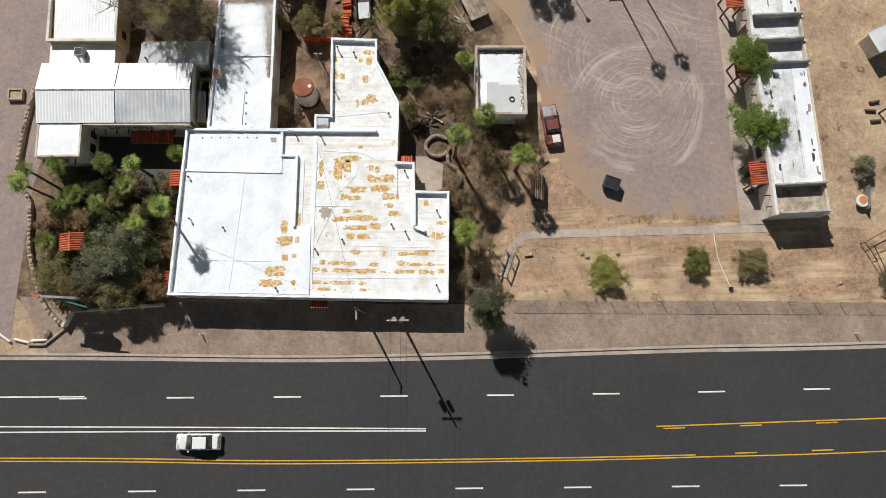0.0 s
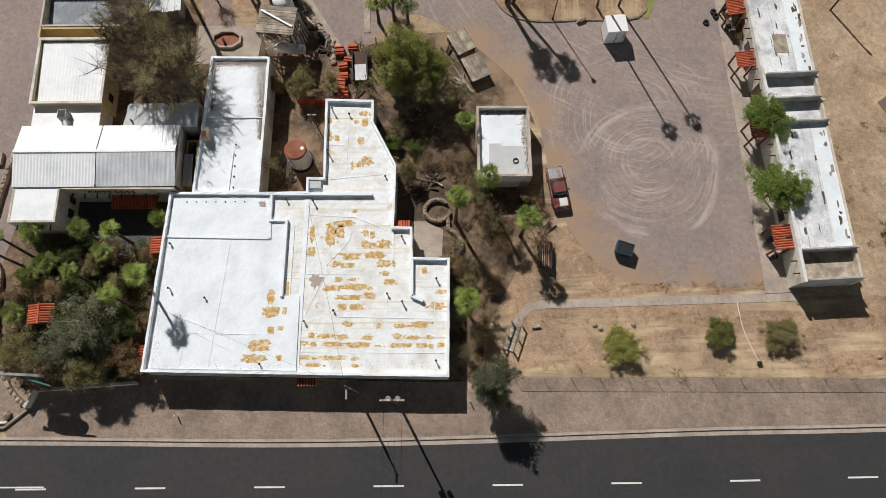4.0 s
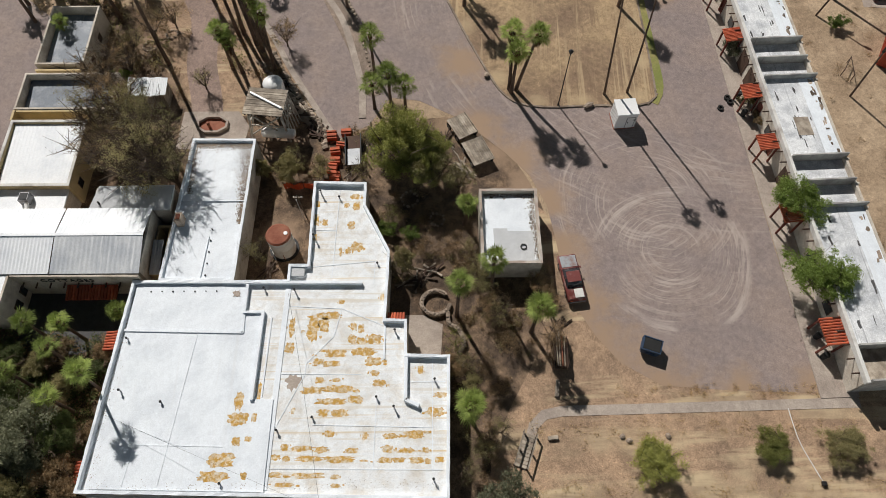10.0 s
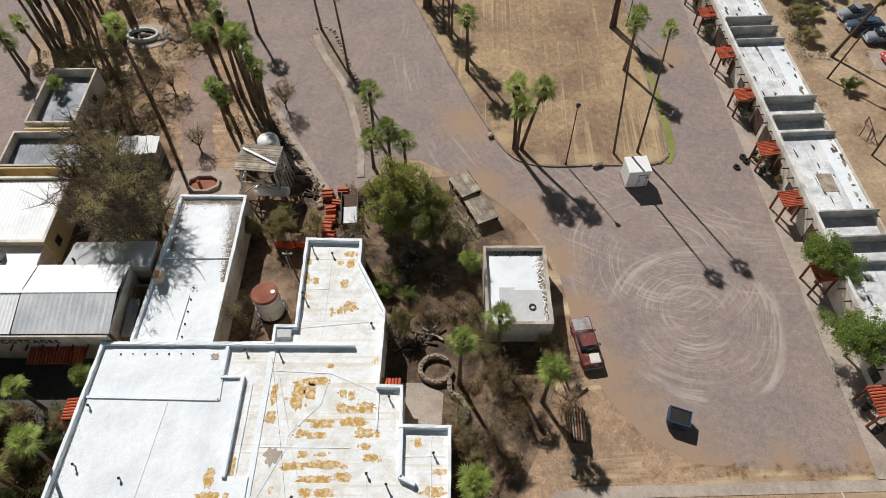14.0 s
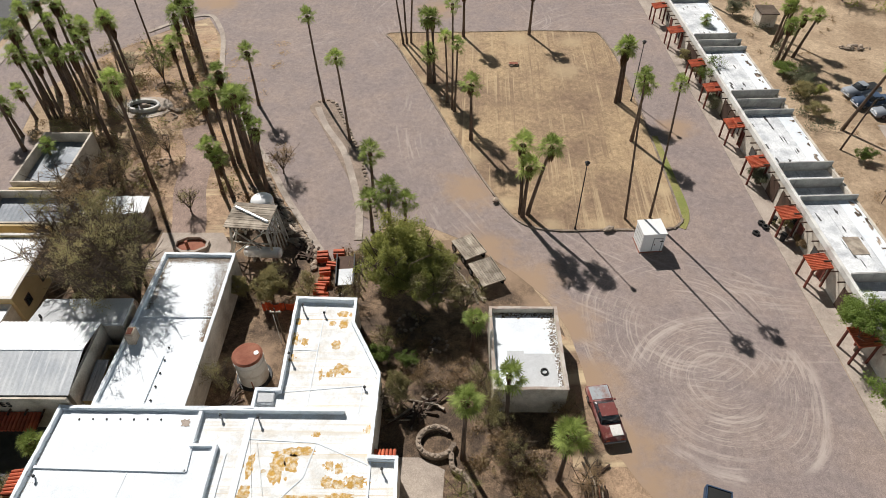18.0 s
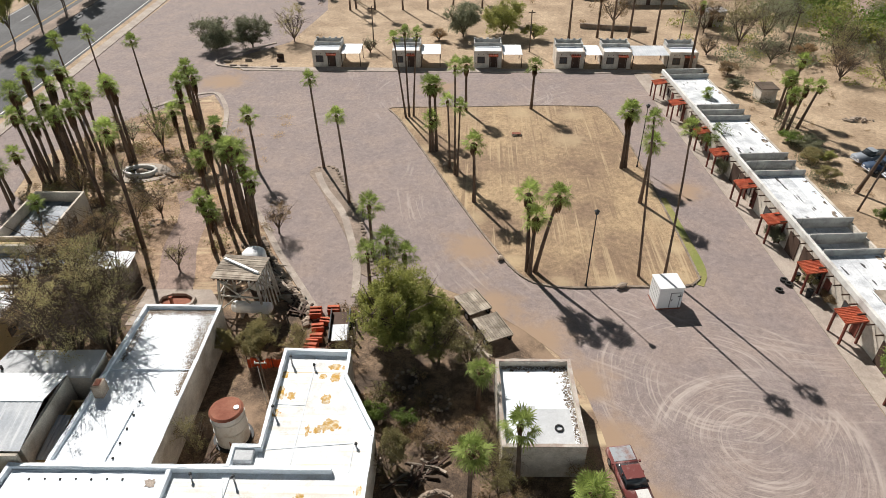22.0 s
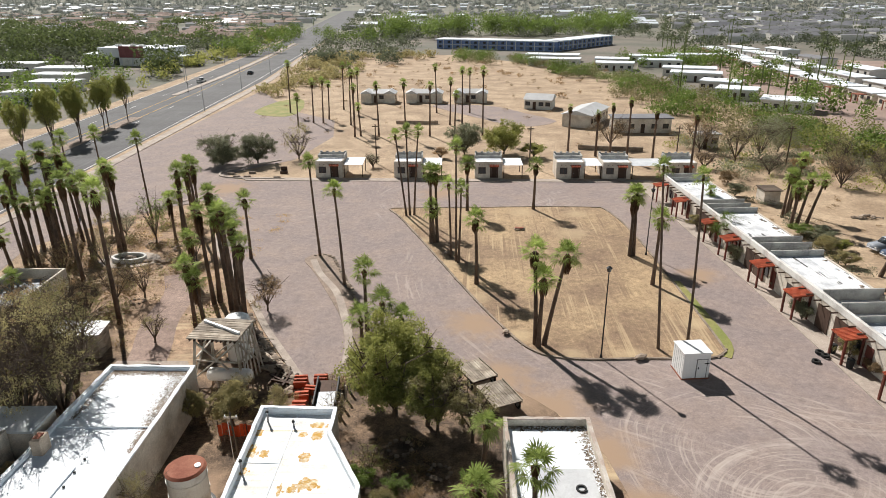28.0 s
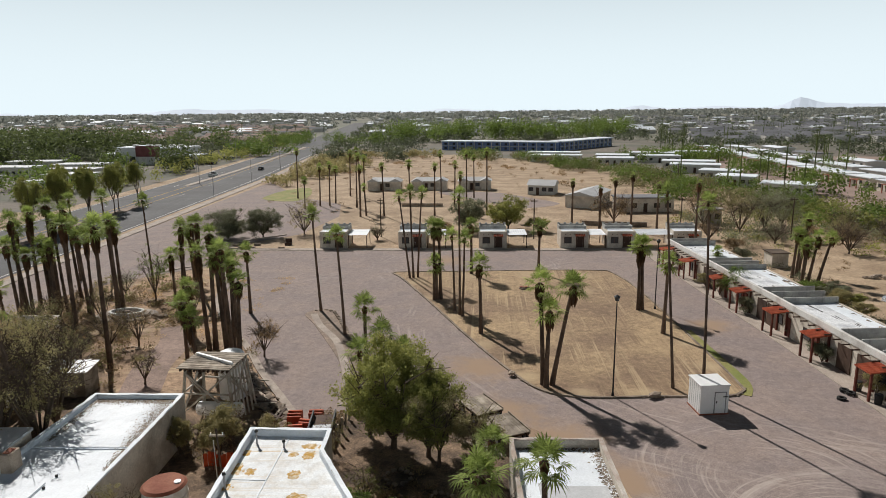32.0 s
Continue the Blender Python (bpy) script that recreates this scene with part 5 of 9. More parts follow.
LOWS = ((0.2, 3.3, 2.4, M_GREYWOOD), (18.2, 20.9, 2.5, M_ROOF_OLD), (21.1, 24.0, 2.5, M_ROOF_OLD), (35.0, 37.5, 2.5, M_ROOF_OLD), (37.7, 40.4, 2.5, M_ROOF_OLD), (50.8, 53.0, 2.5, M_ROOF_OLD), (53.2, 55.0, 2.5, M_ROOF_OLD), (66.2, 68.0, 2.5, M_ROOF_OLD), (68.2, 69.8, 2.5, M_ROOF_OLD), (81.7, 83.8, 2.5, M_ROOF_OLD))
for v0, v1, z, m in ROOFS:
    part("roof", boxes([(0.2, v0, z - 0.2, 6.2, v1, z)]), m, motel)
    part("roof_strip", boxes([(4.4, v0 + 0.1, z, 6.1, v1 - 0.1, z + 0.012)]), M_ROOF, motel)
for v0, v1, z, m in LOWS:
    part("low_roof", boxes([(0.2, v0, z - 0.2, 6.2, v1, z)]), m, motel)
for v in (0.0, 3.3, 18.0, 20.9, 24.0, 34.8, 37.5, 40.4, 50.6, 53.0, 55.0, 66.0, 68.0, 69.8, 81.5, 83.8):
    part("cross_wall", boxes([(0.46, v, 0, 6.45 - (0.25 if v in (20.9, 37.5) else 0), v + 0.2, 3.66)], 0.02), M_WEATHERED, motel)
    part("buttress", slab([(6.4, v), (7.0, v), (7.0, v + 0.22), (6.4, v + 0.22)], 0, 2.6), M_STUCCO, motel)
for k in range(62):
    v = 1.0 + 1.34 * k
    part("beam_end", beam(bmesh.new(), (-0.7, v, 2.85), (0.1, v, 2.85), 0.15, 0.15, 7), M_DARKWOOD, motel)
sk = part("skylight", boxes([(2.3, 27.0, 3.0, 3.9, 29.4, 3.04)]), M_GREYWOOD, motel)
mrnd = random.Random(21)
for k in range(70):
    v0, v1, z, m = mrnd.choice(ROOFS)
    patch("peeled_patch", mrnd.uniform(5.4, 6.0), mrnd.uniform(v0 + 0.4, v1 - 0.4), mrnd.uniform(0.15, 0.5), mrnd.uniform(0.2, 1.1), z + 0.016 + 0.0003 * k, M_BARK if k % 2 else M_STONE, motel, 1300 + k, 8)
for k in range(46):
    v0, v1, z, m = mrnd.choice(ROOFS)
    patch("worn_streak", mrnd.uniform(0.8, 4.3), mrnd.uniform(v0 + 0.8, v1 - 0.8), mrnd.uniform(0.1, 0.35), mrnd.uniform(0.5, 1.8), z + 0.006 + 0.0002 * k, M_OLDASPHALT, motel, 1500 + k, 9)
# fronts: doors and windows under the beam ends
for v0, v1, z, m in ROOFS:
    for c in (v0 + 2.2, v0 + 7.4):
        d = part("door", boxes([(-0.06, c, 0.1, -0.01, c + 0.95, 2.15)]), M_REDWOOD, motel)
        part("handle", boxes([(-0.11, c + 0.8, 1.0, -0.06, c + 0.86, 1.12)]), M_STEEL, d)
        w = part("window", boxes([(-0.07, c + 1.5, 0.95, -0.01, c + 2.9, 2.1)]), M_DARKWOOD, motel)
        part("pane", boxes([(-0.09, c + 1.58, 1.03, -0.07, c + 2.82, 2.02)]), M_GLASS, w)
for v in (19.5, 22.5, 36.2, 39.0, 51.8, 54.0, 67.0, 69.0):
    part("carport_gate", boxes([(-0.08, v - 1.0, 0.05, -0.01, v + 1.0, 2.5)]), M_DARKWOOD, motel)


def pergola(v, w=2.5, tilt=0.0, group="tiled pergolas"):
    """Four posts, beams and a row of red half-round tiles."""
    m = motel.matrix_world
    w = w * 0.86
    p = m @ Vector((-1.3, v, 0))
    e = thing("tiled_pergola", p.x, p.y, 0, "red clay tile pergola on dark red wooden posts", "pergola", group, rz=3.5)
    for x in (-0.78, 0.78):
        for y in (-w / 2 + 0.15, w / 2 - 0.15):
            part("post", boxes([(x - 0.09, y - 0.09, 0, x + 0.09, y + 0.09, 2.45 + 0.15 * (x > 0))], 0.01), M_REDWOOD, e)
        part("beam", boxes([(x - 0.07, -w / 2, 2.42 + 0.15 * (x > 0), x + 0.07, w / 2, 2.56 + 0.15 * (x > 0))]), M_REDWOOD, e)
    n = 10
    for k in range(n):
        y = -w / 2 + w * (k + 0.5) / n
        part("roof_tile", beam(bmesh.new(), (-0.98, y, 2.56), (0.98, y, 2.76), w / n * 0.9, w / n * 0.9, 8), M_RED, e)
    return e


for v, w in ((4.9, 3.2), (17.6, 2.6), (26.4, 2.4), (33.4, 2.4), (41.9, 2.4), (49.4, 2.4), (57.4, 2.4), (63.6, 2.2), (73.1, 2.3), (81.0, 2.2)):
    pergola(v, w)

# ---- cabins ----
cab = thing("motel_cabin", 0, 0, 0, "small white stucco cabin with flat roof and red awning", "cabin", "motel cabins")
CAB = [(-2.4, -2.4), (2.4, -2.4), (2.4, 2.6), (-2.4, 2.6)]
part("wall", ring_wall(CAB, 0.2, 0, 2.95), M_STUCCO, cab)
part("parapet", ring_wall([(-2.4, 0.2), (2.4, 0.2), (2.4, 2.6), (-2.4, 2.6)], 0.2, 2.953, 3.5), M_WEATHERED, cab)
for x in (-2.4, -1.3, -0.2, 0.9, 1.98):
    part("merlon", boxes([(x, 2.38, 3.503, x + 0.42, 2.61, 3.72)], 0.02), M_WEATHERED, cab)
part("roof", boxes([(-2.25, -2.2, 2.6, 2.25, 2.4, 2.8)]), M_ROOF, cab)
part("front_roof", boxes([(-2.2, -2.2, 2.81, 2.2, 0.2, 2.9)]), M_ROOF, cab)
w = part("window", boxes([(-1.8, -2.46, 0.85, -0.5, -2.4, 2.0)]), M_DARKWOOD, cab)
part("pane", boxes([(-1.7, -2.48, 0.95, -1.18, -2.46, 1.9)]), M_GLASS, w)
part("pane", boxes([(-1.12, -2.48, 0.95, -0.6, -2.46, 1.9)]), M_GLASS, w)
d = part("door", boxes([(0.5, -2.45, 0.02, 1.4, -2.4, 2.05)]), M_DARKWOOD, cab)
part("handle", boxes([(0.56, -2.5, 0.95, 0.62, -2.45, 1.1)]), M_STEEL, d)
part("door_surround", boxes([(0.25, -2.5, 0, 0.48, -2.401, 2.2), (1.42, -2.5, 0, 1.65, -2.401, 2.2)]), M_DARKWOOD, cab)
a = part("awning", boxes([(0.1, -3.0, 2.2, 1.8, -2.4, 2.26)]), M_RED, cab, "red tile awning over the door")
for k in range(6):
    part("roof_tile", beam(bmesh.new(), (0.24 + 0.28 * k, -3.05, 2.28), (0.24 + 0.28 * k, -2.4, 2.42), 0.24, 0.24, 7), M_RED, a)
for x in (-1.6, -0.8, 0, 0.8, 1.6):
    part("beam_end", beam(bmesh.new(), (x, -2.65, 2.45), (x, -2.3, 2.45), 0.13, 0.13, 7), M_DARKWOOD, cab)
part("step", boxes([(0.3, -3.0, 0, 1.6, -2.42, 0.14)]), M_CONCRETE, cab)
CABINS = ((-21.8, 0), (-7.9, 0), (6.2, 0), (20.3, 0), (28.3, 0), (39.5, 0))
for k, (x, r) in enumerate(CABINS):
    mtx = pose(x, 106.5 - 0.025 * x, 0, 0, 0, -1.4)
    if k == 0:
        cab.matrix_world = mtx
    else:
        copy_thing(cab, mtx)
for x, L in ((-17.6, 3.4), (-3.7, 3.4), (10.4, 3.4), (24.2, 3.0), (34.0, 6.2)):
    e = thing("carport", x, 106.6 - 0.025 * x, 0, "open carport with a pale tin roof beside a cabin", "carport", "cabin carports")
    ribbed(-L / 2, -2.3, 2.3, L / 2, 2.3, 2.5, 0.4, M_METALROOF if L < 5 else M_CORRUG, e, "roof_sheet")
    for px in (-L / 2 + 0.1, L / 2 - 0.1):
        for py in (-2.2, 2.2):
            part("post", boxes([(px - 0.06, py - 0.06, 0, px + 0.06, py + 0.06, 2.32 + 0.2 * (py > 0))]), M_DARKWOOD, e)
        part("beam", beam(bmesh.new(), (px, -2.3, 2.2), (px, 2.3, 2.42), 0.12), M_DARKWOOD, e)

# ---- palms ----
LAWN_PALMS = [(-6.9, 83.2, 12.0, 0), (-6.4, 83.4, 12.6, 0), (-5.8, 83.6, 12.4, 0), (-3.0, 72.1, 9.5, 1), (-2.6, 72.2, 4.8, 1), (-2.2, 72.3, 9.3, 1), (-0.4, 67.4, 9.4, 0), (0.2, 65.8, 14.3, 0), (0.5, 65.3, 9.4, 0),
              (2.0, 85.5, 7.4, 1), (11.9, 86.2, 7.0, 1), (2.5, 59.1, 7.7, 1), (7.65, 45.6, 9.4, 1), (7.85, 45.1, 7.1, 1), (8.4, 45.5, 9.2, 1), (21.6, 67.4, 7.8, 1), (22.1, 67.6, 8.0, 1), (22.1, 58.9, 7.9, 1)]
for x, y, h, s in LAWN_PALMS:
    ln_x = -1.3 if h > 11.9 and x < -6.5 else (0.8 if x == -5.8 else (1.6 if x == 8.4 else (-0.5 if x == 7.65 else prnd.uniform(-0.3, 0.3))))
    palm(x, y, h, 0.36 if s else 0.24, 2.2 if s else 1.7, 1.2 if s else 0.5, (ln_x, prnd.uniform(-0.3, 0.3)), "fan palm with shaggy brown skirt on dry lawn" if s else "tall bare-trunked fan palm on dry lawn", "palms round the lawn")
for x, y, h, lx in ((18.9, 44.8, 17.2, -1.5), (21.6, 45.0, 16.3, -0.7)):
    palm(x, y, h, 0.21, 1.5, 0.3, (lx, 0), label="very tall slender palm with a small crown", group="palms round the lawn")
for x, y, h in ((-16.6, 67.5, 12.0), (-12.3, 59.0, 11.2)):
    palm(x, y, h, 0.26, 1.8, 0.5, (-0.5, 0), label="slender tall palm on the earth island", group="island palms")
for x, y, h, c in ((-8.4, 47.9, 6.6, 2.0), (-8.2, 42.9, 4.3, 1.9), (-6.3, 43.2, 5.6, 2.0), (-4.6, 42.6, 4.4, 1.9)):
    palm(x, y, h, 0.32, c * 1.15, 0.5, label="sturdy green fan palm beside the gravel drive", group="drive palms")
EXTRA_PALMS = [(-46.8, 64.0, 8.8, 0.3), (-44.4, 66.4, 9.6, 0.32), (-51.8, 66.4, 8.2, 0.32), (-48.8, 72.6, 10.6, 0.32), (-47.2, 72.2, 8.6, 0.3), (-53.0, 67.0, 10.4, 0.32), (-43.4, 71.6, 9.4, 0.3), (-24.0, 55.4, 9.0, 0.34), (-22.8, 54.0, 9.6, 0.34), (-33.9, 74.8, 9.8, 0.32), (-36.6, 81.0, 8.6, 0.3)]
COURT_PALMS = [(-42.3, 69.1, 11.2, 0.4), (-41.9, 69.6, 10.2, 0.36), (-45.5, 68.4, 10.5, 0.34), (-40.3, 56.7, 12.7, 0.36), (-33.4, 49.7, 13.7, 0.36), (-47.4, 67.0, 11.5, 0.3), (-50.2, 63.6, 12.0, 0.34), (-51.0, 63.6, 9.2, 0.34), (-53.6, 71.5, 10.3, 0.34), (-50.7, 69.2, 8.3, 0.32),
               (-50.3, 69.4, 6.8, 0.32), (-52.8, 63.6, 4.2, 0.34), (-49.4, 63.6, 8.1, 0.36), (-52.9, 59.8, 4.4, 0.34), (-49.7, 69.2, 13.0, 0.46), (-48.6, 70.2, 12.2, 0.36), (-52.0, 69.2, 12.1, 0.32), (-48.0, 65.5, 7.6, 0.32), (-51.3, 56.8, 9.4, 0.32), (-46.3, 70.5, 9.0, 0.3)]
CENTRE_PALMS = [(-36.3, 72.1, 6.2, 0.3), (-35.5, 72.9, 9.5, 0.34), (-37.9, 82.5, 7.4, 0.3), (-37.3, 82.1, 6.3, 0.3), (-35.2, 73.4, 6.9, 0.3), (-29.4, 60.2, 5.2, 0.36), (-24.9, 54.6, 12.1, 0.4), (-25.4, 54.2, 10.4, 0.36), (-23.1, 52.8, 10.3, 0.36), (-22.2, 51.8, 11.1, 0.36),
                (-20.8, 50.0, 9.8, 0.36), (-20.5, 48.9, 8.6, 0.34), (-25.0, 66.8, 7.6, 0.3), (-25.5, 48.9, 6.8, 0.32), (-24.3, 48.4, 5.5, 0.34)]
for x, y, h, r in COURT_PALMS + CENTRE_PALMS + EXTRA_PALMS:
    palm(x, y, h, r * 1.05, prnd.uniform(1.65, 2.15), prnd.uniform(0.8, 1.6), (prnd.uniform(-0.7, 0.4), prnd.uniform(-0.4, 0.4)), "fan palm with dark shaggy trunk in the court", "court palms")
for x, y, h in ((-54.6, 82.7, 11.9), (-51.0, 84.8, 12.0), (-43.9, 82.4, 11.8)):
    palm(x, y, h, 0.24, 1.9, 0.4, (-0.4, 0), "slender tall palm near the avenue", "court palms")
palm(-46.0, 53.2, 3.6, 0.3, 1.6, 0.5, (0.3, 0), "young palm growing inside the roofless cottage", "court palms")
for x, y, h, c in ((2.0, 27.6, 4.4, 1.6), (4.6, 20.0, 7.4, 1.9), (1.0, 17.3, 8.2, 1.8), (8.3, 15.6, 6.6, 1.9), (1.9, 7.6, 4.2, 2.1)):
    palm(x, y, h, 0.32, c * 1.1, 0.5, (prnd.uniform(-0.3, 0.3), 0), "green fan palm in the dry garden", "garden palms")
for x, y, h, lx, ly in ((-45.6, 13.2, 5.0, -2.0, 1.5), (-44.6, 11.4, 6.0, -3.0, 1.5), (-44.3, 15.2, 3.6, -0.6, 0.2), (-38.5, 15.0, 4.4, -0.8, 0.5), (-35.4, 15.1, 4.2, -0.8, 0.4), (-36.0, 12.6, 4.6, -0.4, 0.3), (-41.4, 11.6, 4.5, -0.8, 0.3), (-38.8, 10.3, 4.5, -0.8, 0.6), (-32.3, 9.8, 8.6, 1.6, -0.3), (-34.4, 8.0, 5.2, -0.5, 0.3), (-46.3, 7.0, 2.2, 0, 0), (-45.3, 11.0, 2.6, 0, 0), (-31.9, 17.2, 2.6, 0, 0)):
    palm(x, y, h, 0.28, prnd.uniform(1.4, 1.85), 0.4, (lx, ly), "leaning green palm in the overgrown garden", "overgrown garden palms")
for x, y, h, lx in ((47.2, 82.5, 6.4, 0.3), (48.2, 83.4, 6.0, 0.2), (49.4, 85.2, 8.0, 0.8), (46.2, 78.0, 5.8, 0.2), (47.2, 78.4, 6.8, 0.9), (46.7, 78.9, 5.0, 0.4), (49.1, 79.4, 6.4, 1.4), (48.7, 61.3, 9.0, 2.4)):
    palm(x, y, h, 0.36, 1.8, 0.9, (lx, 0), "leaning fan palm on bare ground behind the motel", "palms behind the motel")
palm(36.9, 83.5, 3.8, 0.3, 1.5, 0.6, label="small palm beside the motel walk", group="motel palms")
FAR_PALMS = [(-34.8, 157.0, 10), (-32.3, 156.9, 10.4), (-31.7, 161.8, 9), (-25.0, 154.1, 14), (-22.1, 139.8, 11), (-20.9, 140.9, 6.7), (-23.6, 150.3, 13), (-16.7, 140.1, 11.4), (-10.6, 139.9, 12), (-5.2, 140.4, 11.3), (-0.7, 153.6, 10.5), (0.4, 143.5, 9), (2.3, 154.3, 13), (4.6, 170.9, 11), (6.7, 140.6, 14.5), (-4.3, 171.3, 12), (-25.5, 172.3, 11), (-30.2, 176.6, 12), (-37.5, 152.0, 7.2), (-44.0, 172.0, 13)]
for x, y, h in FAR_PALMS:
    palm(x, y, h, 0.32, 1.7, 0.8, (prnd.uniform(-0.4, 0.4), 0), "tall old palm with a thin crown on bare ground", "palms behind the cabins")
for x, y, h in ((22.3, 118.7, 10), (28.1, 120.5, 8.5), (30.9, 120.4, 10), (34.2, 120.3, 11), (38.1, 116.3, 9.5), (40.0, 100.8, 11.5)):
    palm(x, y, h, 0.38, 1.1, 1.0, (0, 0), "thick brown palm trunk with a sparse crown", "palms behind the cabins")

# ---- trees and bushes ----
tree(-4.6, 34.6, 8.8, 4.6, L_MESQ, "fine", label="broad green mesquite tree shading the garden", limbs=9, trunk=0.26, low=0.05)
tree(-2.0, 33.4, 7.2, 3.6, L_MESQ, "fine", label="weeping green mesquite tree beside a larger one", limbs=7, trunk=0.2, low=0.02)
tree(-6.6, 36.4, 5.5, 2.8, L_OLIVE, "full", label="olive green tree beside the wagon track", limbs=6, trunk=0.16)
tree(-1.2, 32.0, 6.2, 3.2, L_OLIVE, "airy", label="thin olive tree beside the mesquite", limbs=6, trunk=0.14)
tree(1.4, 31.4, 5.0, 2.4, L_OLIVE, "airy", label="thin olive tree beside the hut", limbs=6, trunk=0.14)
for x, y, h, r, m, k in ((-28.9, 31.9, 12.0, 4.6, L_OLIVE, "feather"), (-36.4, 34.4, 8.8, 4.2, L_BROWN, "feather"), (-29.8, 35.2, 11.6, 4.4, L_OLIVE, "feather"), (-33.0, 32.4, 10.4, 4.2, L_BROWN, "feather"), (-33.6, 38.0, 9.2, 4.2, L_OLIVE, "feather"), (-35.9, 40.6, 9.0, 3.4, L_BROWN, "feather"), (-37.9, 38.2, 9.6, 3.4, L_OLIVE, "feather"), (-31.2, 30.8, 12.2, 4.4, L_OLIVE, "feather"), (-39.2, 44.6, 7.6, 3.6, L_BROWN, "feather"), (-37.2, 47.6, 6.4, 3.0, L_BROWN, "feather")):
    tree(x, y, h, r, m, k, "dry_tree", "large half-bare dry tree over the cottages", group="dry trees", limbs=13, trunk=0.2, low=0.18)
for x, y, h, r, m, k in ((-19.4, 23.4, 4.6, 2.0, L_OLIVE, "feather"), (-4.3, 22.6, 3.6, 1.6, L_OLIVE, "full"), (-17.0, 33.4, 4.2, 2.2, L_OLIVE, "full"), (-13.6, 33.6, 3.4, 1.8, L_OLIVE, "airy"), (-20.0, 33.6, 3.2, 1.4, L_OLIVE, "full"), (3.2, 19.8, 4.2, 2.0, L_OLIVE, "airy"), (9.4, 19.8, 2.4, 1.8, L_BROWN, "airy"), (10.0, 15.2, 2.6, 2.2, L_BROWN, "bare"),
                         (4.6, 17.6, 3.0, 2.2, L_BROWN, "bare"), (1.0, 12.2, 1.8, 1.5, L_BROWN, "bush"), (2.2, 10.4, 1.8, 1.2, L_OLIVE, "bush"), (-6.4, 26.6, 2.0, 1.4, L_GREEN, "bush"), (-3.6, 26.0, 1.4, 1.3, L_GREEN, "bush")):
    tree(x, y, h, r, m, k, "garden_bush", "straggly bush in the dry garden", "bush", "garden bushes", low=0.08, trunk=0.09, limbs=6)
tree(4.4, -0.4, 9.4, 2.9, L_GREY, "full", "eucalyptus_tree", "drooping grey-green tree beside the front corner", limbs=8, trunk=0.18, low=0.15)
tree(4.9, -2.0, 6.6, 2.2, L_GREY, "full", "eucalyptus_tree", "drooping grey-green tree beside the front corner", limbs=6, trunk=0.12, low=0.1)
for x, y, h, r in ((3.2, 5.0, 3.4, 2.0), (4.9, 6.0, 2.6, 1.6), (1.6, 2.6, 3.0, 1.5)):
    tree(x, y, h, r, L_OLIVE, "bare", "dry_shrub", "bare twiggy shrub beside the building", "shrub", "dry shrubs", low=0.05, trunk=0.08, limbs=8)
for x, y, h, r, m in ((18.7, 3.3, 2.2, 2.8, L_PALO), (29.3, 4.6, 2.0, 2.3, L_MESQ), (35.7, 4.4, 2.0, 2.5, L_OLIVE), (50.2, 15.8, 2.4, 2.0, L_GREY), (52.0, 2.6, 2.2, 1.8, L_GREY)):
    tree(x, y, h, r, m, "full", "round_bush", "rounded green bush on the dry verge", "bush", "verge bushes", low=0.05, trunk=0.08, limbs=6)
for x, y, h, r in ((36.4, 19.8, 6.0, 4.0), (36.3, 27.6, 5.4, 3.5)):
    tree(x, y, h, r, L_GREEN, "full", "shade_tree", "bright green shade tree beside the motel", "tree", "motel trees", low=0.3, trunk=0.16)
for x, y, h, r, m, k in ((34.2, 71.0, 4.8, 2.6, L_GREEN, "airy"), (34.7, 50.6, 2.4, 1.7, L_GREY, "bush"), (35.6, 43.4, 2.2, 1.5, L_OLIVE, "bush"), (34.0, 66.0, 2.4, 1.9, L_GREY, "bush"), (33.4, 78.0, 2.2, 1.6, L_OLIVE, "bush"), (36.2, 40.5, 1.6, 1.2, L_BROWN, "bush"), (35.2, 58.2, 1.5, 1.0, L_GREY, "bush"), (33.6, 73.6, 3.0, 1.6, L_OLIVE, "bush"), (46.1, 74.5, 2.0, 2.3, L_GREEN, "bush"), (47.6, 72.6, 2.2, 2.4, L_GREY, "bush"),
                         (46.2, 69.0, 2.4, 1.9, L_OLIVE, "bush"), (46.4, 64.5, 2.0, 1.8, L_OLIVE, "bush"), (48.6, 69.5, 1.6, 1.8, L_MESQ, "bush"), (48.9, 55.2, 1.8, 1.6, L_GREEN, "bush"), (44.6, 93.0, 2.4, 2.0, L_GREY, "bush"), (46.4, 100.5, 2.6, 2.3, L_BROWN, "bush")):
    tree(x, y, h, r, m, k, "desert_shrub", "desert shrub beside the motel", "shrub", "motel shrubs", low=0.05, trunk=0.08, limbs=6)
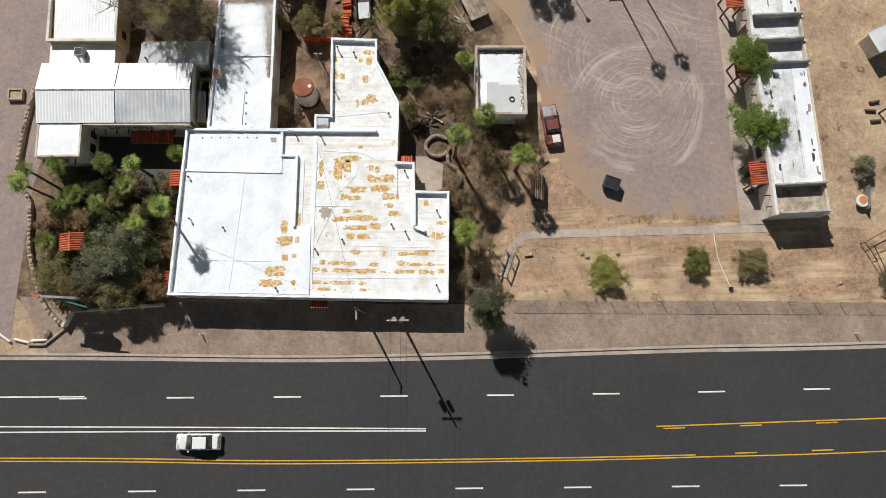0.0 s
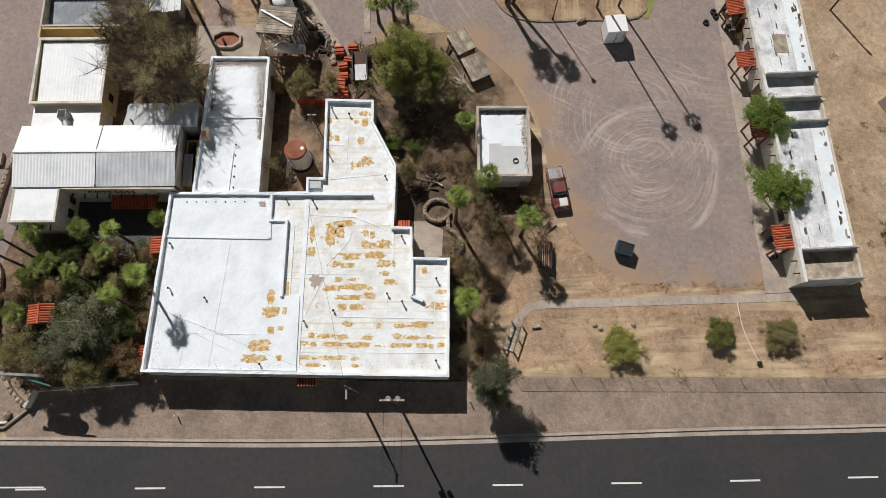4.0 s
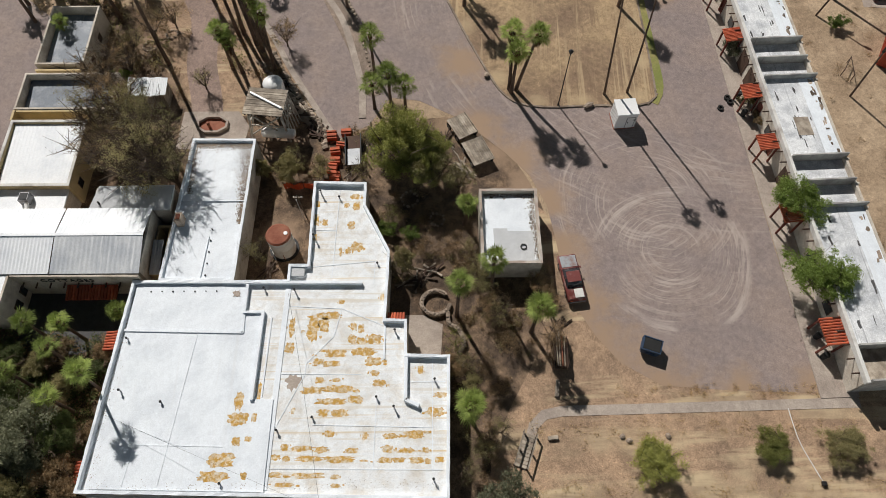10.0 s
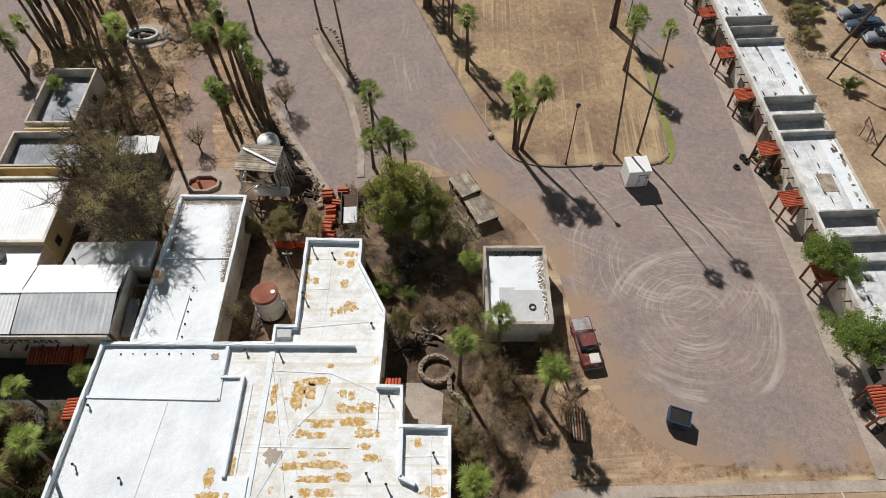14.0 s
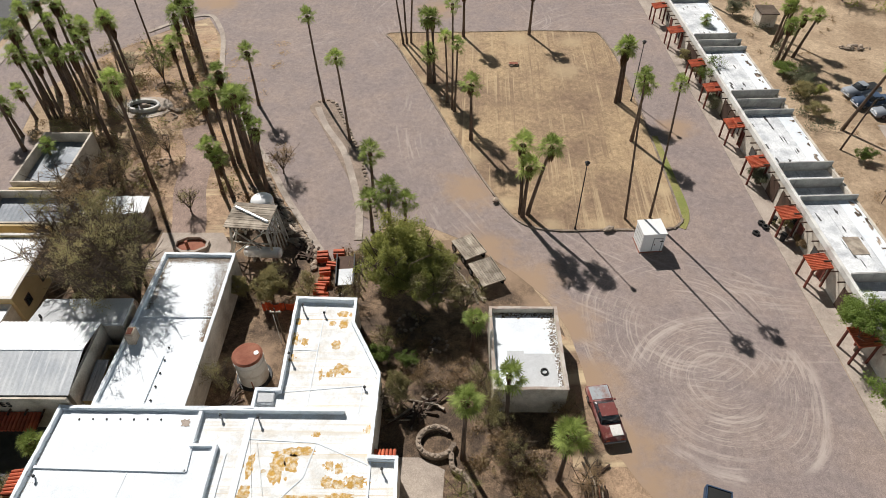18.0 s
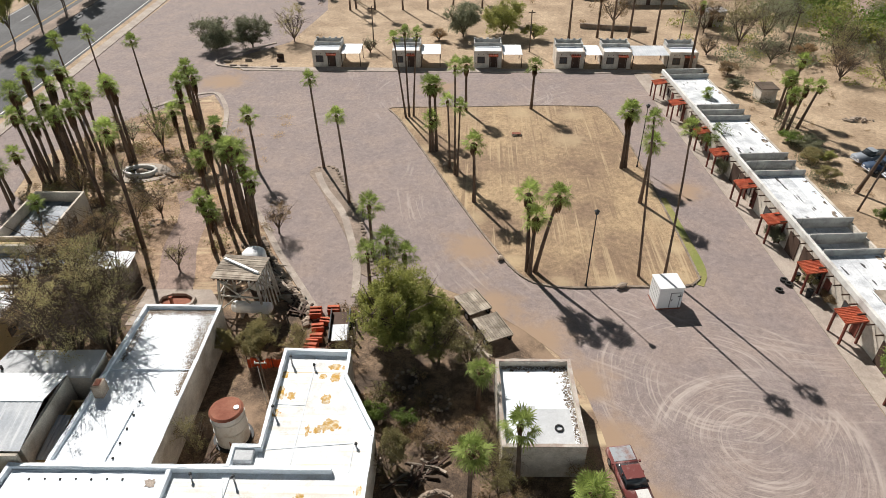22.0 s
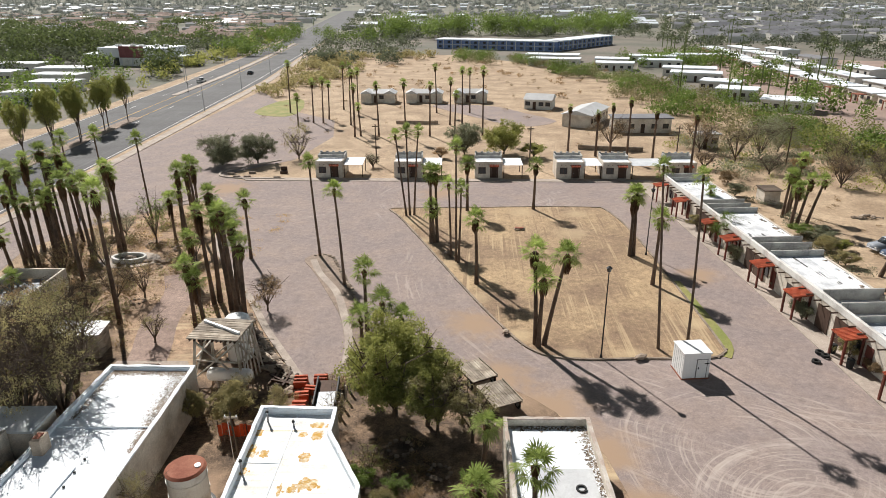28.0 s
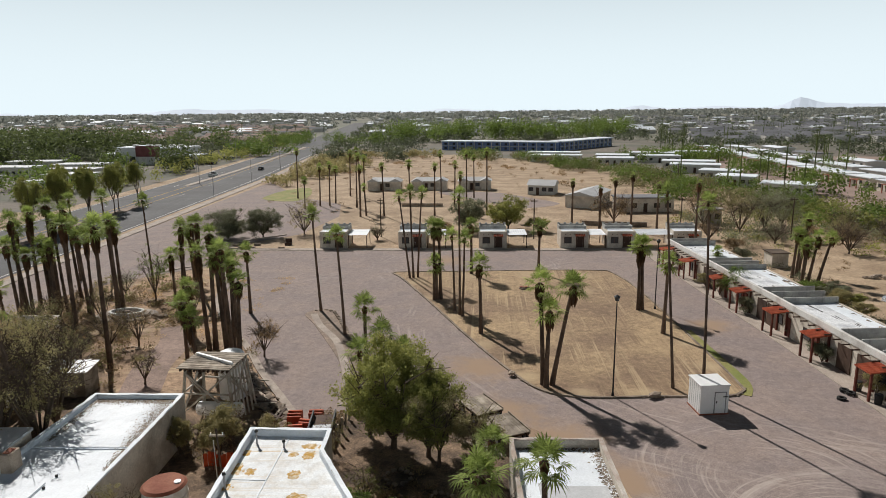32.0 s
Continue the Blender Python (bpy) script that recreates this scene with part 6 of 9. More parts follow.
for x, y, h, r, m, k in ((-4.7, 21.6, 3.4, 1.9, L_OLIVE, "feather"), (-2.4, 24.4, 2.4, 1.6, L_BROWN, "bare"), (3.4, 21.6, 4.0, 2.2, L_OLIVE, "feather"), (4.8, 17.2, 3.2, 2.2, L_OLIVE, "feather"), (9.6, 20.8, 2.4, 2.0, L_OLIVE, "feather"), (10.8, 18.2, 1.8, 1.7, L_BROWN, "feather"), (0.8, 14.4, 2.2, 1.7, L_PALO, "feather"), (1.8, 12.2, 2.4, 1.6, L_OLIVE, "feather"), (-5.8, 28.2, 2.6, 1.7, L_MESQ, "feather"), (0.6, 25.0, 2.0, 1.6, L_BROWN, "bare"), (2.6, 24.0, 3.4, 1.8, L_OLIVE, "feather"), (-16.6, 34.4, 4.0, 2.0, L_OLIVE, "feather"), (-9.2, 33.4, 3.0, 1.6, L_OLIVE, "feather"), (4.6, 9.8, 1.8, 1.8, L_BROWN, "bare"), (3.4, 12.4, 1.6, 1.5, L_BROWN, "bare"), (6.4, 14.0, 1.6, 1.6, L_BROWN, "bare"), (10.4, 12.6, 1.4, 1.5, L_BROWN, "bare"), (12.4, 20.0, 1.2, 1.0, L_BROWN, "bare")):
    tree(x, y, h, r, m, k, "garden_bush", "thin dry bush in the shaded garden", "bush", "garden bushes", low=0.04, trunk=0.07, limbs=7)
# overgrown garden by the road
for x, y, h, r, m, k in ((-36.9, 5.2, 7.5, 4.2, L_GREY, "full"), (-39.6, 2.4, 5.8, 3.4, L_GREY, "full"), (-33.4, 2.0, 5.0, 2.6, L_BROWN, "full"), (-44.6, 2.6, 4.8, 3.0, L_OLIVE, "full"), (-41.6, 0.9, 5.0, 2.8, L_BROWN, "full"), (-37.0, 0.9, 5.4, 2.8, L_OLIVE, "full"), (-34.6, 5.6, 5.8, 2.4, L_WOODS, "full"), (-40.0, 6.6, 4.6, 2.8, L_WOODS, "full"), (-39.4, 12.4, 2.2, 1.8, L_OLIVE, "bush"), (-33.6, 12.0, 2.0, 1.6, L_WOODS, "bush"), (-43.8, 13.2, 2.0, 1.7, L_OLIVE, "bush"), (-36.6, 9.0, 2.6, 1.8, L_BROWN, "bush"), (-41.0, 9.6, 2.4, 1.8, L_WOODS, "bush"), (-47.0, 9.0, 2.0, 1.4, L_BROWN, "bush"), (-46.6, 4.2, 2.0, 1.4, L_OLIVE, "bush"), (-32.6, 13.6, 2.8, 1.8, L_BROWN, "bush"), (-37.4, 13.6, 2.2, 1.9, L_BROWN, "bush"), (-41.6, 13.6, 2.4, 2.0, L_WOODS, "bush"), (-43.0, 9.6, 2.4, 1.9, L_BROWN, "bush"), (-35.2, 10.6, 2.4, 2.0, L_OLIVE, "bush"), (-31.9, 6.4, 2.6, 1.4, L_BROWN, "bush"), (-44.6, 5.2, 2.2, 1.8, L_WOODS, "bush")):
    tree(x, y, h, r, m, k, "garden_tree", "dense tree in the overgrown roadside garden", "tree", "overgrown garden trees", low=0.08, trunk=0.13, limbs=8)
# court trees
for x, y, h, r, m, k in ((-38.6, 71.5, 8.0, 3.0, L_GREEN, "feather"), (-35.6, 54.0, 5.0, 3.2, L_BROWN, "feather"), (-33.4, 55.6, 4.4, 2.2, L_BROWN, "feather"), (-37.6, 52.0, 3.6, 2.2, L_OLIVE, "feather"), (-28.3, 45.9, 3.2, 1.8, L_OLIVE, "feather"), (-37.6, 49.0, 2.8, 2.4, L_OLIVE, "feather"), (-19.3, 52.5, 4.2, 2.2, L_BROWN, "bare"), (-44.0, 74.5, 3.6, 2.0, L_GREY, "bare"), (-40.5, 62.0, 5.5, 2.8, L_OLIVE, "feather"), (-31.5, 66.0, 4.2, 2.2, L_BROWN, "feather"), (-44.5, 60.0, 5.2, 2.6, L_BROWN, "feather"), (-37.5, 46.8, 2.6, 1.2, L_GREEN, "bush"), (-39.5, 47.6, 1.8, 1.0, L_WOODS, "bush")):
    tree(x, y, h, r, m, k, "court_tree", "thin tree in the palm court", "tree", "court trees", low=0.2, trunk=0.11, limbs=8)
# behind the cabins
for x, y, h, r, m, k, lb in ((-43.8, 114.0, 7.2, 5.2, L_GREY, "full", "grey-green spreading tree"), (-37.4, 115.2, 6.4, 4.4, L_GREY, "full", "grey-green spreading tree"), (-30.2, 118.5, 8.0, 4.0, L_OLIVE, "feather", "thin grey-green tree"), (2.2, 121.0, 7.6, 4.4, L_GREY, "full", "grey-green desert tree"), (10.2, 122.5, 7.8, 5.4, L_PALO, "full", "yellow-green palo verde tree"), (15.8, 119.8, 3.4, 3.0, L_PALO, "bush", "yellow-green bush"), (-15.0, 112.0, 3.0, 1.9, L_GREY, "bare", "thin bush"),
                         (-2.5, 119.0, 2.4, 2.0, L_BROWN, "bush", "dry bush"), (33.0, 129.5, 7.0, 5.4, L_BROWN, "bare", "large bare tree"), (53.6, 115.7, 9.6, 5.2, L_OLIVE, "bare", "large half-bare tree"), (59.4, 118.5, 10.0, 5.6, L_GREY, "bare", "large half-bare tree"), (49.6, 123.7, 8.5, 5.2, L_BROWN, "bare", "large bare tree"), (65.5, 124.0, 8.0, 5.2, L_GREY, "bare", "large half-bare tree"), (71.0, 112.0, 6.5, 4.8, L_OLIVE, "feather", "thin olive tree"), (64.0, 97.9, 5.6, 3.8, L_BROWN, "bare", "large bare tree"), (70.4, 95.6, 5.4, 4.2, L_OLIVE, "feather", "thin olive tree"), (73.9, 102.9, 5.4, 4.0, L_OLIVE, "feather", "thin olive tree"), (46.0, 110.5, 3.6, 2.6, L_BROWN, "bare", "large bare tree"), (56.0, 106.5, 5.0, 3.6, L_GREY, "feather", "thin olive tree"), (67.5, 106.0, 4.6, 3.6, L_OLIVE, "feather", "thin olive tree"), (77.0, 108.0, 5.0, 4.0, L_OLIVE, "feather", "thin olive tree"), (62.0, 108.0, 3.4, 2.4, L_BROWN, "bush", "dry bush")):
    tree(x, y, h, r, m, k, "desert_tree", lb + " on pale open ground", "tree", "trees behind the cabins", low=-0.12 if k in ("full", "feather") else 0.02, trunk=0.16, limbs=11)
# drooping trees along the median
for x, y, h in ((-83.2, 116.8, 10.5), (-80.6, 122.5, 11), (-84.0, 128.5, 11.5), (-81.4, 134.0, 11), (-84.4, 140.0, 10.5), (-82.4, 147.0, 11), (-85.0, 154.0, 10.5), (-83.6, 161.5, 10)):
    tree(x, y, h * 1.2, 3.3, L_PALO, "fine", "median_tree", "tall thin drooping tree on the avenue median", "tree", "median trees", low=0.32, trunk=0.14, limbs=7)

# ---- vehicles ----
def profile(bm, pts, y0, y1, narrow=0.0, shift=0.0):
    """A side outline drawn out to a width; the top may be narrower."""
    zs = [z for _, z in pts]
    lo, hi = min(zs), max(zs)
    rows = []
    for s in (-1, 1):
        rows.append([bm.verts.new((x, (y0 if s < 0 else y1) - s * narrow * (z - lo) / max(0.01, hi - lo), z)) for x, z in pts])
    n = len(pts)
    bm.faces.new(rows[0])
    bm.faces.new(rows[1][::-1])
    for i in range(n):
        j = (i + 1) % n
        bm.faces.new((rows[0][j], rows[0][i], rows[1][i], rows[1][j]))
    bmesh.ops.recalc_face_normals(bm, faces=bm.faces)
    bmesh.ops.bevel(bm, geom=[e for e in bm.edges], offset=0.05, segments=2, affect="EDGES", clamp_overlap=True)
    for f in bm.faces:
        f.smooth = True
    return bm


def wheel(parent, x, y, r, w=0.2):
    t = part("wheel", beam(bmesh.new(), (x, y - w / 2, r), (x, y + w / 2, r), r * 2, r * 2, 18), M_TYRE, parent)
    part("rim", beam(bmesh.new(), (x, y - w / 2 - 0.01, r), (x, y + w / 2 + 0.01, r), r * 1.2, r * 1.2, 12), M_STEEL, t)


def car(name, x, y, rz, paint, label, L=4.6, W=1.78, old=False, roof=None, glass=None, hatch=False, bed=False, group=""):
    e = thing(name, x, y, 0.02, label, "car", group, rz)
    h = L / 2
    if old:
        low = [(-h, 0.35), (-h, 0.75), (-h + 0.15, 0.95), (-0.95, 1.02), (0.75, 1.02), (h - 0.2, 0.98), (h, 0.85), (h, 0.35)]
        top = [(-1.25, 0.98), (-0.85, 1.48), (0.35, 1.5), (0.95, 0.98)]
    else:
        low = [(-h, 0.3), (-h, 0.7), (-h + 0.2, 0.88), (-1.2, 0.93), (0.9, 0.93), (h - 0.35, 0.78), (h, 0.62), (h, 0.3)]
        top = [(-h + (0.1 if hatch else 0.65), 0.9), (-1.15, 1.4), (0.35, 1.45), (1.25, 0.9)]
    if bed:
        top = [(-0.45, 0.98), (-0.3, 1.62), (0.6, 1.62), (1.15, 0.98)]
    part("body", profile(bmesh.new(), low, -W / 2, W / 2, 0.06), paint, e)
    part("glasshouse", profile(bmesh.new(), top, -W / 2 + 0.1, W / 2 - 0.1, 0.16), M_GLASS, e)
    x0, x1, z = top[1][0], top[2][0], max(top[1][1], top[2][1])
    part("roof", boxes([(x0 + 0.05, -W / 2 + 0.27, z - 0.02, x1 + 0.02, W / 2 - 0.27, z + 0.03)], 0.02), roof or paint, e)
    for s in (-1, 1):
        for px in (x0 * 0.5 + x1 * 0.5,):
            part("pillar", boxes([(px - 0.05, s * (W / 2 - 0.2) - 0.03, 0.95, px + 0.05, s * (W / 2 - 0.2) + 0.03, z - 0.03)]), paint, e)
        part("headlight", boxes([(h - 0.08, s * (W / 2 - 0.42) - 0.16, 0.6, h + 0.015, s * (W / 2 - 0.42) + 0.16, 0.76)], 0.02), M_WHITE, e)
        part("tail_light", boxes([(-h - 0.015, s * (W / 2 - 0.35) - 0.16, 0.62, -h + 0.06, s * (W / 2 - 0.35) + 0.16, 0.78)], 0.02), M_RED, e)
        part("mirror", boxes([(0.85, s * (W / 2 + 0.07) - 0.08, 0.92, 1.02, s * (W / 2 + 0.07) + 0.08, 1.04)], 0.02), paint, e)
        for wx in (-h * 0.62, h * 0.62):
            wheel(e, wx, s * (W / 2 - 0.1), 0.33)
    part("bumper", boxes([(h - 0.03, -W / 2 + 0.08, 0.36, h + 0.09, W / 2 - 0.08, 0.52)], 0.03), M_STEEL if old else paint, e)
    part("bumper", boxes([(-h - 0.09, -W / 2 + 0.08, 0.36, -h + 0.03, W / 2 - 0.08, 0.52)], 0.03), M_STEEL if old else paint, e)
    if bed:
        part("load_bed", boxes([(-h + 0.12, -W / 2 + 0.14, 0.9, -0.55, W / 2 - 0.14, 1.06)]), M_BLACK, e)
    else:
        part("boot_lid", boxes([(-h + 0.15, -W / 2 + 0.2, 0.9, -1.45, W / 2 - 0.2, 0.965)], 0.02), paint, e)
        part("bonnet", boxes([(1.35, -W / 2 + 0.2, 0.85, h - 0.4, W / 2 - 0.2, 0.915)], 0.02), paint if not old else P_FADED, e)
    return e


P_WHITE = mat("white_car_paint", (0.72, 0.72, 0.7), 0.3, 0.03, 1, 0.0, spec=0.5)
P_OLD = mat("faded_maroon_paint", (0.17, 0.045, 0.04), 0.5, 0.3, 3, 0.1, col2=(0.4, 0.3, 0.27), patch=0.6)
P_GREYC = mat("grey_car_paint", (0.24, 0.26, 0.29), 0.35, 0.05, 1, 0.0, spec=0.5)
P_BLUE = mat("dark_blue_steel", (0.04, 0.07, 0.125), 0.6, 0.3, 2, 0.1)
P_REDC = mat("red_car_paint", (0.35, 0.03, 0.03), 0.35, 0.08, 1, 0.0, spec=0.5)
P_FADED = mat("faded_blue_grey_paint", (0.42, 0.45, 0.48), 0.5, 0.2, 3, 0.1, col2=(0.3, 0.16, 0.13), patch=0.58)
car("sedan", -28.1, -15.9, 180, P_WHITE, "white sedan on the dark asphalt road", 4.7)
car("vintage_car", 12.75, 21.0, 98, P_OLD, "rusty maroon vintage car with faded paint", 5.0, 1.9, old=True)
old_car = next(o for o in scene.collection.objects if o.name.startswith("vintage_car"))
M_BARE = mat("bare_car_metal", (0.36, 0.38, 0.4), 0.4, 0.25, 4, 0.1, col2=(0.25, 0.12, 0.09), patch=0.6, spec=0.5)
part("bonnet", boxes([(1.05, -0.8, 1.0, 2.3, 0.8, 1.035)], 0.015), M_BARE, old_car, "bare grey metal bonnet")
part("boot_lid", boxes([(-2.3, -0.7, 0.985, -1.35, 0.2, 1.035)], 0.015), M_PARAPET, old_car, "boot lid with flaking white paint")
car("pickup_truck", -91.5, 237.6, 85, P_WHITE, "white pickup on the avenue", 5.2, bed=True, group="avenue cars")
car("suv", -80.5, 262, 95, MATS["black"], "black car on the avenue", 4.7, hatch=True, group="avenue cars")
car("pickup_truck", 54.4, 69.6, 195, P_GREYC, "old grey pickup parked on bare ground", 5.0, old=True, bed=True, group="yard cars")
car("old_car", 54.6, 67.0, 190, P_BLUE, "old dark blue car parked in the yard", 4.8, old=True, group="yard cars")
car("pickup_truck", 56.2, 64.6, 185, P_GREYC, "open-bed grey pickup parked on bare ground", 5.0, bed=True, group="yard cars")
car("red_car", 57.0, 60.6, 185, P_REDC, "red car on a concrete pad", 4.6, group="yard cars")
structure("car_pad", slab([(53.4, 58.6), (60, 58.2), (60.2, 62), (53.6, 62.4)], -0.02, 0.03), M_CONCRETE, "small concrete pad under a red car")

dm = thing("dumpster", 19.75, 13.8, 0.02, "dark blue steel dumpster standing open", "dumpster", rz=-20)
dm.matrix_world = pose(19.75, 13.8, 0.02, 0, 0, -20) @ Matrix.Scale(0.85, 4)
bm = bmesh.new()
profile(bm, [(-0.95, 0.15), (-1.05, 1.35), (1.05, 1.2), (0.9, 0.15)], -0.8, 0.8)
part("body", bm, P_BLUE, dm)
part("opening", boxes([(-0.9, -0.66, 1.2, 0.9, 0.66, 1.37)]), M_BLACK, dm)
part("rim", ring_wall([(-1.06, -0.83), (1.06, -0.83), (1.06, 0.83), (-1.06, 0.83)], 0.1, 1.24, 1.42), P_BLUE, dm)
part("lid", boxes([(-1.12, -0.8, 0.6, -1.08, 0.8, 1.4)], 0.01), P_BLUE, dm)
for s in (-1, 1):
    part("lift_pocket", boxes([(-0.5, s * 0.84 - 0.07, 0.7, 0.5, s * 0.84 + 0.07, 0.85)]), P_BLUE, dm)
    for x in (-0.8, 0.8):
        part("caster", cyl(bmesh.new(), x, s * 0.6, 0, 0.15, 0.09, n=10), M_BLACK, dm)

# ---- wagons, water tower, tank and other things in the garden ----
def flat_wagon(x, y, rz, L, W):
    e = thing("flatbed_wagon", x, y, 0, "weathered grey plank wagon with a flat bed", "wagon", "flat wagons", rz)
    n = int(W / 0.24)
    for k in range(n):
        part("plank", boxes([(-L / 2, -W / 2 + k * W / n, 0.95, L / 2, -W / 2 + (k + 0.92) * W / n, 1.02)]), M_GREYWOOD, e)
    for yy in (-W / 2 + 0.15, W / 2 - 0.15):
        part("rail", boxes([(-L / 2, yy - 0.08, 0.75, L / 2, yy + 0.08, 0.95)]), M_DARKWOOD, e)
    part("side_board", boxes([(-L / 2, -W / 2 - 0.06, 0.8, L / 2, -W / 2, 1.15)]), M_GREYWOOD, e)
    for sx in (-1, 1):
        part("axle", boxes([(sx * L * 0.32 - 0.06, -W / 2, 0.5, sx * L * 0.32 + 0.06, W / 2, 0.75)]), M_DARKWOOD, e)
        for sy in (-1, 1):
            wheel(e, sx * L * 0.32, sy * (W / 2 - 0.05), 0.45, 0.1)
    return e


flat_wagon(1.9, 39.6, 118, 3.0, 2.3)
flat_wagon(3.6, 36.2, 114, 3.3, 2.4)
ow = thing("old_wagon", 10.9, 13.2, 0, "dark wooden farm wagon with spoked wheels", "wagon", rz=88)
part("bed", boxes([(-1.5, -0.55, 0.7, 1.5, 0.55, 0.8)]), M_DARKWOOD, ow)
for s in (-1, 1):
    part("side", boxes([(-1.5, s * 0.58 - 0.04, 0.75, 1.5, s * 0.58 + 0.04, 1.2)]), M_DARKWOOD, ow)
    for x in (-1.0, 1.0):
        w = part("wheel", ring_wall([(0.5 * math.cos(k * 0.3927), 0.5 * math.sin(k * 0.3927)) for k in range(16)], 0.07, -0.03, 0.03), M_DARKWOOD, ow)
        w.matrix_basis = pose(x, s * 0.75, 0.5, 90, 0, 0)
        for k in range(4):
            q = part("spoke", boxes([(-0.46, -0.025, -0.02, 0.46, 0.025, 0.02)]), M_DARKWOOD, w)
            q.matrix_basis = pose(0, 0, 0, 0, 0, 45 * k)
part("tongue", beam(bmesh.new(), (1.5, 0, 0.6), (3.0, 0.1, 0.2), 0.1), M_GREYWOOD, ow)
for k in range(4):
    part("load", beam(bmesh.new(), (-1.3, -0.35 + 0.22 * k, 0.9 + 0.05 * (k % 2)), (1.6, -0.4 + 0.25 * k, 0.92), 0.14, 0.14, 8), M_RUST if k == 1 else M_GREYWOOD, ow)

M_FLAKING = mat("flaking_white_timber", (0.6, 0.57, 0.51), 0.9, 0.3, 3.0, 0.3, col2=(0.33, 0.29, 0.24), rand=0.2)
tw = thing("water_tower", -19.6, 40.4, 0, "grey timber tower with a sagging slatted platform", "tower", rz=-6)
for x in (-1.9, 1.9):
    for y in (-1.6, 1.6):
        part("leg", beam(bmesh.new(), (x * 1.15, y * 1.15, 0), (x * 0.9, y * 0.9, 4.3), 0.2), M_FLAKING, tw)
for s in (-1, 1):
    for a, c in (((-2.1, s * 1.75, 0.6), (1.8, s * 1.5, 4.0)), ((2.1, s * 1.75, 0.6), (-1.8, s * 1.5, 4.0)), ((-2.0, s * 1.65, 2.3), (2.0, s * 1.65, 2.3))):
        part("brace", beam(bmesh.new(), a, c, 0.12), M_FLAKING, tw)
    for a, c in (((s * 2.1, -1.75, 0.6), (s * 1.8, 1.5, 4.0)), ((s * 2.1, 1.75, 0.6), (s * 1.8, -1.5, 4.0)), ((s * 2.0, -1.65, 2.3), (s * 2.0, 1.65, 2.3))):
        part("brace", beam(bmesh.new(), a, c, 0.12), M_FLAKING, tw)
for k in range(11):
    part("joist", boxes([(-2.0 + 0.38 * k, -1.9, 4.2, -1.9 + 0.38 * k, 1.8, 4.4)]), M_DARKWOOD, tw)
for k in range(13):
    part("plank", boxes([(-2.2, -1.9 + 0.28 * k, 4.42 + 0.02 * (k % 3), 2.1, -1.65 + 0.28 * k, 4.5 + 0.02 * (k % 3))]), M_GREYWOOD, tw)
part("white_board", beam(bmesh.new(), (-1.9, 0.9, 4.62), (1.9, -0.9, 4.62), 0.2), M_WHITE, tw)
for k in range(7):
    part("side_pole", beam(bmesh.new(), (2.1 + 0.1 * k, -1.8 + 0.5 * k, 0), (1.9, -1.4 + 0.5 * k, 4.3), 0.1), M_FLAKING, tw)
dome = thing("white_tank", -19.4, 43.6, 0, "white round-topped water tank behind the tower", "tank")
part("shell", cyl(bmesh.new(), 0, 0, 0, 3.6, 1.15, n=24), M_WHITE, dome)
bm = bmesh.new()
bmesh.ops.create_uvsphere(bm, u_segments=24, v_segments=10, radius=1.15, matrix=Matrix.LocRotScale((0, 0, 3.6), None, (1, 1, 0.5)))
for f in bm.faces:
    f.smooth = True
part("dome_top", bm, M_WHITE, dome)
ht = thing("propane_tank", -18.8, 38.7, 0, "horizontal white gas tank on a stand", "tank", rz=-4)
bm = beam(bmesh.new(), (-1.6, 0, 1.1), (1.6, 0, 1.1), 1.1, 1.1, 20)
for s in (-1, 1):
    bmesh.ops.create_uvsphere(bm, u_segments=16, v_segments=8, radius=0.55, matrix=Matrix.LocRotScale((s * 1.6, 0, 1.1), None, (0.6, 1, 1)))
for f in bm.faces:
    f.smooth = True
part("shell", bm, M_WHITE, ht)
for s in (-1, 1):
    part("leg", boxes([(s * 1.0 - 0.1, -0.4, 0, s * 1.0 + 0.1, 0.4, 0.65)]), M_CONCRETE, ht)
rt = thing("water_tank", -16.95, 24.8, 0, "pale steel water tank with a rusty red top", "tank")
M_TANK = mat("galvanised", (0.62, 0.62, 0.6), 0.6, 0.18, 2.0, 0.1, col2=(0.4, 0.34, 0.28), patch=0.6)
part("shell", cyl(bmesh.new(), 0, 0, 0.1, 3.1, 1.22, n=32), M_TANK, rt)
part("top", cyl(bmesh.new(), 0, 0, 3.1, 3.24, 1.26, 1.1, 32), M_RUST, rt)
part("hatch", cyl(bmesh.new(), 0.75, 0.1, 3.22, 3.3, 0.2, n=14), M_WHITE, rt)
part("plinth", cyl(bmesh.new(), 0, 0, 0, 0.12, 1.5, n=24), M_BLACK, rt)
for z in (0.3, 1.4, 2.5):
    part("hoop", ring_wall([(1.26 * math.cos(k * 0.1963), 1.26 * math.sin(k * 0.1963)) for k in range(32)], 0.04, z, z + 0.06), M_TANK, rt)
part("pipe", beam(bmesh.new(), (0.2, -1.26, 0.1), (0.2, -1.26, 1.0), 0.08, 0.08, 8), M_RUST, rt)
vs = thing("blue_vent_box", -14.6, 20.6, 0, "pale blue metal cooler box against the wall", "cooler")
part("box", boxes([(-0.75, -0.5, 0, 0.75, 0.6, 3.5)], 0.04), M_PATCH, vs)
of = thing("orange_netting", -15.4, 32.1, 0, "orange plastic safety netting strung behind the tank", "netting")
M_ORANGE = mat("orange_plastic", (0.72, 0.1, 0.03), 0.6, 0.2, 4, 0.2)
bm = bmesh.new()
for k in range(16):
    z = 0.12 * math.sin(k * 1.3)
    box(bm, -2.2 + 0.27 * k, -0.04 + 0.1 * math.sin(k), 0.0, -1.95 + 0.27 * k, 0.04 + 0.1 * math.sin(k), 0.95 + z)
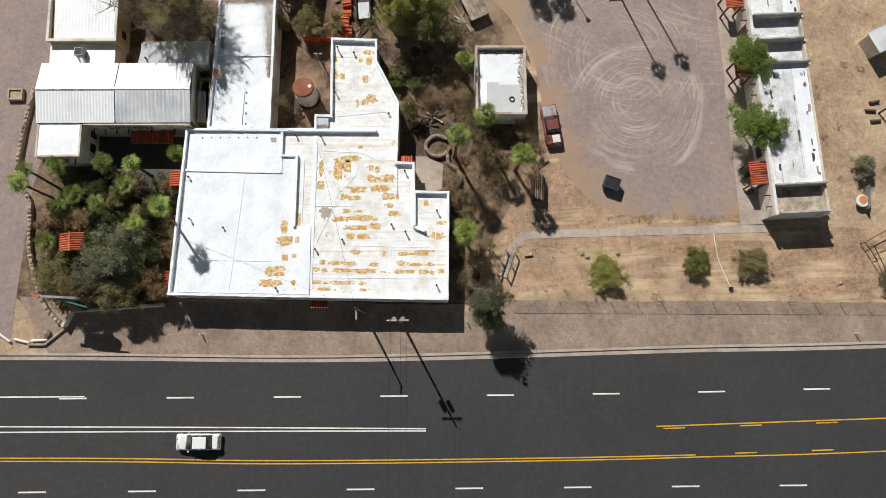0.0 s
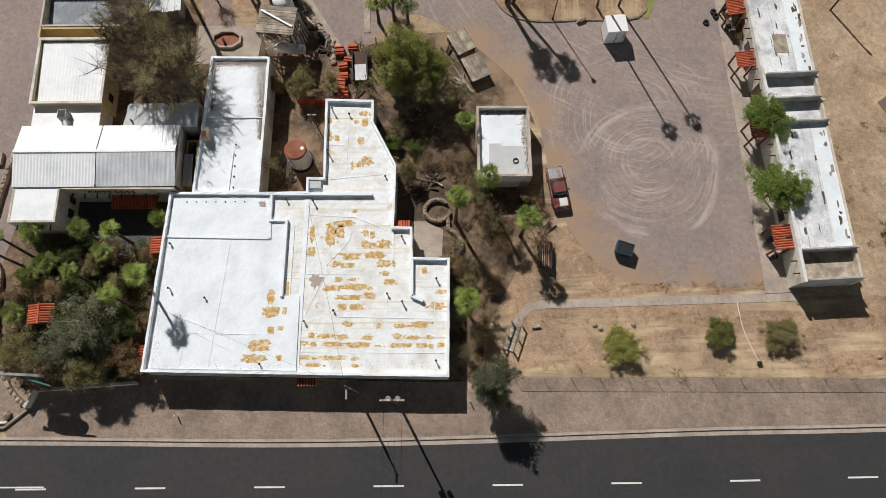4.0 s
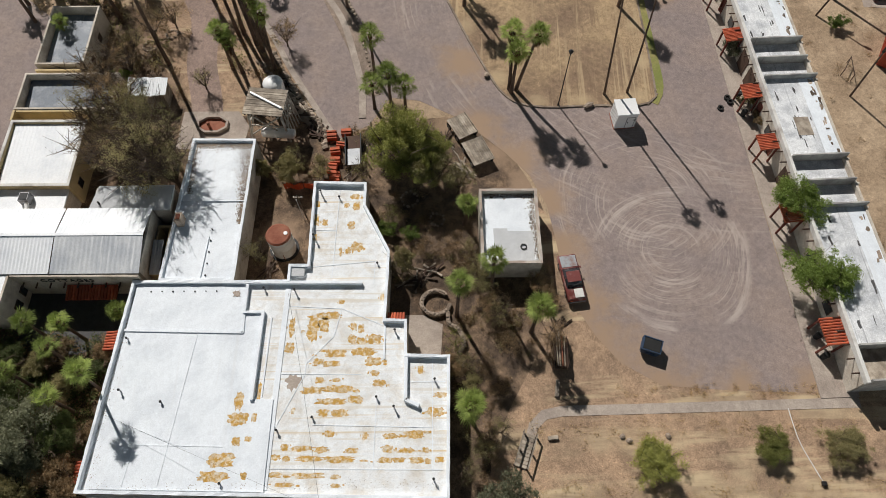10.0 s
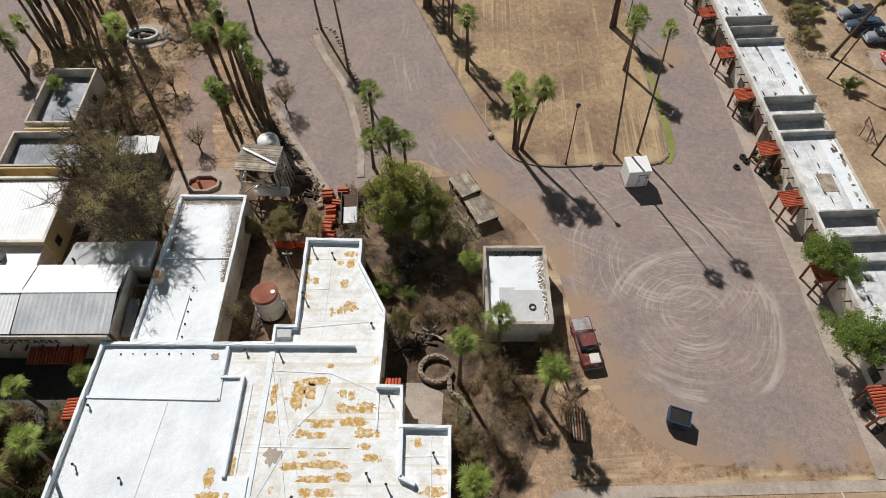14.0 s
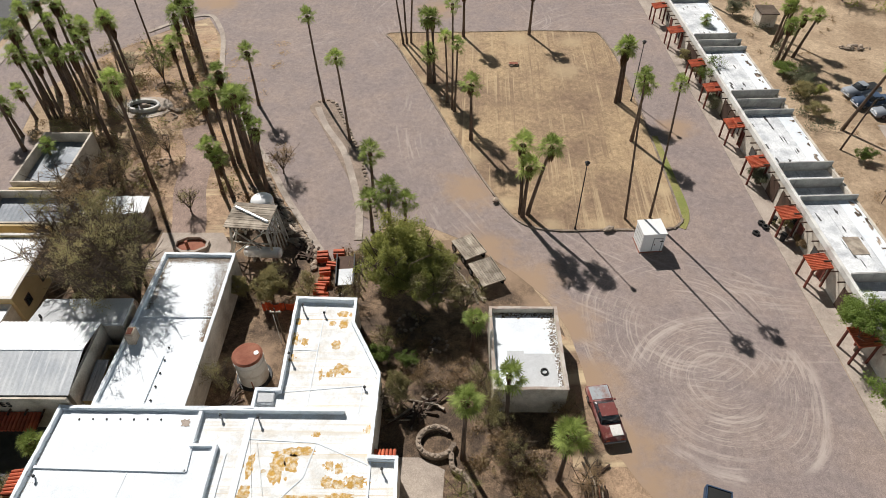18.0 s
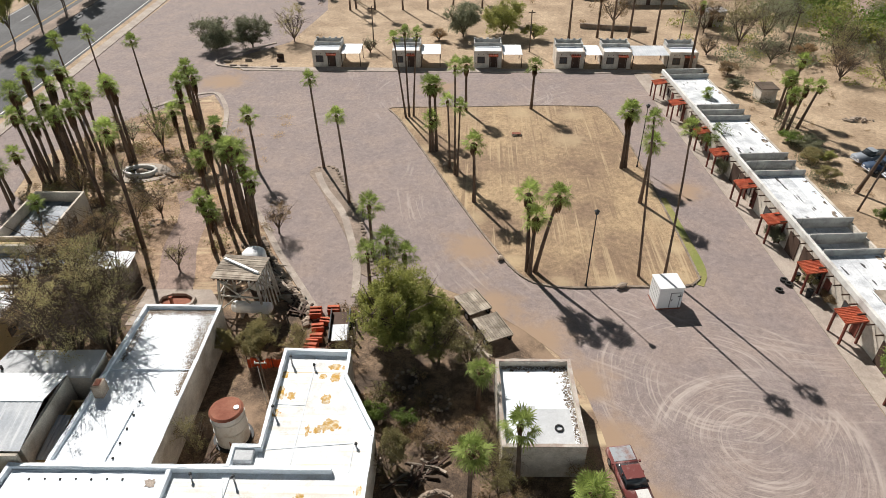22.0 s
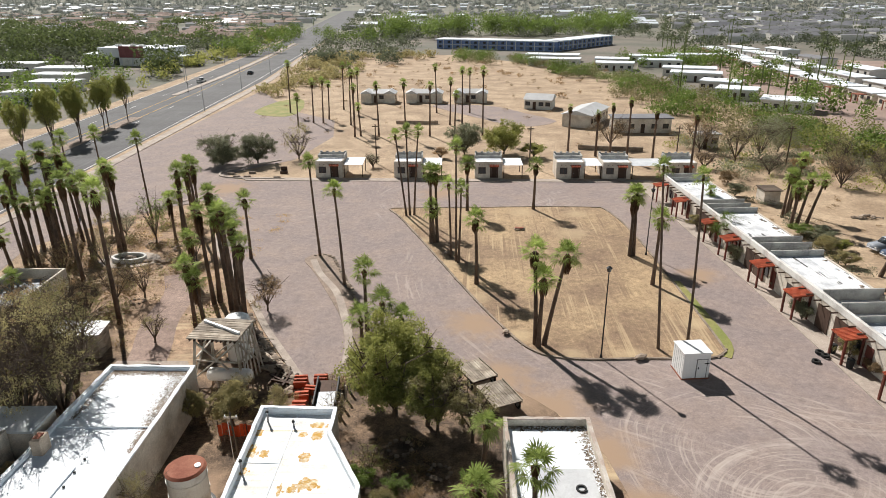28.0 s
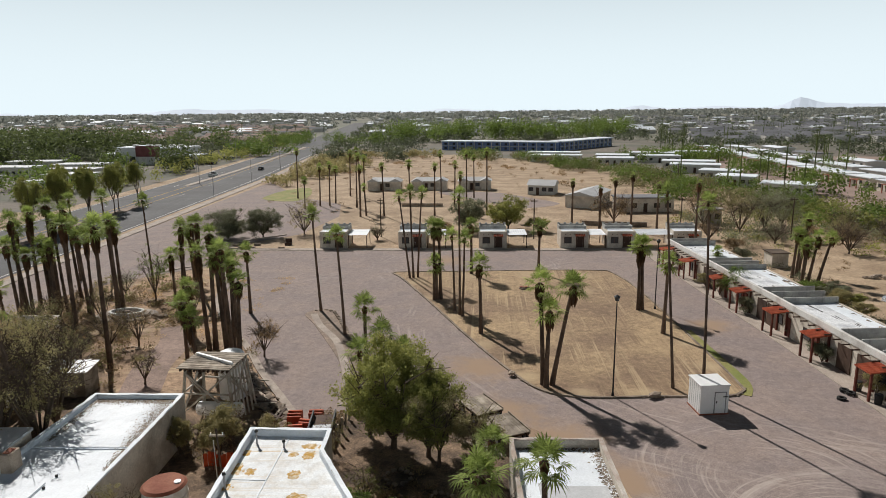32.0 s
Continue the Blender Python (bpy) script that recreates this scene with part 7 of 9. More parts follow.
part("mesh", bm, M_ORANGE, of)
for k in range(5):
    part("stake", beam(bmesh.new(), (-2.2 + 1.05 * k, 0, 0), (-2.2 + 1.05 * k, 0, 1.3), 0.06), M_DARKWOOD, of)
# heaps of old boards and branches
def scrap_pile(x, y, n, L, spread, rz, label):
    e = thing("scrap_pile", x, y, 0, label, "scrap timber", "scrap piles", rz)
    for k in range(n):
        a, q = ornd.gauss(0, 0.5), Vector((ornd.gauss(0, spread), ornd.gauss(0, spread * 0.4), 0.06 + 0.05 * (k % 4)))
        d = Vector((math.cos(a), math.sin(a), ornd.uniform(-0.02, 0.12))) * L * ornd.uniform(0.35, 0.6)
        part("board", beam(bmesh.new(), q - d, q + d, ornd.uniform(0.06, 0.2)), ornd.choice((M_GREYWOOD, M_DARKWOOD, M_BARK)), e)


for x, y, n, L, sp, rz, lb in ((-17.4, 43.6, 22, 2.4, 1.3, 125, "heap of grey boards and branches by the kerb"), (-15.0, 40.2, 18, 2.0, 1.0, 118, "heap of grey boards and branches by the kerb"), (-19.0, 46.4, 12, 2.2, 0.9, 120, "heap of grey boards and branches by the kerb"), (-3.0, 21.2, 14, 2.4, 0.9, 25, "dark fallen boards in the shaded garden"),
                               (-2.0, 22.4, 8, 2.0, 0.6, 10, "dark fallen boards in the shaded garden"), (10.9, 15.8, 12, 2.2, 0.7, 95, "old dark beams beside a farm wagon"), (-10.6, 34.0, 10, 1.8, 0.6, 80, "loose boards beside the tile stacks"), (0.4, 37.6, 10, 2.6, 0.5, 118, "dark rails beside a plank wagon"), (2.2, 34.4, 10, 2.6, 0.5, 118, "dark rails beside a plank wagon"), (-18.2, 22.4, 9, 1.8, 0.5, 70, "loose boards beside the steel tank")):
    scrap_pile(x, y, n, L, sp, rz, lb)
# stacks of red roof tiles
for x, y, n in ((-12.9, 38.8, 4), (-11.3, 39.4, 3), (-12.4, 36.9, 3), (-12.3, 35.6, 3), (-12.6, 34.4, 4), (-12.2, 33.3, 4), (-12.8, 32.6, 3), (-11.7, 37.8, 2)):
    e = thing("tile_stack", x, y, 0, "stack of red clay roof tiles on the ground", "tile stack", "tile stacks", rz=ornd.uniform(-15, 15))
    for k in range(n):
        part("roof_tile", boxes([(-0.55, -0.5 + 0.27 * k, 0, 0.55, -0.27 + 0.27 * k, 0.6 + 0.12 * (k % 2))], 0.03), M_RED, e)
tr = thing("trailer_frame", -10.3, 36.6, 0, "dark steel trailer frame beside the tile stacks", "trailer", rz=94)
part("bed", boxes([(-2.0, -0.8, 0.55, 2.0, 0.8, 0.65)]), M_DARKWOOD, tr)
for s in (-1, 1):
    part("rail", boxes([(-2.0, s * 0.85 - 0.05, 0.6, 2.0, s * 0.85 + 0.05, 1.1)]), M_BLACK, tr)
    wheel(tr, 0.3, s * 0.95, 0.36)
part("panel", boxes([(-1.9, -0.7, 0.66, 0.2, 0.7, 0.72)]), M_CORRUG, tr)
for k in range(6):
    e = thing("fence_post", -9.0 + 0.1 * k, 34.6 + 1.1 * k, 0, "old wooden post beside the track", "post", "old posts")
    part("post", beam(bmesh.new(), (0, 0, -0.1), (0.05, 0, 1.3), 0.14), M_GREYWOOD, e)

# ---- stone edging, planters, fountain ----
STONES = []
for s in (31, 32, 33, 34):
    rnd = random.Random(s)
    bm = bmesh.new()
    bmesh.ops.create_icosphere(bm, subdivisions=1, radius=0.5)
    for v in bm.verts:
        v.co *= rnd.uniform(0.75, 1.15)
        v.co.z *= 0.6
    me = bpy.data.meshes.new("stone")
    bm.to_mesh(me)
    bm.free()
    me.materials.append(M_STONE)
    STONES.append(me)
srnd = random.Random(77)


def stone_line(parent, pts, size, every, name="stone", z=0.05, limit=400):
    """Single stones laid along a line."""
    d, last, n = 0.0, None, 0
    for p in pts:
        p = Vector(p)
        if last is not None:
            d += (p - last).length
        if (last is None or d >= every) and n < limit:
            o = new(name, srnd.choice(STONES))
            o.parent = parent
            f = size * srnd.uniform(0.7, 1.25)
            o.matrix_basis = pose(p.x + srnd.uniform(-0.08, 0.08), p.y + srnd.uniform(-0.08, 0.08), z + f * 0.15, 0, 0, srnd.uniform(0, 360)) @ Matrix.Diagonal((f * 1.25, f, f, 1))
            d, n = 0.0, n + 1
        last = p


edge = thing("lawn_edging", 0, 0, 0, "low edging of loose field stones round the lawn", "stone edging")
stone_line(edge, smooth_line([LAWN[k] for k in range(0, len(LAWN), 2)], 0.15, True), 0.3, 0.5, z=0.02, limit=300)
for x, y in ((16.8, 43.0), (5.0, 47.6), (-1.0, 68.0)):
    b = thing("boulder", x, y, 0, "single brown boulder on the lawn edge", "boulder", "boulders")
    o = new("rock", STONES[0])
    o.parent = b
    o.matrix_basis = pose(0, 0, 0.3, 0, 0, 20) @ Matrix.Diagonal((1.5 if x > 10 else 0.8, 0.8, 0.9, 1))
iedge = thing("island_edging", 0, 0, 0, "rough stones along the earth island", "stone edging")
stone_line(iedge, smooth_line([(-17.3, 67.6), (-15.2, 67.4), (-13.2, 62.5), (-10.8, 56), (-9.3, 50.0), (-8.0, 45.2)], 0.15), 0.5, 0.6)
cedge = thing("court_edging", 0, 0, 0, "rough stones and rubble along the court kerb", "stone edging")
stone_line(cedge, smooth_line([(-20.8, 51.2), (-18.9, 47.6), (-16.4, 43.4), (-14.0, 40.0), (-13.6, 37.5)], 0.12), 0.6, 0.4)
stone_line(cedge, smooth_line([(-22.6, 50), (-18.2, 44.6), (-15.6, 40.6)], 0.12), 0.7, 0.6)
gs = thing("serpentine_wall", -1.1, 18.6, 0, "low curving dry stone planter wall", "stone wall")
ring = [(1.4 * math.cos(a * 0.3 + 0.8), 1.25 * math.sin(a * 0.3 + 0.8)) for a in range(19)]
part("footing", ribbon(ring, 0.4, 0, 0.45), M_STONE, gs)
part("pit_floor", slab([(0.95 * x, 0.95 * y) for x, y in ring], 0.0, 0.05), M_SOIL, gs)
tail = smooth_line([(1.2, -1.0), (1.3, -2.2), (2.2, -2.8), (2.7, -4.2), (2.2, -5.2)], 0.3)
part("footing", ribbon(tail, 0.4, 0, 0.45), M_STONE, gs)
stone_line(gs, [p for a, b in zip(ring, ring[1:]) for p in (a, ((a[0] + b[0]) / 2, (a[1] + b[1]) / 2))], 0.3, 0.2, z=0.44)
stone_line(gs, tail, 0.3, 0.26, z=0.44)
structure("patio", slab([(-5.6, 12.6), (-3.4, 12.5), (-0.6, 13.4), (-0.4, 16.4), (-2.4, 17.4), (-5.4, 17.4)], -0.02, 0.05), M_CONCRETE, "dusty pale patio behind the building")
fo = thing("court_fountain", -39.8, 66.2, 0, "empty oval fountain with a white rim", "fountain")
oval = [(2.1 * math.cos(a * 0.2618), 1.35 * math.sin(a * 0.2618)) for a in range(24)]
part("apron", slab([(1.75 * x, 1.9 * y) for x, y in oval], 0, 0.1), M_CONCRETE, fo)
part("rim", ring_wall(oval, 0.3, 0.1, 0.6), M_PARAPET, fo)
part("basin_floor", slab([(0.86 * x, 0.8 * y) for x, y in oval], 0.1, 0.14), M_BLACK, fo)
part("rock_pile", boxes([(-0.5, -0.3, 0.12, 0.4, 0.3, 0.6), (0.2, -0.1, 0.12, 0.8, 0.4, 0.4)], 0.1), M_STONE, fo)
stone_line(fo, smooth_line([(2.2, -0.6), (3.6, -0.4), (4.8, -1.0), (5.4, -0.3)], 0.15), 0.6, 0.4, z=0.1)
for x, y, r in ((-36.0, 64.0, 0.9), (-34.9, 70.2, 0.9), (-38.6, 71.3, 1.2), (-33.8, 54.6, 0.7), (-36.2, 52.6, 0.8), (-39.0, 49.0, 0.9), (-37.4, 47.0, 1.0), (-31.6, 64.0, 0.8), (-1.0, 28.1, 0.75), (-3.9, 30.6, 0.9), (-6.2, 22.4, 0.9)):
    e = thing("tree_ring", x, y, 0, "ring of stones round a plant", "stone ring", "tree rings")
    stone_line(e, [(r * math.cos(a * 0.1), r * math.sin(a * 0.1)) for a in range(63)], 0.34, 0.36)
fp = thing("fire_pit", -26.8, 40.6, 0, "octagonal brick pit with a small post", "fire pit")
octa = [(1.9 * math.cos(a * 0.785 + 0.39), 1.3 * math.sin(a * 0.785 + 0.39)) for a in range(8)]
part("rim", ring_wall(octa, 0.25, 0, 0.4), M_CONCRETE, fp)
part("floor", slab(inset(octa, 0.2), 0, 0.06), M_RUST, fp)
part("post", cyl(bmesh.new(), -0.3, -0.3, 0, 1.0, 0.16, n=12), M_RUST, fp)
structure("court_slab", slab([(-30.6, 37.4), (-23.0, 37.2), (-22.6, 40.5), (-24.0, 42.6), (-30.4, 42.6)], -0.02, 0.04), M_CONCRETE, "cracked concrete slab behind the wing")
lf = thing("fire_ring", 8.9, 77.1, 0.09, "small dark ring of stones and blocks on the lawn", "fire ring")
stone_line(lf, [(0.5 * math.cos(a * 0.2), 0.4 * math.sin(a * 0.2)) for a in range(32)], 0.4, 0.3)
part("grate", boxes([(-0.6, -0.3, 0.25, 0.6, 0.3, 0.31)], 0.01), M_RUST, lf)

# ---- lamps ----
for x, y, h in ((13.3, 43.2, 8.8), (23.7, 67.8, 8.5)):
    e = thing("street_lamp", x, y, 0.05, "thin dark steel lamp post with a lantern head", "street lamp", "lamp posts")
    part("pole", beam(bmesh.new(), (0, 0, 0), (0, 0, h - 0.4), 0.14, 0.09, 10), M_BLACK, e)
    part("base", cyl(bmesh.new(), 0, 0, 0, 0.35, 0.14, 0.1, 12), M_BLACK, e)
    lan = part("lantern", cyl(bmesh.new(), 0, 0, h - 0.42, h - 0.1, 0.16, 0.24, 8), M_GLASS, e)
    part("cap", cyl(bmesh.new(), 0, 0, h - 0.1, h + 0.08, 0.28, 0.05, 8), M_BLACK, lan)

# ---- chain-link fence along the pavement ----
fe = thing("chain_link_fence", 0, 0, 0, "low chain-link fence on thin steel posts", "fence")
FENCE = [(7.1 + 3.0 * k, 0.1 - 0.0115 * 3.0 * k, 0.0) for k in range(25)]
for x, y, z in FENCE:
    part("post", beam(bmesh.new(), (x, y, 0), (x, y, 1.5), 0.06, 0.06, 6), M_STEEL, fe)
for a, c in zip(FENCE, FENCE[1:]):
    part("rail", beam(bmesh.new(), (a[0], a[1], 1.48), (c[0], c[1], 1.48), 0.045, 0.045, 5), M_STEEL, fe)
    bm = bmesh.new()
    for k in range(10):
        x = a[0] + (c[0] - a[0]) * k / 10
        y = a[1] + (c[1] - a[1]) * k / 10
        d = (c[0] - a[0]) / 10 * 2.2
        beam(bm, (x, y, 0.05), (min(x + d, c[0]), y, 1.45), 0.008, 0.008, 3)
        beam(bm, (min(x + d, c[0]), y, 0.05), (x, y, 1.45), 0.008, 0.008, 3)
    part("wire_mesh", bm, M_STEEL, fe)

# ---- small things on the verge ----
ft = thing("footbridge", 7.0, 4.4, 0, "small wooden footbridge with handrails", "footbridge", rz=70)
for k in range(9):
    part("plank", boxes([(-1.5 + 0.34 * k, -0.5, 0.12, -1.2 + 0.34 * k, 0.5, 0.18)]), M_GREYWOOD, ft)
for s in (-1, 1):
    part("handrail", boxes([(-1.6, s * 0.6 - 0.06, 0.85, 1.6, s * 0.6 + 0.06, 0.95)]), M_GREYWOOD, ft)
    for x in (-1.5, 0, 1.5):
        part("post", boxes([(x - 0.06, s * 0.6 - 0.06, 0, x + 0.06, s * 0.6 + 0.06, 0.86)]), M_DARKWOOD, ft)
for x, y, rz, L in ((9.6, 5.5, 5, 0.9), (10.4, 10.0, 80, 1.6)):
    e = thing("log_bench", x, y, 0, "short timber block lying on the ground", "timber", rz=rz)
    part("block", boxes([(-L / 2, -0.18, 0, L / 2, 0.18, 0.3)], 0.03), M_GREYWOOD, e)
for x, y, rz, L in ((-51.2, -3.8, -35, 1.8), (-49.1, -4.25, -14, 1.8), (-47.1, -4.2, 2, 1.8), (-47.4, -4.7, 0, 2.0), (-45.4, -3.8, 40, 2.8)):
    e = thing("timber_log", x, y, 0.05, "pale timber log lying by the kerb", "log", "kerb logs", rz)
    part("log", beam(bmesh.new(), (-L / 2, 0, 0.15), (L / 2, 0, 0.15), 0.3, 0.28, 9), M_PARAPET if L < 1.9 else M_GREYWOOD, e)
bo = thing("boulder", -46.3, -3.4, 0.05, "pale rounded boulder beside the logs", "boulder", "boulders")
o = new("rock", STONES[2])
o.parent = bo
o.matrix_basis = pose(0, 0, 0.25) @ Matrix.Scale(1.0, 4)
hs = thing("garden_hose", 0, 0, 0, "pale hose lying across the verge", "hose")
part("hose", ribbon(smooth_line([(31.9, 8.0), (32.0, 6.5), (32.3, 4.6), (33.4, 1.6)], 0.5), 0.08, 0.0, 0.06), M_PAINT_W, hs)
part("reel", boxes([(33.2, 1.2, 0, 33.6, 1.6, 0.35)], 0.05), M_BLACK, hs)
for x, y in ((16.0, 5.6), (16.6, 5.2), (20.2, 5.6), (46.5, 2.0)):
    e = thing("rock", x, y, 0, "loose rock on dry ground", "rock", "loose rocks")
    o = new("rock", srnd.choice(STONES))
    o.parent = e
    o.matrix_basis = pose(0, 0, 0.1) @ Matrix.Scale(0.6, 4)
for x, y in ((-28.5, -3.6), (47.6, -4.0), (2.2, -2.3)):
    e = thing("bollard", x, y, 0.05, "short pale marker post by the road", "post", "marker posts")
    part("post", beam(bmesh.new(), (0, 0, 0), (0, 0, 0.9), 0.14, 0.12, 8), M_PARAPET, e)

# ---- roadside sign and garden wall ----
sg = thing("roadside_sign", -42.4, 0.4, 0, "worn painted roadside sign board on two steel posts", "sign", rz=-3)
M_TEAL = mat("teal_paint", (0.05, 0.2, 0.19), 0.6, 0.3, 3, 0.05)
M_SIGN = mat("faded_sign_paint", (0.2, 0.2, 0.23), 0.7, 0.35, 4, 0.1, col2=(0.36, 0.33, 0.31), patch=0.55)
for x in (-1.2, 1.3):
    part("post", beam(bmesh.new(), (x, 0, 0), (x, 0, 4.4), 0.16, 0.16, 8), M_STEEL, sg)
bm = bmesh.new()
pts = [(2.1 * math.cos(a * 0.2244), 4.9 + 0.95 * math.sin(a * 0.2244)) for a in range(28)]
lo = [bm.verts.new((x, -0.12, z)) for x, z in pts]
hi = [bm.verts.new((x, 0.12, z)) for x, z in pts]
bm.faces.new(lo)
bm.faces.new(hi[::-1])
for i in range(28):
    bm.faces.new((lo[i], lo[(i + 1) % 28], hi[(i + 1) % 28], hi[i]))
bmesh.ops.recalc_face_normals(bm, faces=bm.faces)
part("board", bm, M_SIGN, sg)
part("bar", boxes([(-1.5, -0.15, 4.9, 1.5, -0.125, 5.2)]), M_RED, sg)
part("bar", boxes([(-1.1, -0.15, 4.4, 1.1, -0.125, 4.6)]), P_BLUE, sg)
part("arrow", beam(bmesh.new(), (0.2, -0.2, 5.5), (3.0, -0.9, 5.0), 0.16), M_TEAL, sg)
part("tip", beam(bmesh.new(), (-2.7, 0.05, 5.3), (-1.9, 0.02, 5.5), 0.26, 0.18), M_RED, sg)
gw = thing("garden_wall", 0, 0, 0, "low stone and timber wall round the garden", "wall")
GW = smooth_line([(-50.4, 26.0), (-51.2, 20.0), (-51.4, 14.6), (-49.6, 12.0), (-49.0, 6.0), (-46.9, 0.2), (-44.2, -2.6)], 0.5)
part("footing", ribbon(GW, 0.4, 0, 0.55), M_STONE, gw)
stone_line(gw, GW, 0.5, 0.45, z=0.5)
part("wall", ribbon([(-44.2, -2.6), (-43.4, -0.8), (-33.0, -0.1)], 0.3, 0, 1.0), M_STUCCO, gw)
sh = thing("tile_shelter", -43.2, 6.9, 0, "small gabled shelter roofed with red clay tiles", "shelter", rz=4)
for x in (-1.1, 1.1):
    for y in (-0.8, 0.8):
        part("post", boxes([(x - 0.08, y - 0.08, 0, x + 0.08, y + 0.08, 2.0)]), M_DARKWOOD, sh)
    part("rafter", boxes([(x - 0.08, -1.0, 1.98, x + 0.08, 1.0, 2.1)]), M_DARKWOOD, sh)
tile_rows(sh, -1.35, -1.05, 0.02, 1.05, 2.12, 2.6, 8)
tile_rows(sh, -0.02, -1.05, 1.35, 1.05, 2.6, 2.12, 8)
part("ridge", beam(bmesh.new(), (0, -1.1, 2.66), (0, 1.1, 2.66), 0.22, 0.22, 8), M_RED, sh)
pl = thing("planter_box", -52.6, 25.2, 0, "low square concrete planter beside the lane", "planter")
part("rim", ring_wall([(-0.9, -0.7), (0.9, -0.7), (0.9, 0.7), (-0.9, 0.7)], 0.2, 0, 0.5), M_CONCRETE, pl)
part("soil", slab([(-0.72, -0.52), (0.72, -0.52), (0.72, 0.52), (-0.72, 0.52)], 0, 0.35), M_DIRT, pl)

# ---- the yard behind the motel ----
ct = thing("shipping_container", 54.8, 51.0, 0, "red ribbed steel shipping container", "container", rz=60)
M_CONT = mat("container_red", (0.38, 0.05, 0.025), 0.55, 0.2, 1.0, 0.1, col2=(0.3, 0.06, 0.03))
part("body", boxes([(-3.0, -1.2, 0.05, 3.0, 1.2, 2.5)], 0.02), M_CONT, ct)
for k in range(24):
    part("rib", boxes([(-2.95 + 0.25 * k, -1.25, 0.15, -2.85 + 0.25 * k, -1.2, 2.4), (-2.95 + 0.25 * k, 1.2, 0.15, -2.85 + 0.25 * k, 1.25, 2.4)]), M_CONT, ct)
for k in range(3):
    part("bar", boxes([(-2.2 + 0.8 * k, -1.28, 1.3, -1.7 + 0.8 * k, -1.255, 1.9)]), M_WHITE, ct)
part("green_panel", boxes([(-2.85, -1.28, 1.6, -2.45, -1.255, 2.0)]), M_TEAL, ct)
for x, y, h, lx in ((46.9, 57.2, 6.5, 1.6), (48.0, 44.3, 7.0, 0.2), (53.5, 22.6, 6.0, 0.4)):
    e = thing("wooden_pole", x, y, 0, "leaning bare wooden pole", "pole", "yard poles")
    part("pole", beam(bmesh.new(), (0, 0, -0.1), (lx, 0.6, h), 0.26, 0.18, 9), M_BARK, e)
    part("cap", beam(bmesh.new(), (lx, 0.6, h - 0.5), (lx * 1.2, 0.7, h + 0.1), 0.34, 0.3, 8), M_BLACK, e)
for pts in ([(47.6, 47.4), (48.9, 49.4), (48.6, 46.6)], [(50.6, 4.4), (49.4, 6.6), (53.2, 8.6)], [(51.6, 3.0), (50.4, 6.2), (54, 7.6)]):
    e = thing("pipe_frame", 0, 0, 0, "dark pipe rail standing on bare ground", "rail", "pipe rails")
    for a, c in zip(pts, pts[1:]):
        part("rail", beam(bmesh.new(), (*a, 1.0), (*c, 1.0), 0.1, 0.1, 6), M_DARKWOOD, e)
    for p in pts:
        part("post", beam(bmesh.new(), (*p, 0), (*p, 1.05), 0.1, 0.1, 6), M_DARKWOOD, e)
tb = thing("round_table", 49.8, 11.6, 0, "round white garden table with an orange cover", "table")
part("top", cyl(bmesh.new(), 0, 0, 0.7, 0.75, 0.75, n=20), M_PARAPET, tb)
part("cover", cyl(bmesh.new(), 0.1, 0.1, 0.755, 0.77, 0.5, n=14), mat("faded_orange", (0.55, 0.22, 0.1), 0.8), tb)
part("leg", cyl(bmesh.new(), 0, 0, 0, 0.7, 0.08, n=8), M_BLACK, tb)
pn = thing("tarpaulin_frame", 50.8, 12.0, 0, "blue tarpaulin panel leaning on a frame", "panel", rz=85)
part("sheet", boxes([(-1.1, -0.25, 0.1, 1.1, 0.25, 0.5)], 0.05), mat("blue_tarp", (0.08, 0.16, 0.24), 0.6), pn)
part("frame", boxes([(-1.4, 0.3, 0, 1.4, 0.36, 1.2)]), M_STEEL, pn)
for x, y, rz in ((53.0, 24.0, 10), (52.4, 22.9, -5), (52.9, 21.6, 4)):
    e = thing("timber_log", x, y, 0, "short brown log on bare ground", "log", "yard logs", rz)
    part("log", beam(bmesh.new(), (-0.6, 0, 0.18), (0.6, 0, 0.18), 0.36, 0.34, 9), M_BARK, e)
oc = thing("tin_outhouse", 53.6, 31.2, 0, "grey tin outhouse with a sloping roof", "shed", rz=25)
part("body", boxes([(-1.3, -1.2, 0, 1.3, 1.2, 2.2)], 0.02), M_STUCCO, oc)
part("roof", slab([(-1.5, -1.4), (1.5, -1.4), (1.5, 1.4), (-1.5, 1.4)], 2.2, 2.32), M_CORRUG, oc)
part("window", boxes([(-0.4, -1.23, 1.0, 0.4, -1.2, 1.7)]), M_BLACK, oc)
sh2 = thing("white_outhouse", 48.4, 90.0, 0, "small white hut with a dark roof", "hut")
part("body", boxes([(-1.2, -1.4, 0, 1.2, 1.4, 2.1)], 0.02), M_STUCCO, sh2)
part("roof", slab([(-1.4, -1.6), (1.4, -1.6), (1.4, 1.6), (-1.4, 1.6)], 2.1, 2.25), M_BARK, sh2)
rb = thing("rubble_heap", 59.0, 82.0, 0, "heap of pale rubble on bare ground", "rubble")
for k in range(40):
    o = new("rubble_stone", srnd.choice(STONES))
    o.parent = rb
    a = srnd.uniform(0, 6.28)
    d = srnd.random() ** 0.6
    o.matrix_basis = pose(2.4 * d * math.cos(a), 1.0 * d * math.sin(a), 0.5 * (1 - d), 20, 10, srnd.uniform(0, 360)) @ Matrix.Scale(srnd.uniform(0.3, 0.7), 4)
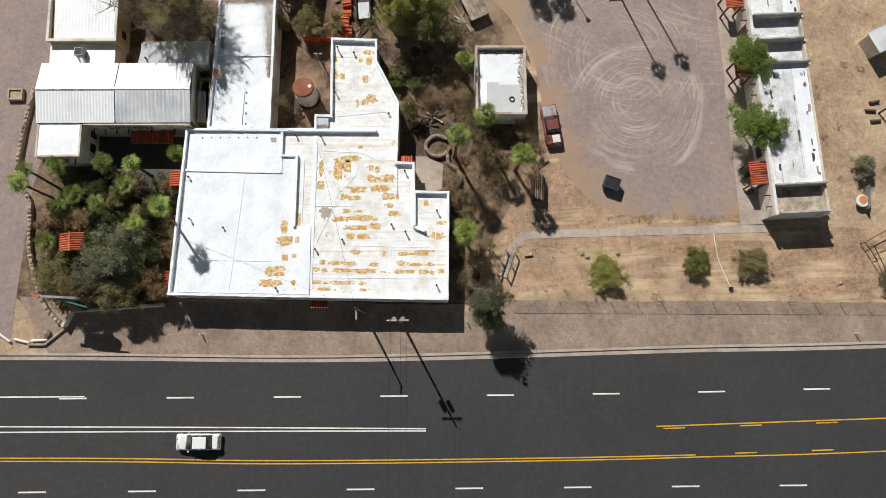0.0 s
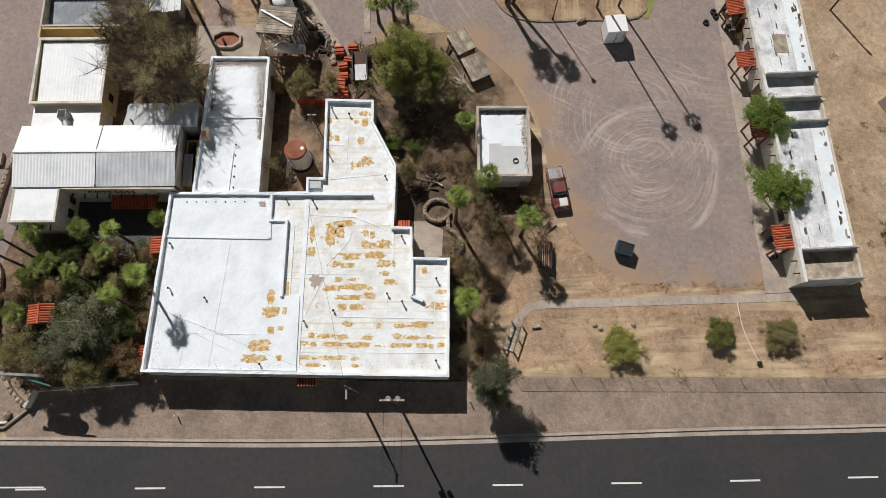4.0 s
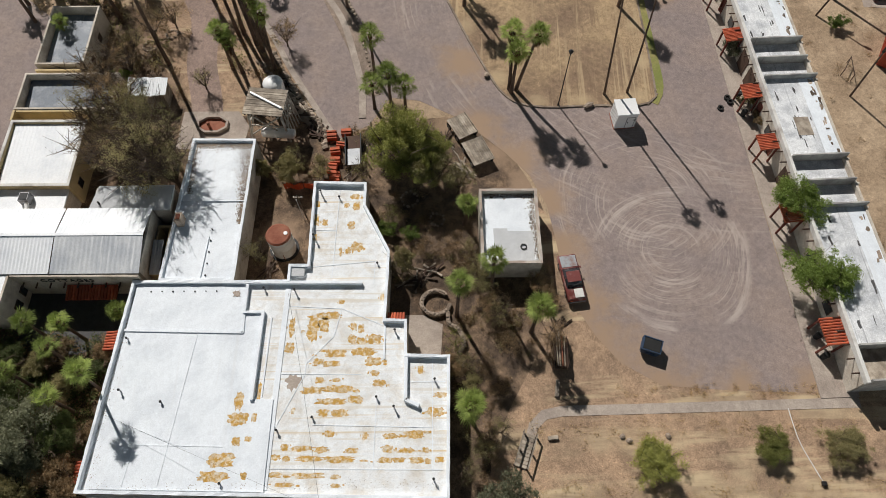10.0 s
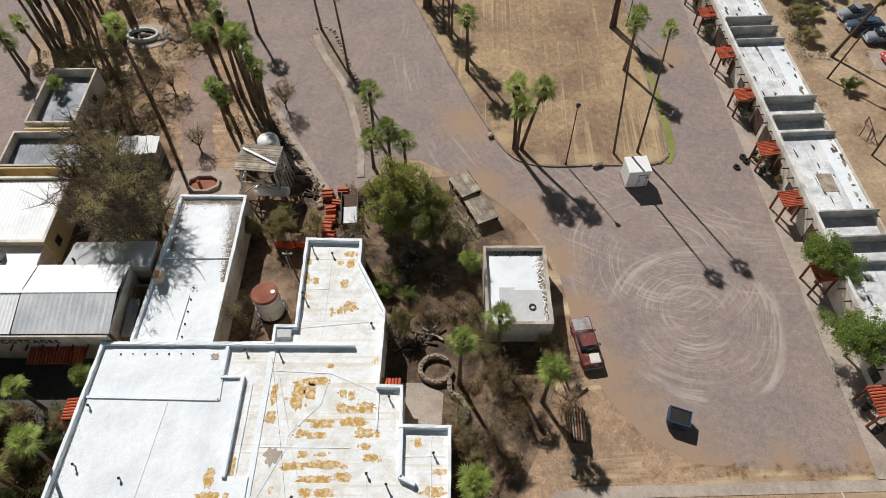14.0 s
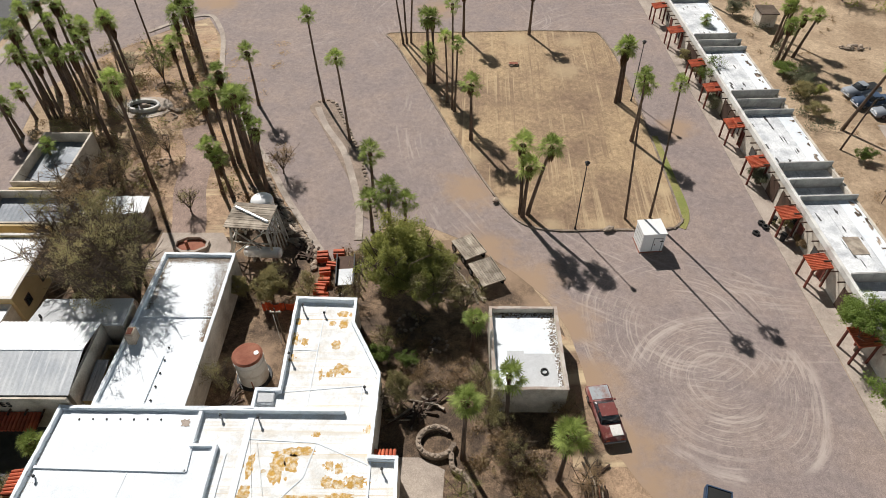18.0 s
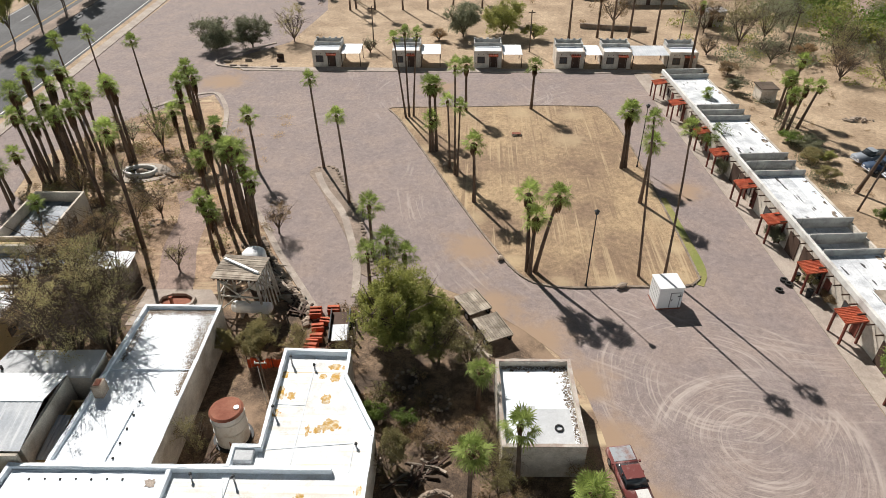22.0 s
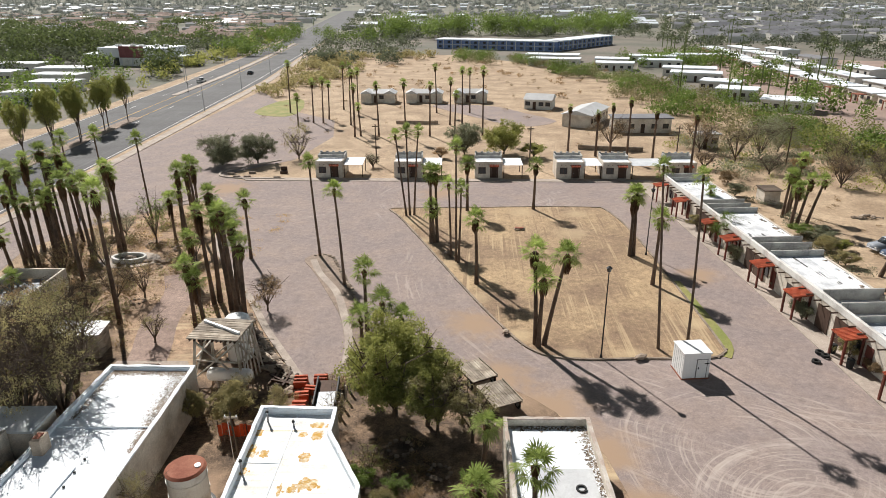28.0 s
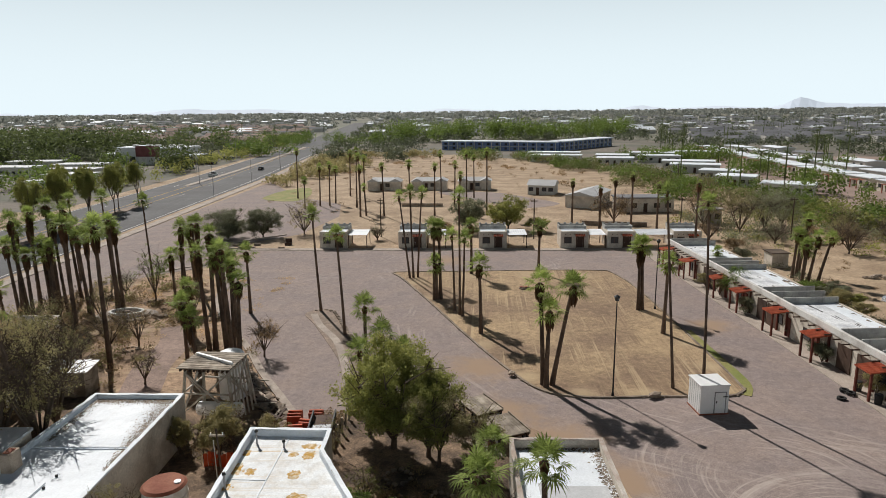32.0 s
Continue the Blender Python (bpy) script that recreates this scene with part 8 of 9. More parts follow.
# along the motel walk
for v, u in ((43.2, -3.9), (44.6, -2.8), (44.0, -2.6)):
    p = motel.matrix_world @ Vector((u, v - 10, 0.1))
    e = thing("rubber_ring", p.x, p.y, 0.1 if u > -3.5 else 0.02, "black tyre lying on the ground", "tyre", "loose tyres")
    part("tread", ring_wall([(0.36 * math.cos(k * 0.4488), 0.36 * math.sin(k * 0.4488)) for k in range(14)], 0.16, 0, 0.2), M_TYRE, e)
for v in (5.2, 3.2, 32.0, 34.6):
    p = motel.matrix_world @ Vector((-1.6, v, 0.1))
    e = thing("trash_bin", p.x, p.y, 0.1, "dark plastic bin under a pergola", "bin", "bins")
    part("body", cyl(bmesh.new(), 0, 0, 0, 0.8, 0.26, 0.32, 12), M_BLACK, e)
    part("lid", cyl(bmesh.new(), 0, 0, 0.8, 0.88, 0.34, 0.28, 12), M_BLACK, e)

# ---- the bed with kerb at the far corner of the drive ----
bk = thing("corner_bed", 0, 0, 0, "kerbed corner bed with concrete blocks", "planting bed")
part("kerb", ribbon(smooth_line([(-29.5, 103.6), (-38.3, 104.4), (-41.8, 106.2), (-41.0, 110.0), (-33.5, 117.5)], 0.8), 0.35, 0, 0.2), M_CONCRETE, bk)
for x, y in ((-38.3, 104.8), (-36.4, 104.7), (-31.0, 104.2), (-36.3, 107.6), (-40.0, 107.0)):
    part("block", boxes([(x - 0.6, y - 0.22, 0, x + 0.6, y + 0.22, 0.4)], 0.04), M_STONE, bk)
ch = thing("stone_seat", -30.6, 107.6, 0, "dark block seat on bare ground", "seat")
part("seat", boxes([(-0.6, -0.4, 0, 0.6, 0.4, 0.5)], 0.05), M_DARKWOOD, ch)
part("back", boxes([(-0.6, 0.3, 0.5, 0.6, 0.45, 1.2)], 0.05), M_DARKWOOD, ch)

# ---- open ground and houses behind the cabins ----
structure("oval_track", slab(smooth_line([(12.8, 180.6), (19.5, 170), (26.2, 158.5), (20, 152), (13.8, 152.5), (9, 160), (-6, 183), (2, 185)], 3, True), -0.02, 0.03), M_GRAVEL, "grey gravel turning loop")
structure("green_patch", slab(smooth_line([(-54, 172), (-44, 166), (-42, 178), (-46, 196), (-52, 192)], 3, True), -0.02, 0.05), mat("green_grass", (0.2, 0.22, 0.06), 0.9, 0.3, 1.0, 0.4, col2=(0.3, 0.26, 0.1)), "patch of yellow-green grass")
lw = thing("low_block_wall", 0, 0, 0, "low brown block wall on open ground", "wall")
part("wall", ribbon([(-14, 155.6), (-3.6, 155.0)], 0.4, 0, 0.8), M_STONE, lw)
lw = thing("low_block_wall", 0, 0, 0, "low brown block wall on open ground", "wall")
part("wall", ribbon([(25.8, 126.9), (35.7, 124.6), (38.5, 124.4)], 0.5, 0, 0.9), M_STONE, lw)


def house(x, y, L, W, h, wall_m, roof_m, label, rz=0.0, gable=1.0, name="bungalow", group="far bungalows", wins=3, doors=1):
    """Walls, a pitched roof with eaves, a door and windows of its own."""
    e = thing(name, x, y, 0, label, "house", group, rz)
    part("wall", boxes([(-L / 2, -W / 2, 0, L / 2, W / 2, h)]), wall_m, e)
    bm = bmesh.new()
    o = 0.35
    z = h - 0.02
    if gable:
        V = [bm.verts.new(p) for p in ((-L / 2 - o, -W / 2 - o, z), (L / 2 + o, -W / 2 - o, z), (L / 2 + o, W / 2 + o, z), (-L / 2 - o, W / 2 + o, z), (-L / 2 - o, 0, z + gable), (L / 2 + o, 0, z + gable))]
        for f in ((0, 1, 5, 4), (2, 3, 4, 5), (1, 2, 5), (3, 0, 4), (3, 2, 1, 0)):
            bm.faces.new([V[k] for k in f])
    else:
        box(bm, -L / 2 - o, -W / 2 - o, z + 0.03, L / 2 + o, W / 2 + o, z + 0.3)
    part("roof", bm, roof_m, e)
    n = wins + doors
    for k in range(n):
        c = -L / 2 + L * (k + 0.5) / n
        if k == wins // 2 and doors:
            part("door", boxes([(c - 0.45, -W / 2 - 0.05, 0, c + 0.45, -W / 2, 2.05)]), M_DARKWOOD, e)
        else:
            w = part("window", boxes([(c - 0.65, -W / 2 - 0.05, 1.0, c + 0.65, -W / 2, 2.1)]), M_DARKWOOD, e)
            part("pane", boxes([(c - 0.57, -W / 2 - 0.07, 1.08, c + 0.57, -W / 2 - 0.05, 2.02)]), M_GLASS, w)
    return e


M_TIN = mat("tin_roof", (0.5, 0.5, 0.5), 0.6, 0.15, 1, 0.1)
M_PLASTER = mat("white_plaster", (0.55, 0.53, 0.49), 0.9, 0.12, 0.6, 0.2)
M_BROWNROOF = mat("brown_tile_roof", (0.3, 0.21, 0.17), 0.9, 0.2, 0.5, 0.2)
M_GREYROOF = mat("grey_shingle", (0.21, 0.21, 0.225), 0.9, 0.2, 0.5, 0.2)
for x0, x1 in ((-26.6, -16.8), (-13.4, -3.0), (0.6, 10.2)):
    c, L = (x0 + x1) / 2, x1 - x0
    house(c, 191.5, L - 2.6, 4.6, 2.7, M_STUCCO, M_TIN, "white stucco bungalow with grey tin roof", -3)
    for s in (-1, 1):
        e = house(c + s * (L / 2 - 1.5), 190.2, 5.2, 3.0, 2.8, M_STUCCO, M_TIN, "gabled white end of a bungalow", 87, 0.9, "bungalow_wing", wins=1, doors=0)
house(24.4, 179.0, 7.4, 6.5, 2.7, M_PLASTER, M_TIN, "pale bungalow with a grey hipped tin roof", -18, 1.3, wins=3)
house(33.0, 157.0, 15, 7.0, 3.0, M_STUCCO, M_TIN, "long weathered building with a pale tin roof", 62, 1.0, "long_shed", "", wins=5)
house(43.5, 146.0, 13, 5.0, 3.2, M_STUCCO, M_GREYROOF, "low grey building behind bare trees", 0, 0, "low_shed", "", wins=4)
house(52.6, 128.6, 4.0, 3.0, 2.8, M_STUCCO, M_TIN, "ruined stucco hut among bare trees", 10, 0, "stucco_hut", "", wins=1)

# ---- avenue lamps, poles and lane lines ----
for k in range(9):
    for dx in (-77.5, -88.5):
        structure("avenue_dash", ribbon([(dx - 0.02 * (30 * k), 60 + 24 * k), (dx - 0.02 * (30 * k) - 0.1, 64 + 24 * k)], 0.16, 0.026, 0.034), M_PAINT_W, "white lane dash on the avenue")
for dx, m, nm in ((-68.6, M_PAINT_W, "edge"), (-81.2, M_PAINT_Y, "centre"), (-85.4, M_PAINT_Y, "centre"), (-94.6, M_PAINT_W, "edge")):
    structure("avenue_line", ribbon(smooth_line([(dx + 1.0, 30), (dx, 120), (dx - 2.2, 200), (dx - 4.0, 240), (dx - 16, 430)], 12), 0.18, 0.026, 0.034), m, "painted line along the avenue")
structure("avenue_median", ribbon(smooth_line([(-88.6, 205), (-88.8, 230), (-89.5, 262), (-93, 330), (-100, 430)], 8), 2.2, 0.0, 0.16), M_CONCRETE, "raised concrete median with pale kerbs")
for x, y, h in ((-68.5, 175, 9), (-70.0, 215, 9), (-96.5, 190, 9), (-98.5, 240, 9), (-86, 210, 9), (-72.5, 262, 9), (-103, 300, 9)):
    e = thing("street_lamp", x, y, 0, "grey steel street lamp beside the avenue", "street lamp", "avenue lamps")
    part("pole", beam(bmesh.new(), (0, 0, 0), (0, 0, h), 0.2, 0.12, 8), M_STEEL, e)
    part("arm", beam(bmesh.new(), (0, 0, h - 0.1), (-2.0, 0, h + 0.2), 0.1, 0.1, 6), M_STEEL, e)
    part("lamp_head", boxes([(-2.5, -0.12, h + 0.14, -1.9, 0.12, h + 0.26)], 0.03), M_STEEL, e)
for x, y in ((14.2, 112.3), (-14.6, 115.0), (61.5, 112), (41.3, 112.5), (78, 150), (66, 190)):
    e = thing("utility_pole", x, y, 0, "bare wooden utility pole on open ground", "utility pole", "far poles")
    part("pole", beam(bmesh.new(), (0, 0, -0.1), (0, 0, 7.5), 0.26, 0.18, 8), M_BARK, e)
    part("crossarm", boxes([(-0.6, -0.06, 7.0, 0.6, 0.06, 7.15)]), M_BARK, e)

# ---- shop block and sheds over the avenue ----
sp = thing("shop_block", -141.5, 304, 0, "long low shop with grey walls and a maroon band", "shop", rz=-11.4)
M_SHOP = mat("grey_render", (0.6, 0.6, 0.62), 0.85, 0.1, 0.4, 0.1)
part("wall", boxes([(-17, -8, 0, 17, 9, 7.6)]), M_SHOP, sp)
part("wall", boxes([(-28, -5, 0, -17.01, 9, 4.6)]), M_SHOP, sp)
part("band", boxes([(-5.8, -8.5, 3.6, 6.4, -8.01, 8.5)]), mat("maroon_wall", (0.2, 0.07, 0.07), 0.8), sp)
part("roof", boxes([(-16.8, -7.8, 7.6, 16.8, 8.8, 7.8)]), M_ROOF, sp)
part("roof", boxes([(-27.8, -4.8, 4.6, -17.1, 8.8, 4.75)]), M_ROOF, sp)
part("canopy", boxes([(17.1, -6.5, 4.2, 25, 2, 4.5)]), M_ROOF, sp)
for k in range(2):
    part("post", boxes([(18 + 5.5 * k, -6.2, 0, 18.3 + 5.5 * k, -5.9, 4.2)]), M_SHOP, sp)
for x0 in (-16.2, -10.8, 7.4, 12.2):
    part("pier", boxes([(x0, -8.25, 0, x0 + 0.9, -8.01, 6.0)]), M_PARAPET, sp)
for x0 in (-14.6, -9.4, 8.8, 13.4):
    part("pane", boxes([(x0, -8.15, 0.2, x0 + 2.8, -8.01, 3.6)]), M_GLASS, sp)
for x0 in (-4.8, 1.0):
    part("shutter", boxes([(x0, -8.2, 0.1, x0 + 4.4, -8.01, 3.3)]), M_PARAPET, sp)
for k in range(5):
    part("roof_unit", boxes([(-12 + 6 * k, -2 + 2 * (k % 2), 7.8, -10 + 6 * k, 0.2 + 2 * (k % 2), 8.8)]), M_PARAPET, sp)
frnd = random.Random(4)
for x, y, L, W in ((-132, 215, 16, 8), (-142, 236, 18, 8), (-152, 258, 20, 9), (-172, 246, 18, 9), (-126, 190, 12, 7), (-182, 276, 22, 9), (-160, 205, 16, 8), (-195, 225, 20, 9)):
    house(x, y, L, W, 3.4, M_PLASTER, M_ROOF_OLD, "long flat white-roofed unit over the avenue", frnd.uniform(-6, 6), 0, "trade_unit", "trade units", wins=6)
for k in range(14):
    car("parked_car", -112 - 5.5 * (k % 5), 268 + 5.2 * k, 80 + frnd.uniform(-4, 4), frnd.choice((P_WHITE, P_GREYC, MATS["black"], P_BLUE)), "parked car beside the shops", 4.6, group="parked cars")

# ---- blue and white apartment block, mobile homes ----
M_BLUEW = mat("blue_wall", (0.14, 0.2, 0.36), 0.8, 0.1, 0.6, 0.1)
for x, y, L, rz in ((25.4, 379, 69, -21.2), (74, 392.8, 62, 50)):
    e = thing("apartment_block", x, y, 0, "long two-storey blue and white apartment block", "apartments", "apartment blocks", rz)
    part("wall", boxes([(-L / 2, -5, 0, L / 2, 5, 4.9)]), M_BLUEW, e)
    part("roof", boxes([(-L / 2 - 0.5, -6, 4.9, L / 2 + 0.5, 6, 5.4)]), M_ROOF, e)
    part("gallery", boxes([(-L / 2, -5.6, 2.4, L / 2, -5, 2.6)]), M_PLASTER, e)
    n = int(L / 5)
    for k in range(n):
        c = -L / 2 + L * (k + 0.5) / n
        for z in (0.0, 2.4):
            part("window", boxes([(c - 1.3, -5.06, z + 0.7, c + 0.3, -5.0, z + 1.9)]), M_GLASS, e)
        part("pier", boxes([(c + 1.5, -5.6, 0, c + 1.8, -5.0, 4.9)]), M_PLASTER, e)
M_PINK = mat("brown_paving", (0.33, 0.24, 0.2), 0.9, 0.15, 0.4, 0.1)
structure("park_lanes", slab([(78, 130), (130, 110), (210, 300), (120, 330), (96, 230)], -0.02, 0.03), M_PINK, "brown paved lanes between mobile homes")
for x, y, L, rz in ((47, 313, 24, -15), (45, 293, 22, -15), (67, 274, 15, -15), (91, 304, 20, -15), (89, 285, 18, -15), (91, 254, 19, -20), (88, 238, 17, -20), (88, 214, 12, -30), (86, 196, 11, -30), (91, 174, 13, -30), (70, 292, 14, -15), (112, 310, 20, -15)):
    house(x, y, L, 8.4, 2.9, M_PLASTER, M_ROOF, "white flat-roofed mobile home beyond the trees", rz, 0, "mobile_home", "mobile homes", wins=4)
for k in range(14):
    y = 160 + 14.5 * k
    x = 116 + 0.00055 * (y - 200) ** 2
    house(x + 6, y, 11.5, 7, 3.0, M_STUCCO, M_ROOF, "tan mobile home with a white roof", -88, 0, "mobile_home", "tan mobile homes", wins=3)
    e = thing("tile_porch", x + 0.8, y - 2.6, 0, "red tiled porch in front of a mobile home", "porch", "tiled porches", -88)
    part("roof", boxes([(-1.7, -1.3, 2.4, 1.7, 1.3, 2.6)]), M_RUST, e)
    for px in (-1.5, 1.5):
        part("post", boxes([(px - 0.12, -1.2, 0, px + 0.12, -0.96, 2.4)]), M_RUST, e)
    if k % 2:
        house(x + 22, y, 22, 6.5, 2.8, M_PLASTER, M_ROOF, "long white carport roof behind mobile homes", -88, 0, "carport_row", "carport rows", wins=2)
    if k % 3 == 0:
        house(x + 40, y + 5, 18, 9, 2.9, M_PLASTER, M_GREYROOF if k % 2 else M_ROOF, "low home in the second row", -88, 0.6, "mobile_home", "second row of homes", wins=3)

# ---- woods, far houses, hills ----
def woods(name, spots, per, leaf, material, label, seed):
    """Many crowns of loose leaf quads as one mesh."""
    rng = np.random.default_rng(seed)
    S = np.array(spots)
    n = len(S)
    d = rng.normal(size=(n, per, 3))
    d /= np.linalg.norm(d, axis=2)[..., None]
    d *= rng.random((n, per, 1)) ** 0.45
    lump = 0.75 + 0.5 * rng.random((n, per, 1))
    p = S[:, None, :3] + d * lump * S[:, None, [3, 3, 4]] + np.stack([np.zeros((n, per)), np.zeros((n, per)), np.repeat(S[:, 4:5], per, 1) * 0.95], 2)
    p = p.reshape(-1, 3)
    s = np.repeat(S[:, 3], per)[:, None] * leaf * (0.6 + 0.8 * rng.random((n * per, 1)))
    a = rng.normal(size=p.shape)
    a /= np.linalg.norm(a, axis=1)[:, None]
    b = np.cross(a, rng.normal(size=p.shape))
    b /= np.linalg.norm(b, axis=1)[:, None]
    v = np.stack((p - a * s, p - b * s * 0.7, p + a * s, p + b * s * 0.7), 1).reshape(-1, 3)
    v[:, 2] = np.maximum(v[:, 2], 0.0)
    f = np.arange(len(v)).reshape(-1, 4)
    return tagged(finish(name, raw(name, v.tolist(), f.tolist()), material), label, "trees", "", "stuff")


wr = random.Random(8)


def along(pts, n, spread, r0, r1, h0, h1):
    out = []
    for _ in range(n):
        k = wr.randrange(len(pts) - 1)
        t = wr.random()
        x = pts[k][0] + (pts[k + 1][0] - pts[k][0]) * t + wr.gauss(0, spread)
        y = pts[k][1] + (pts[k + 1][1] - pts[k][1]) * t + wr.gauss(0, spread)
        out.append((x, y, 0.0, wr.uniform(r0, r1), wr.uniform(h0, h1) / 2))
    return out


woods("undergrowth", [(wr.uniform(-47.5, -32.4), wr.uniform(0.6, 15.6), 0, wr.uniform(0.5, 1.3), wr.uniform(0.3, 0.8)) for _ in range(150)], 110, 0.1, L_WOODS, "low dark undergrowth in the roadside garden", 21)
woods("undergrowth", [(wr.uniform(-47.5, -32.4), wr.uniform(0.6, 15.6), 0, wr.uniform(0.5, 1.2), wr.uniform(0.3, 0.7)) for _ in range(70)], 80, 0.1, L_BROWN, "dry undergrowth in the roadside garden", 22)
spots = []
for x0, y0, x1, y1, n in ((-7.4, 23, 2.6, 32, 34), (1.4, 12, 3.2, 27, 18), (3.4, 14, 8.6, 20.6, 22), (0.6, 1.0, 5.5, 12, 26), (-20, 31.4, -14, 35.6, 16), (-12, 32, -8.6, 40, 10), (-40, 45, -31, 60, 20), (-52, 62, -40, 76, 26), (-26, 48, -19, 57, 16)):
    spots += [(wr.uniform(x0, x1), wr.uniform(y0, y1), 0, wr.uniform(0.3, 0.9), wr.uniform(0.15, 0.5)) for _ in range(n)]
woods("dry_weeds", spots, 90, 0.11, L_BROWN, "dry weeds and leaf litter in the garden", 23)
woods("green_weeds", [(x + wr.uniform(-1, 1), y + wr.uniform(-1, 1), 0, r * 0.8, h) for x, y, z, r, h in spots[::3]], 80, 0.1, L_OLIVE, "olive weeds in the garden", 24)
woods("verge_weeds", [(wr.uniform(7, 52), wr.choice((0.4, 1.2, 5.6, 6.4)) + wr.gauss(0, 0.5), 0, wr.uniform(0.3, 0.9), wr.uniform(0.05, 0.12)) for _ in range(170)], 40, 0.07, L_STRAW, "sparse dry weeds on the verge", 25)
woods("verge_weeds", [(wr.uniform(16, 35), wr.uniform(9.2, 10.2), 0, wr.uniform(0.2, 0.5), wr.uniform(0.08, 0.16)) for _ in range(60)], 60, 0.08, L_STRAW, "yellow grass along the walk", 26)
woods("court_grass", [(wr.uniform(-50, -24), wr.uniform(58, 84), 0, wr.uniform(0.5, 1.4), wr.uniform(0.06, 0.16)) for _ in range(120)], 60, 0.06, L_STRAW, "straw-coloured dry grass under the court palms", 50)
woods("yard_scrub", [(wr.uniform(44.5, 60), wr.uniform(14, 100), 0, wr.uniform(0.25, 0.8), wr.uniform(0.1, 0.3)) for _ in range(110)], 60, 0.09, L_BROWN, "dry scrub on the yard behind the motel", 51)
woods("yard_scrub", [(wr.uniform(45, 49) + 0.02 * (y - 60), y, 0, wr.uniform(0.6, 1.4), wr.uniform(0.3, 0.8)) for y in [58 + 42 * wr.random() for _ in range(34)]], 150, 0.07, L_GREY, "grey-green shrubs behind the motel wall", 52)
woods("scrub_band", [(wr.uniform(48, 92), wr.uniform(100, 140), 0, wr.uniform(1.4, 3.4), wr.uniform(0.8, 2.0)) for _ in range(64)], 260, 0.06, L_GREY, "grey-green desert scrub beyond the motel", 53)
woods("scrub_band", [(70 + 60 * t + wr.gauss(0, 6), 150 - 62 * t + wr.gauss(0, 6), 0, wr.uniform(2.0, 4.2), wr.uniform(1.2, 2.4)) for t in [wr.random() for _ in range(80)]], 280, 0.06, L_MESQ, "dense green desert scrub beside the mobile homes", 54)
woods("low_scrub", [(wr.uniform(-50, 50), wr.uniform(118, 320), 0, wr.uniform(0.4, 1.3), wr.uniform(0.2, 0.7)) for _ in range(150)], 70, 0.1, L_BROWN, "low dry scrub on open ground", 55)
BAND = [(2, 330), (26, 300), (48, 262), (60, 222), (66, 190), (74, 150), (82, 118)]
woods("scrub_band", along(BAND, 70, 6, 2.4, 5.0, 3.0, 6.0), 380, 0.065, L_GREEN, "band of green desert scrub beyond open ground", 1)
woods("scrub_band", along(BAND, 60, 7, 2.0, 4.5, 2.6, 5.5), 340, 0.065, L_OLIVE, "olive desert scrub beyond open ground", 35)
woods("scrub_band", along([(66, 132), (80, 112), (96, 96), (120, 84), (150, 70)], 50, 7, 2.2, 4.4, 3.0, 5.5), 300, 0.065, L_MESQ, "band of green desert scrub beyond open ground", 2)
woods("scrub_band", along([(-52, 205), (-50, 250), (-60, 300), (-40, 330), (-10, 335)], 60, 6, 2.2, 4.2, 2.6, 5.0), 240, 0.11, L_OLIVE, "olive scrub beside the avenue", 3)
woods("low_scrub", [(wr.uniform(-45, 65), wr.uniform(196, 320), 0, wr.uniform(0.8, 2.0), wr.uniform(0.5, 1.1)) for _ in range(46)], 70, 0.14, L_BROWN, "low dry scrub on open ground", 4)
woods("tree_belt", along([(-330, 464), (-275, 420), (-226, 388), (-200, 345), (-235, 330)], 70, 15, 6, 10, 10, 17), 300, 0.075, L_WOODS, "dark green trees beyond the avenue", 5)
woods("tree_belt", along([(-52, 474), (0, 520), (78, 509), (146, 587)], 100, 12, 5, 9, 12, 19), 280, 0.075, L_GREEN, "tall green trees behind the apartments", 6)
woods("tree_belt", along([(-112, 200), (-150, 190), (-200, 200), (-260, 230), (-190, 300), (-120, 240)], 46, 14, 3, 6, 4, 8), 280, 0.09, L_GREEN, "green trees among sheds over the avenue", 15)
woods("tree_belt", [(wr.uniform(-0.75, -0.34) * y, y, 0, wr.uniform(5, 9), wr.uniform(3.5, 6)) for y in [330 + 420 * wr.random() for _ in range(90)]], 240, 0.09, L_WOODS, "large dark trees among houses over the avenue", 31)
woods("scrub_band", [(wr.uniform(45, 80), wr.uniform(92, 135), 0, wr.uniform(0.8, 2.2), wr.uniform(0.4, 1.1)) for _ in range(34)], 130, 0.08, L_MESQ, "olive scrub under bare trees", 32)
court = [(wr.uniform(-51, -23), wr.uniform(46, 84)) for _ in range(230)]
court = [(x, y, 0, wr.uniform(0.5, 1.5), wr.uniform(0.25, 1.1)) for x, y in court if not -32.5 < x < -26 and -0.47 * (y - 46) - 19.5 > x and not (x < -41 and y < 57) and abs(x + 39.8) + abs(y - 66.2) > 5]
woods("court_undergrowth", court[::2], 110, 0.09, L_BROWN, "dry brown undergrowth under the court palms", 33)
woods("court_undergrowth", court[1::2], 110, 0.09, L_OLIVE, "olive undergrowth under the court palms", 34)
woods("street_trees", along([(-108, 200), (-114, 300), (-124, 420), (-140, 560)], 55, 5, 2.2, 4.5, 4, 7), 160, 0.11, L_MESQ, "street trees along the avenue", 7)
woods("park_trees", along([(104, 150), (100, 200), (110, 260), (128, 330), (80, 300), (150, 250)], 80, 9, 2.0, 4.2, 4, 7), 220, 0.1, L_GREEN, "round garden trees among mobile homes", 9)
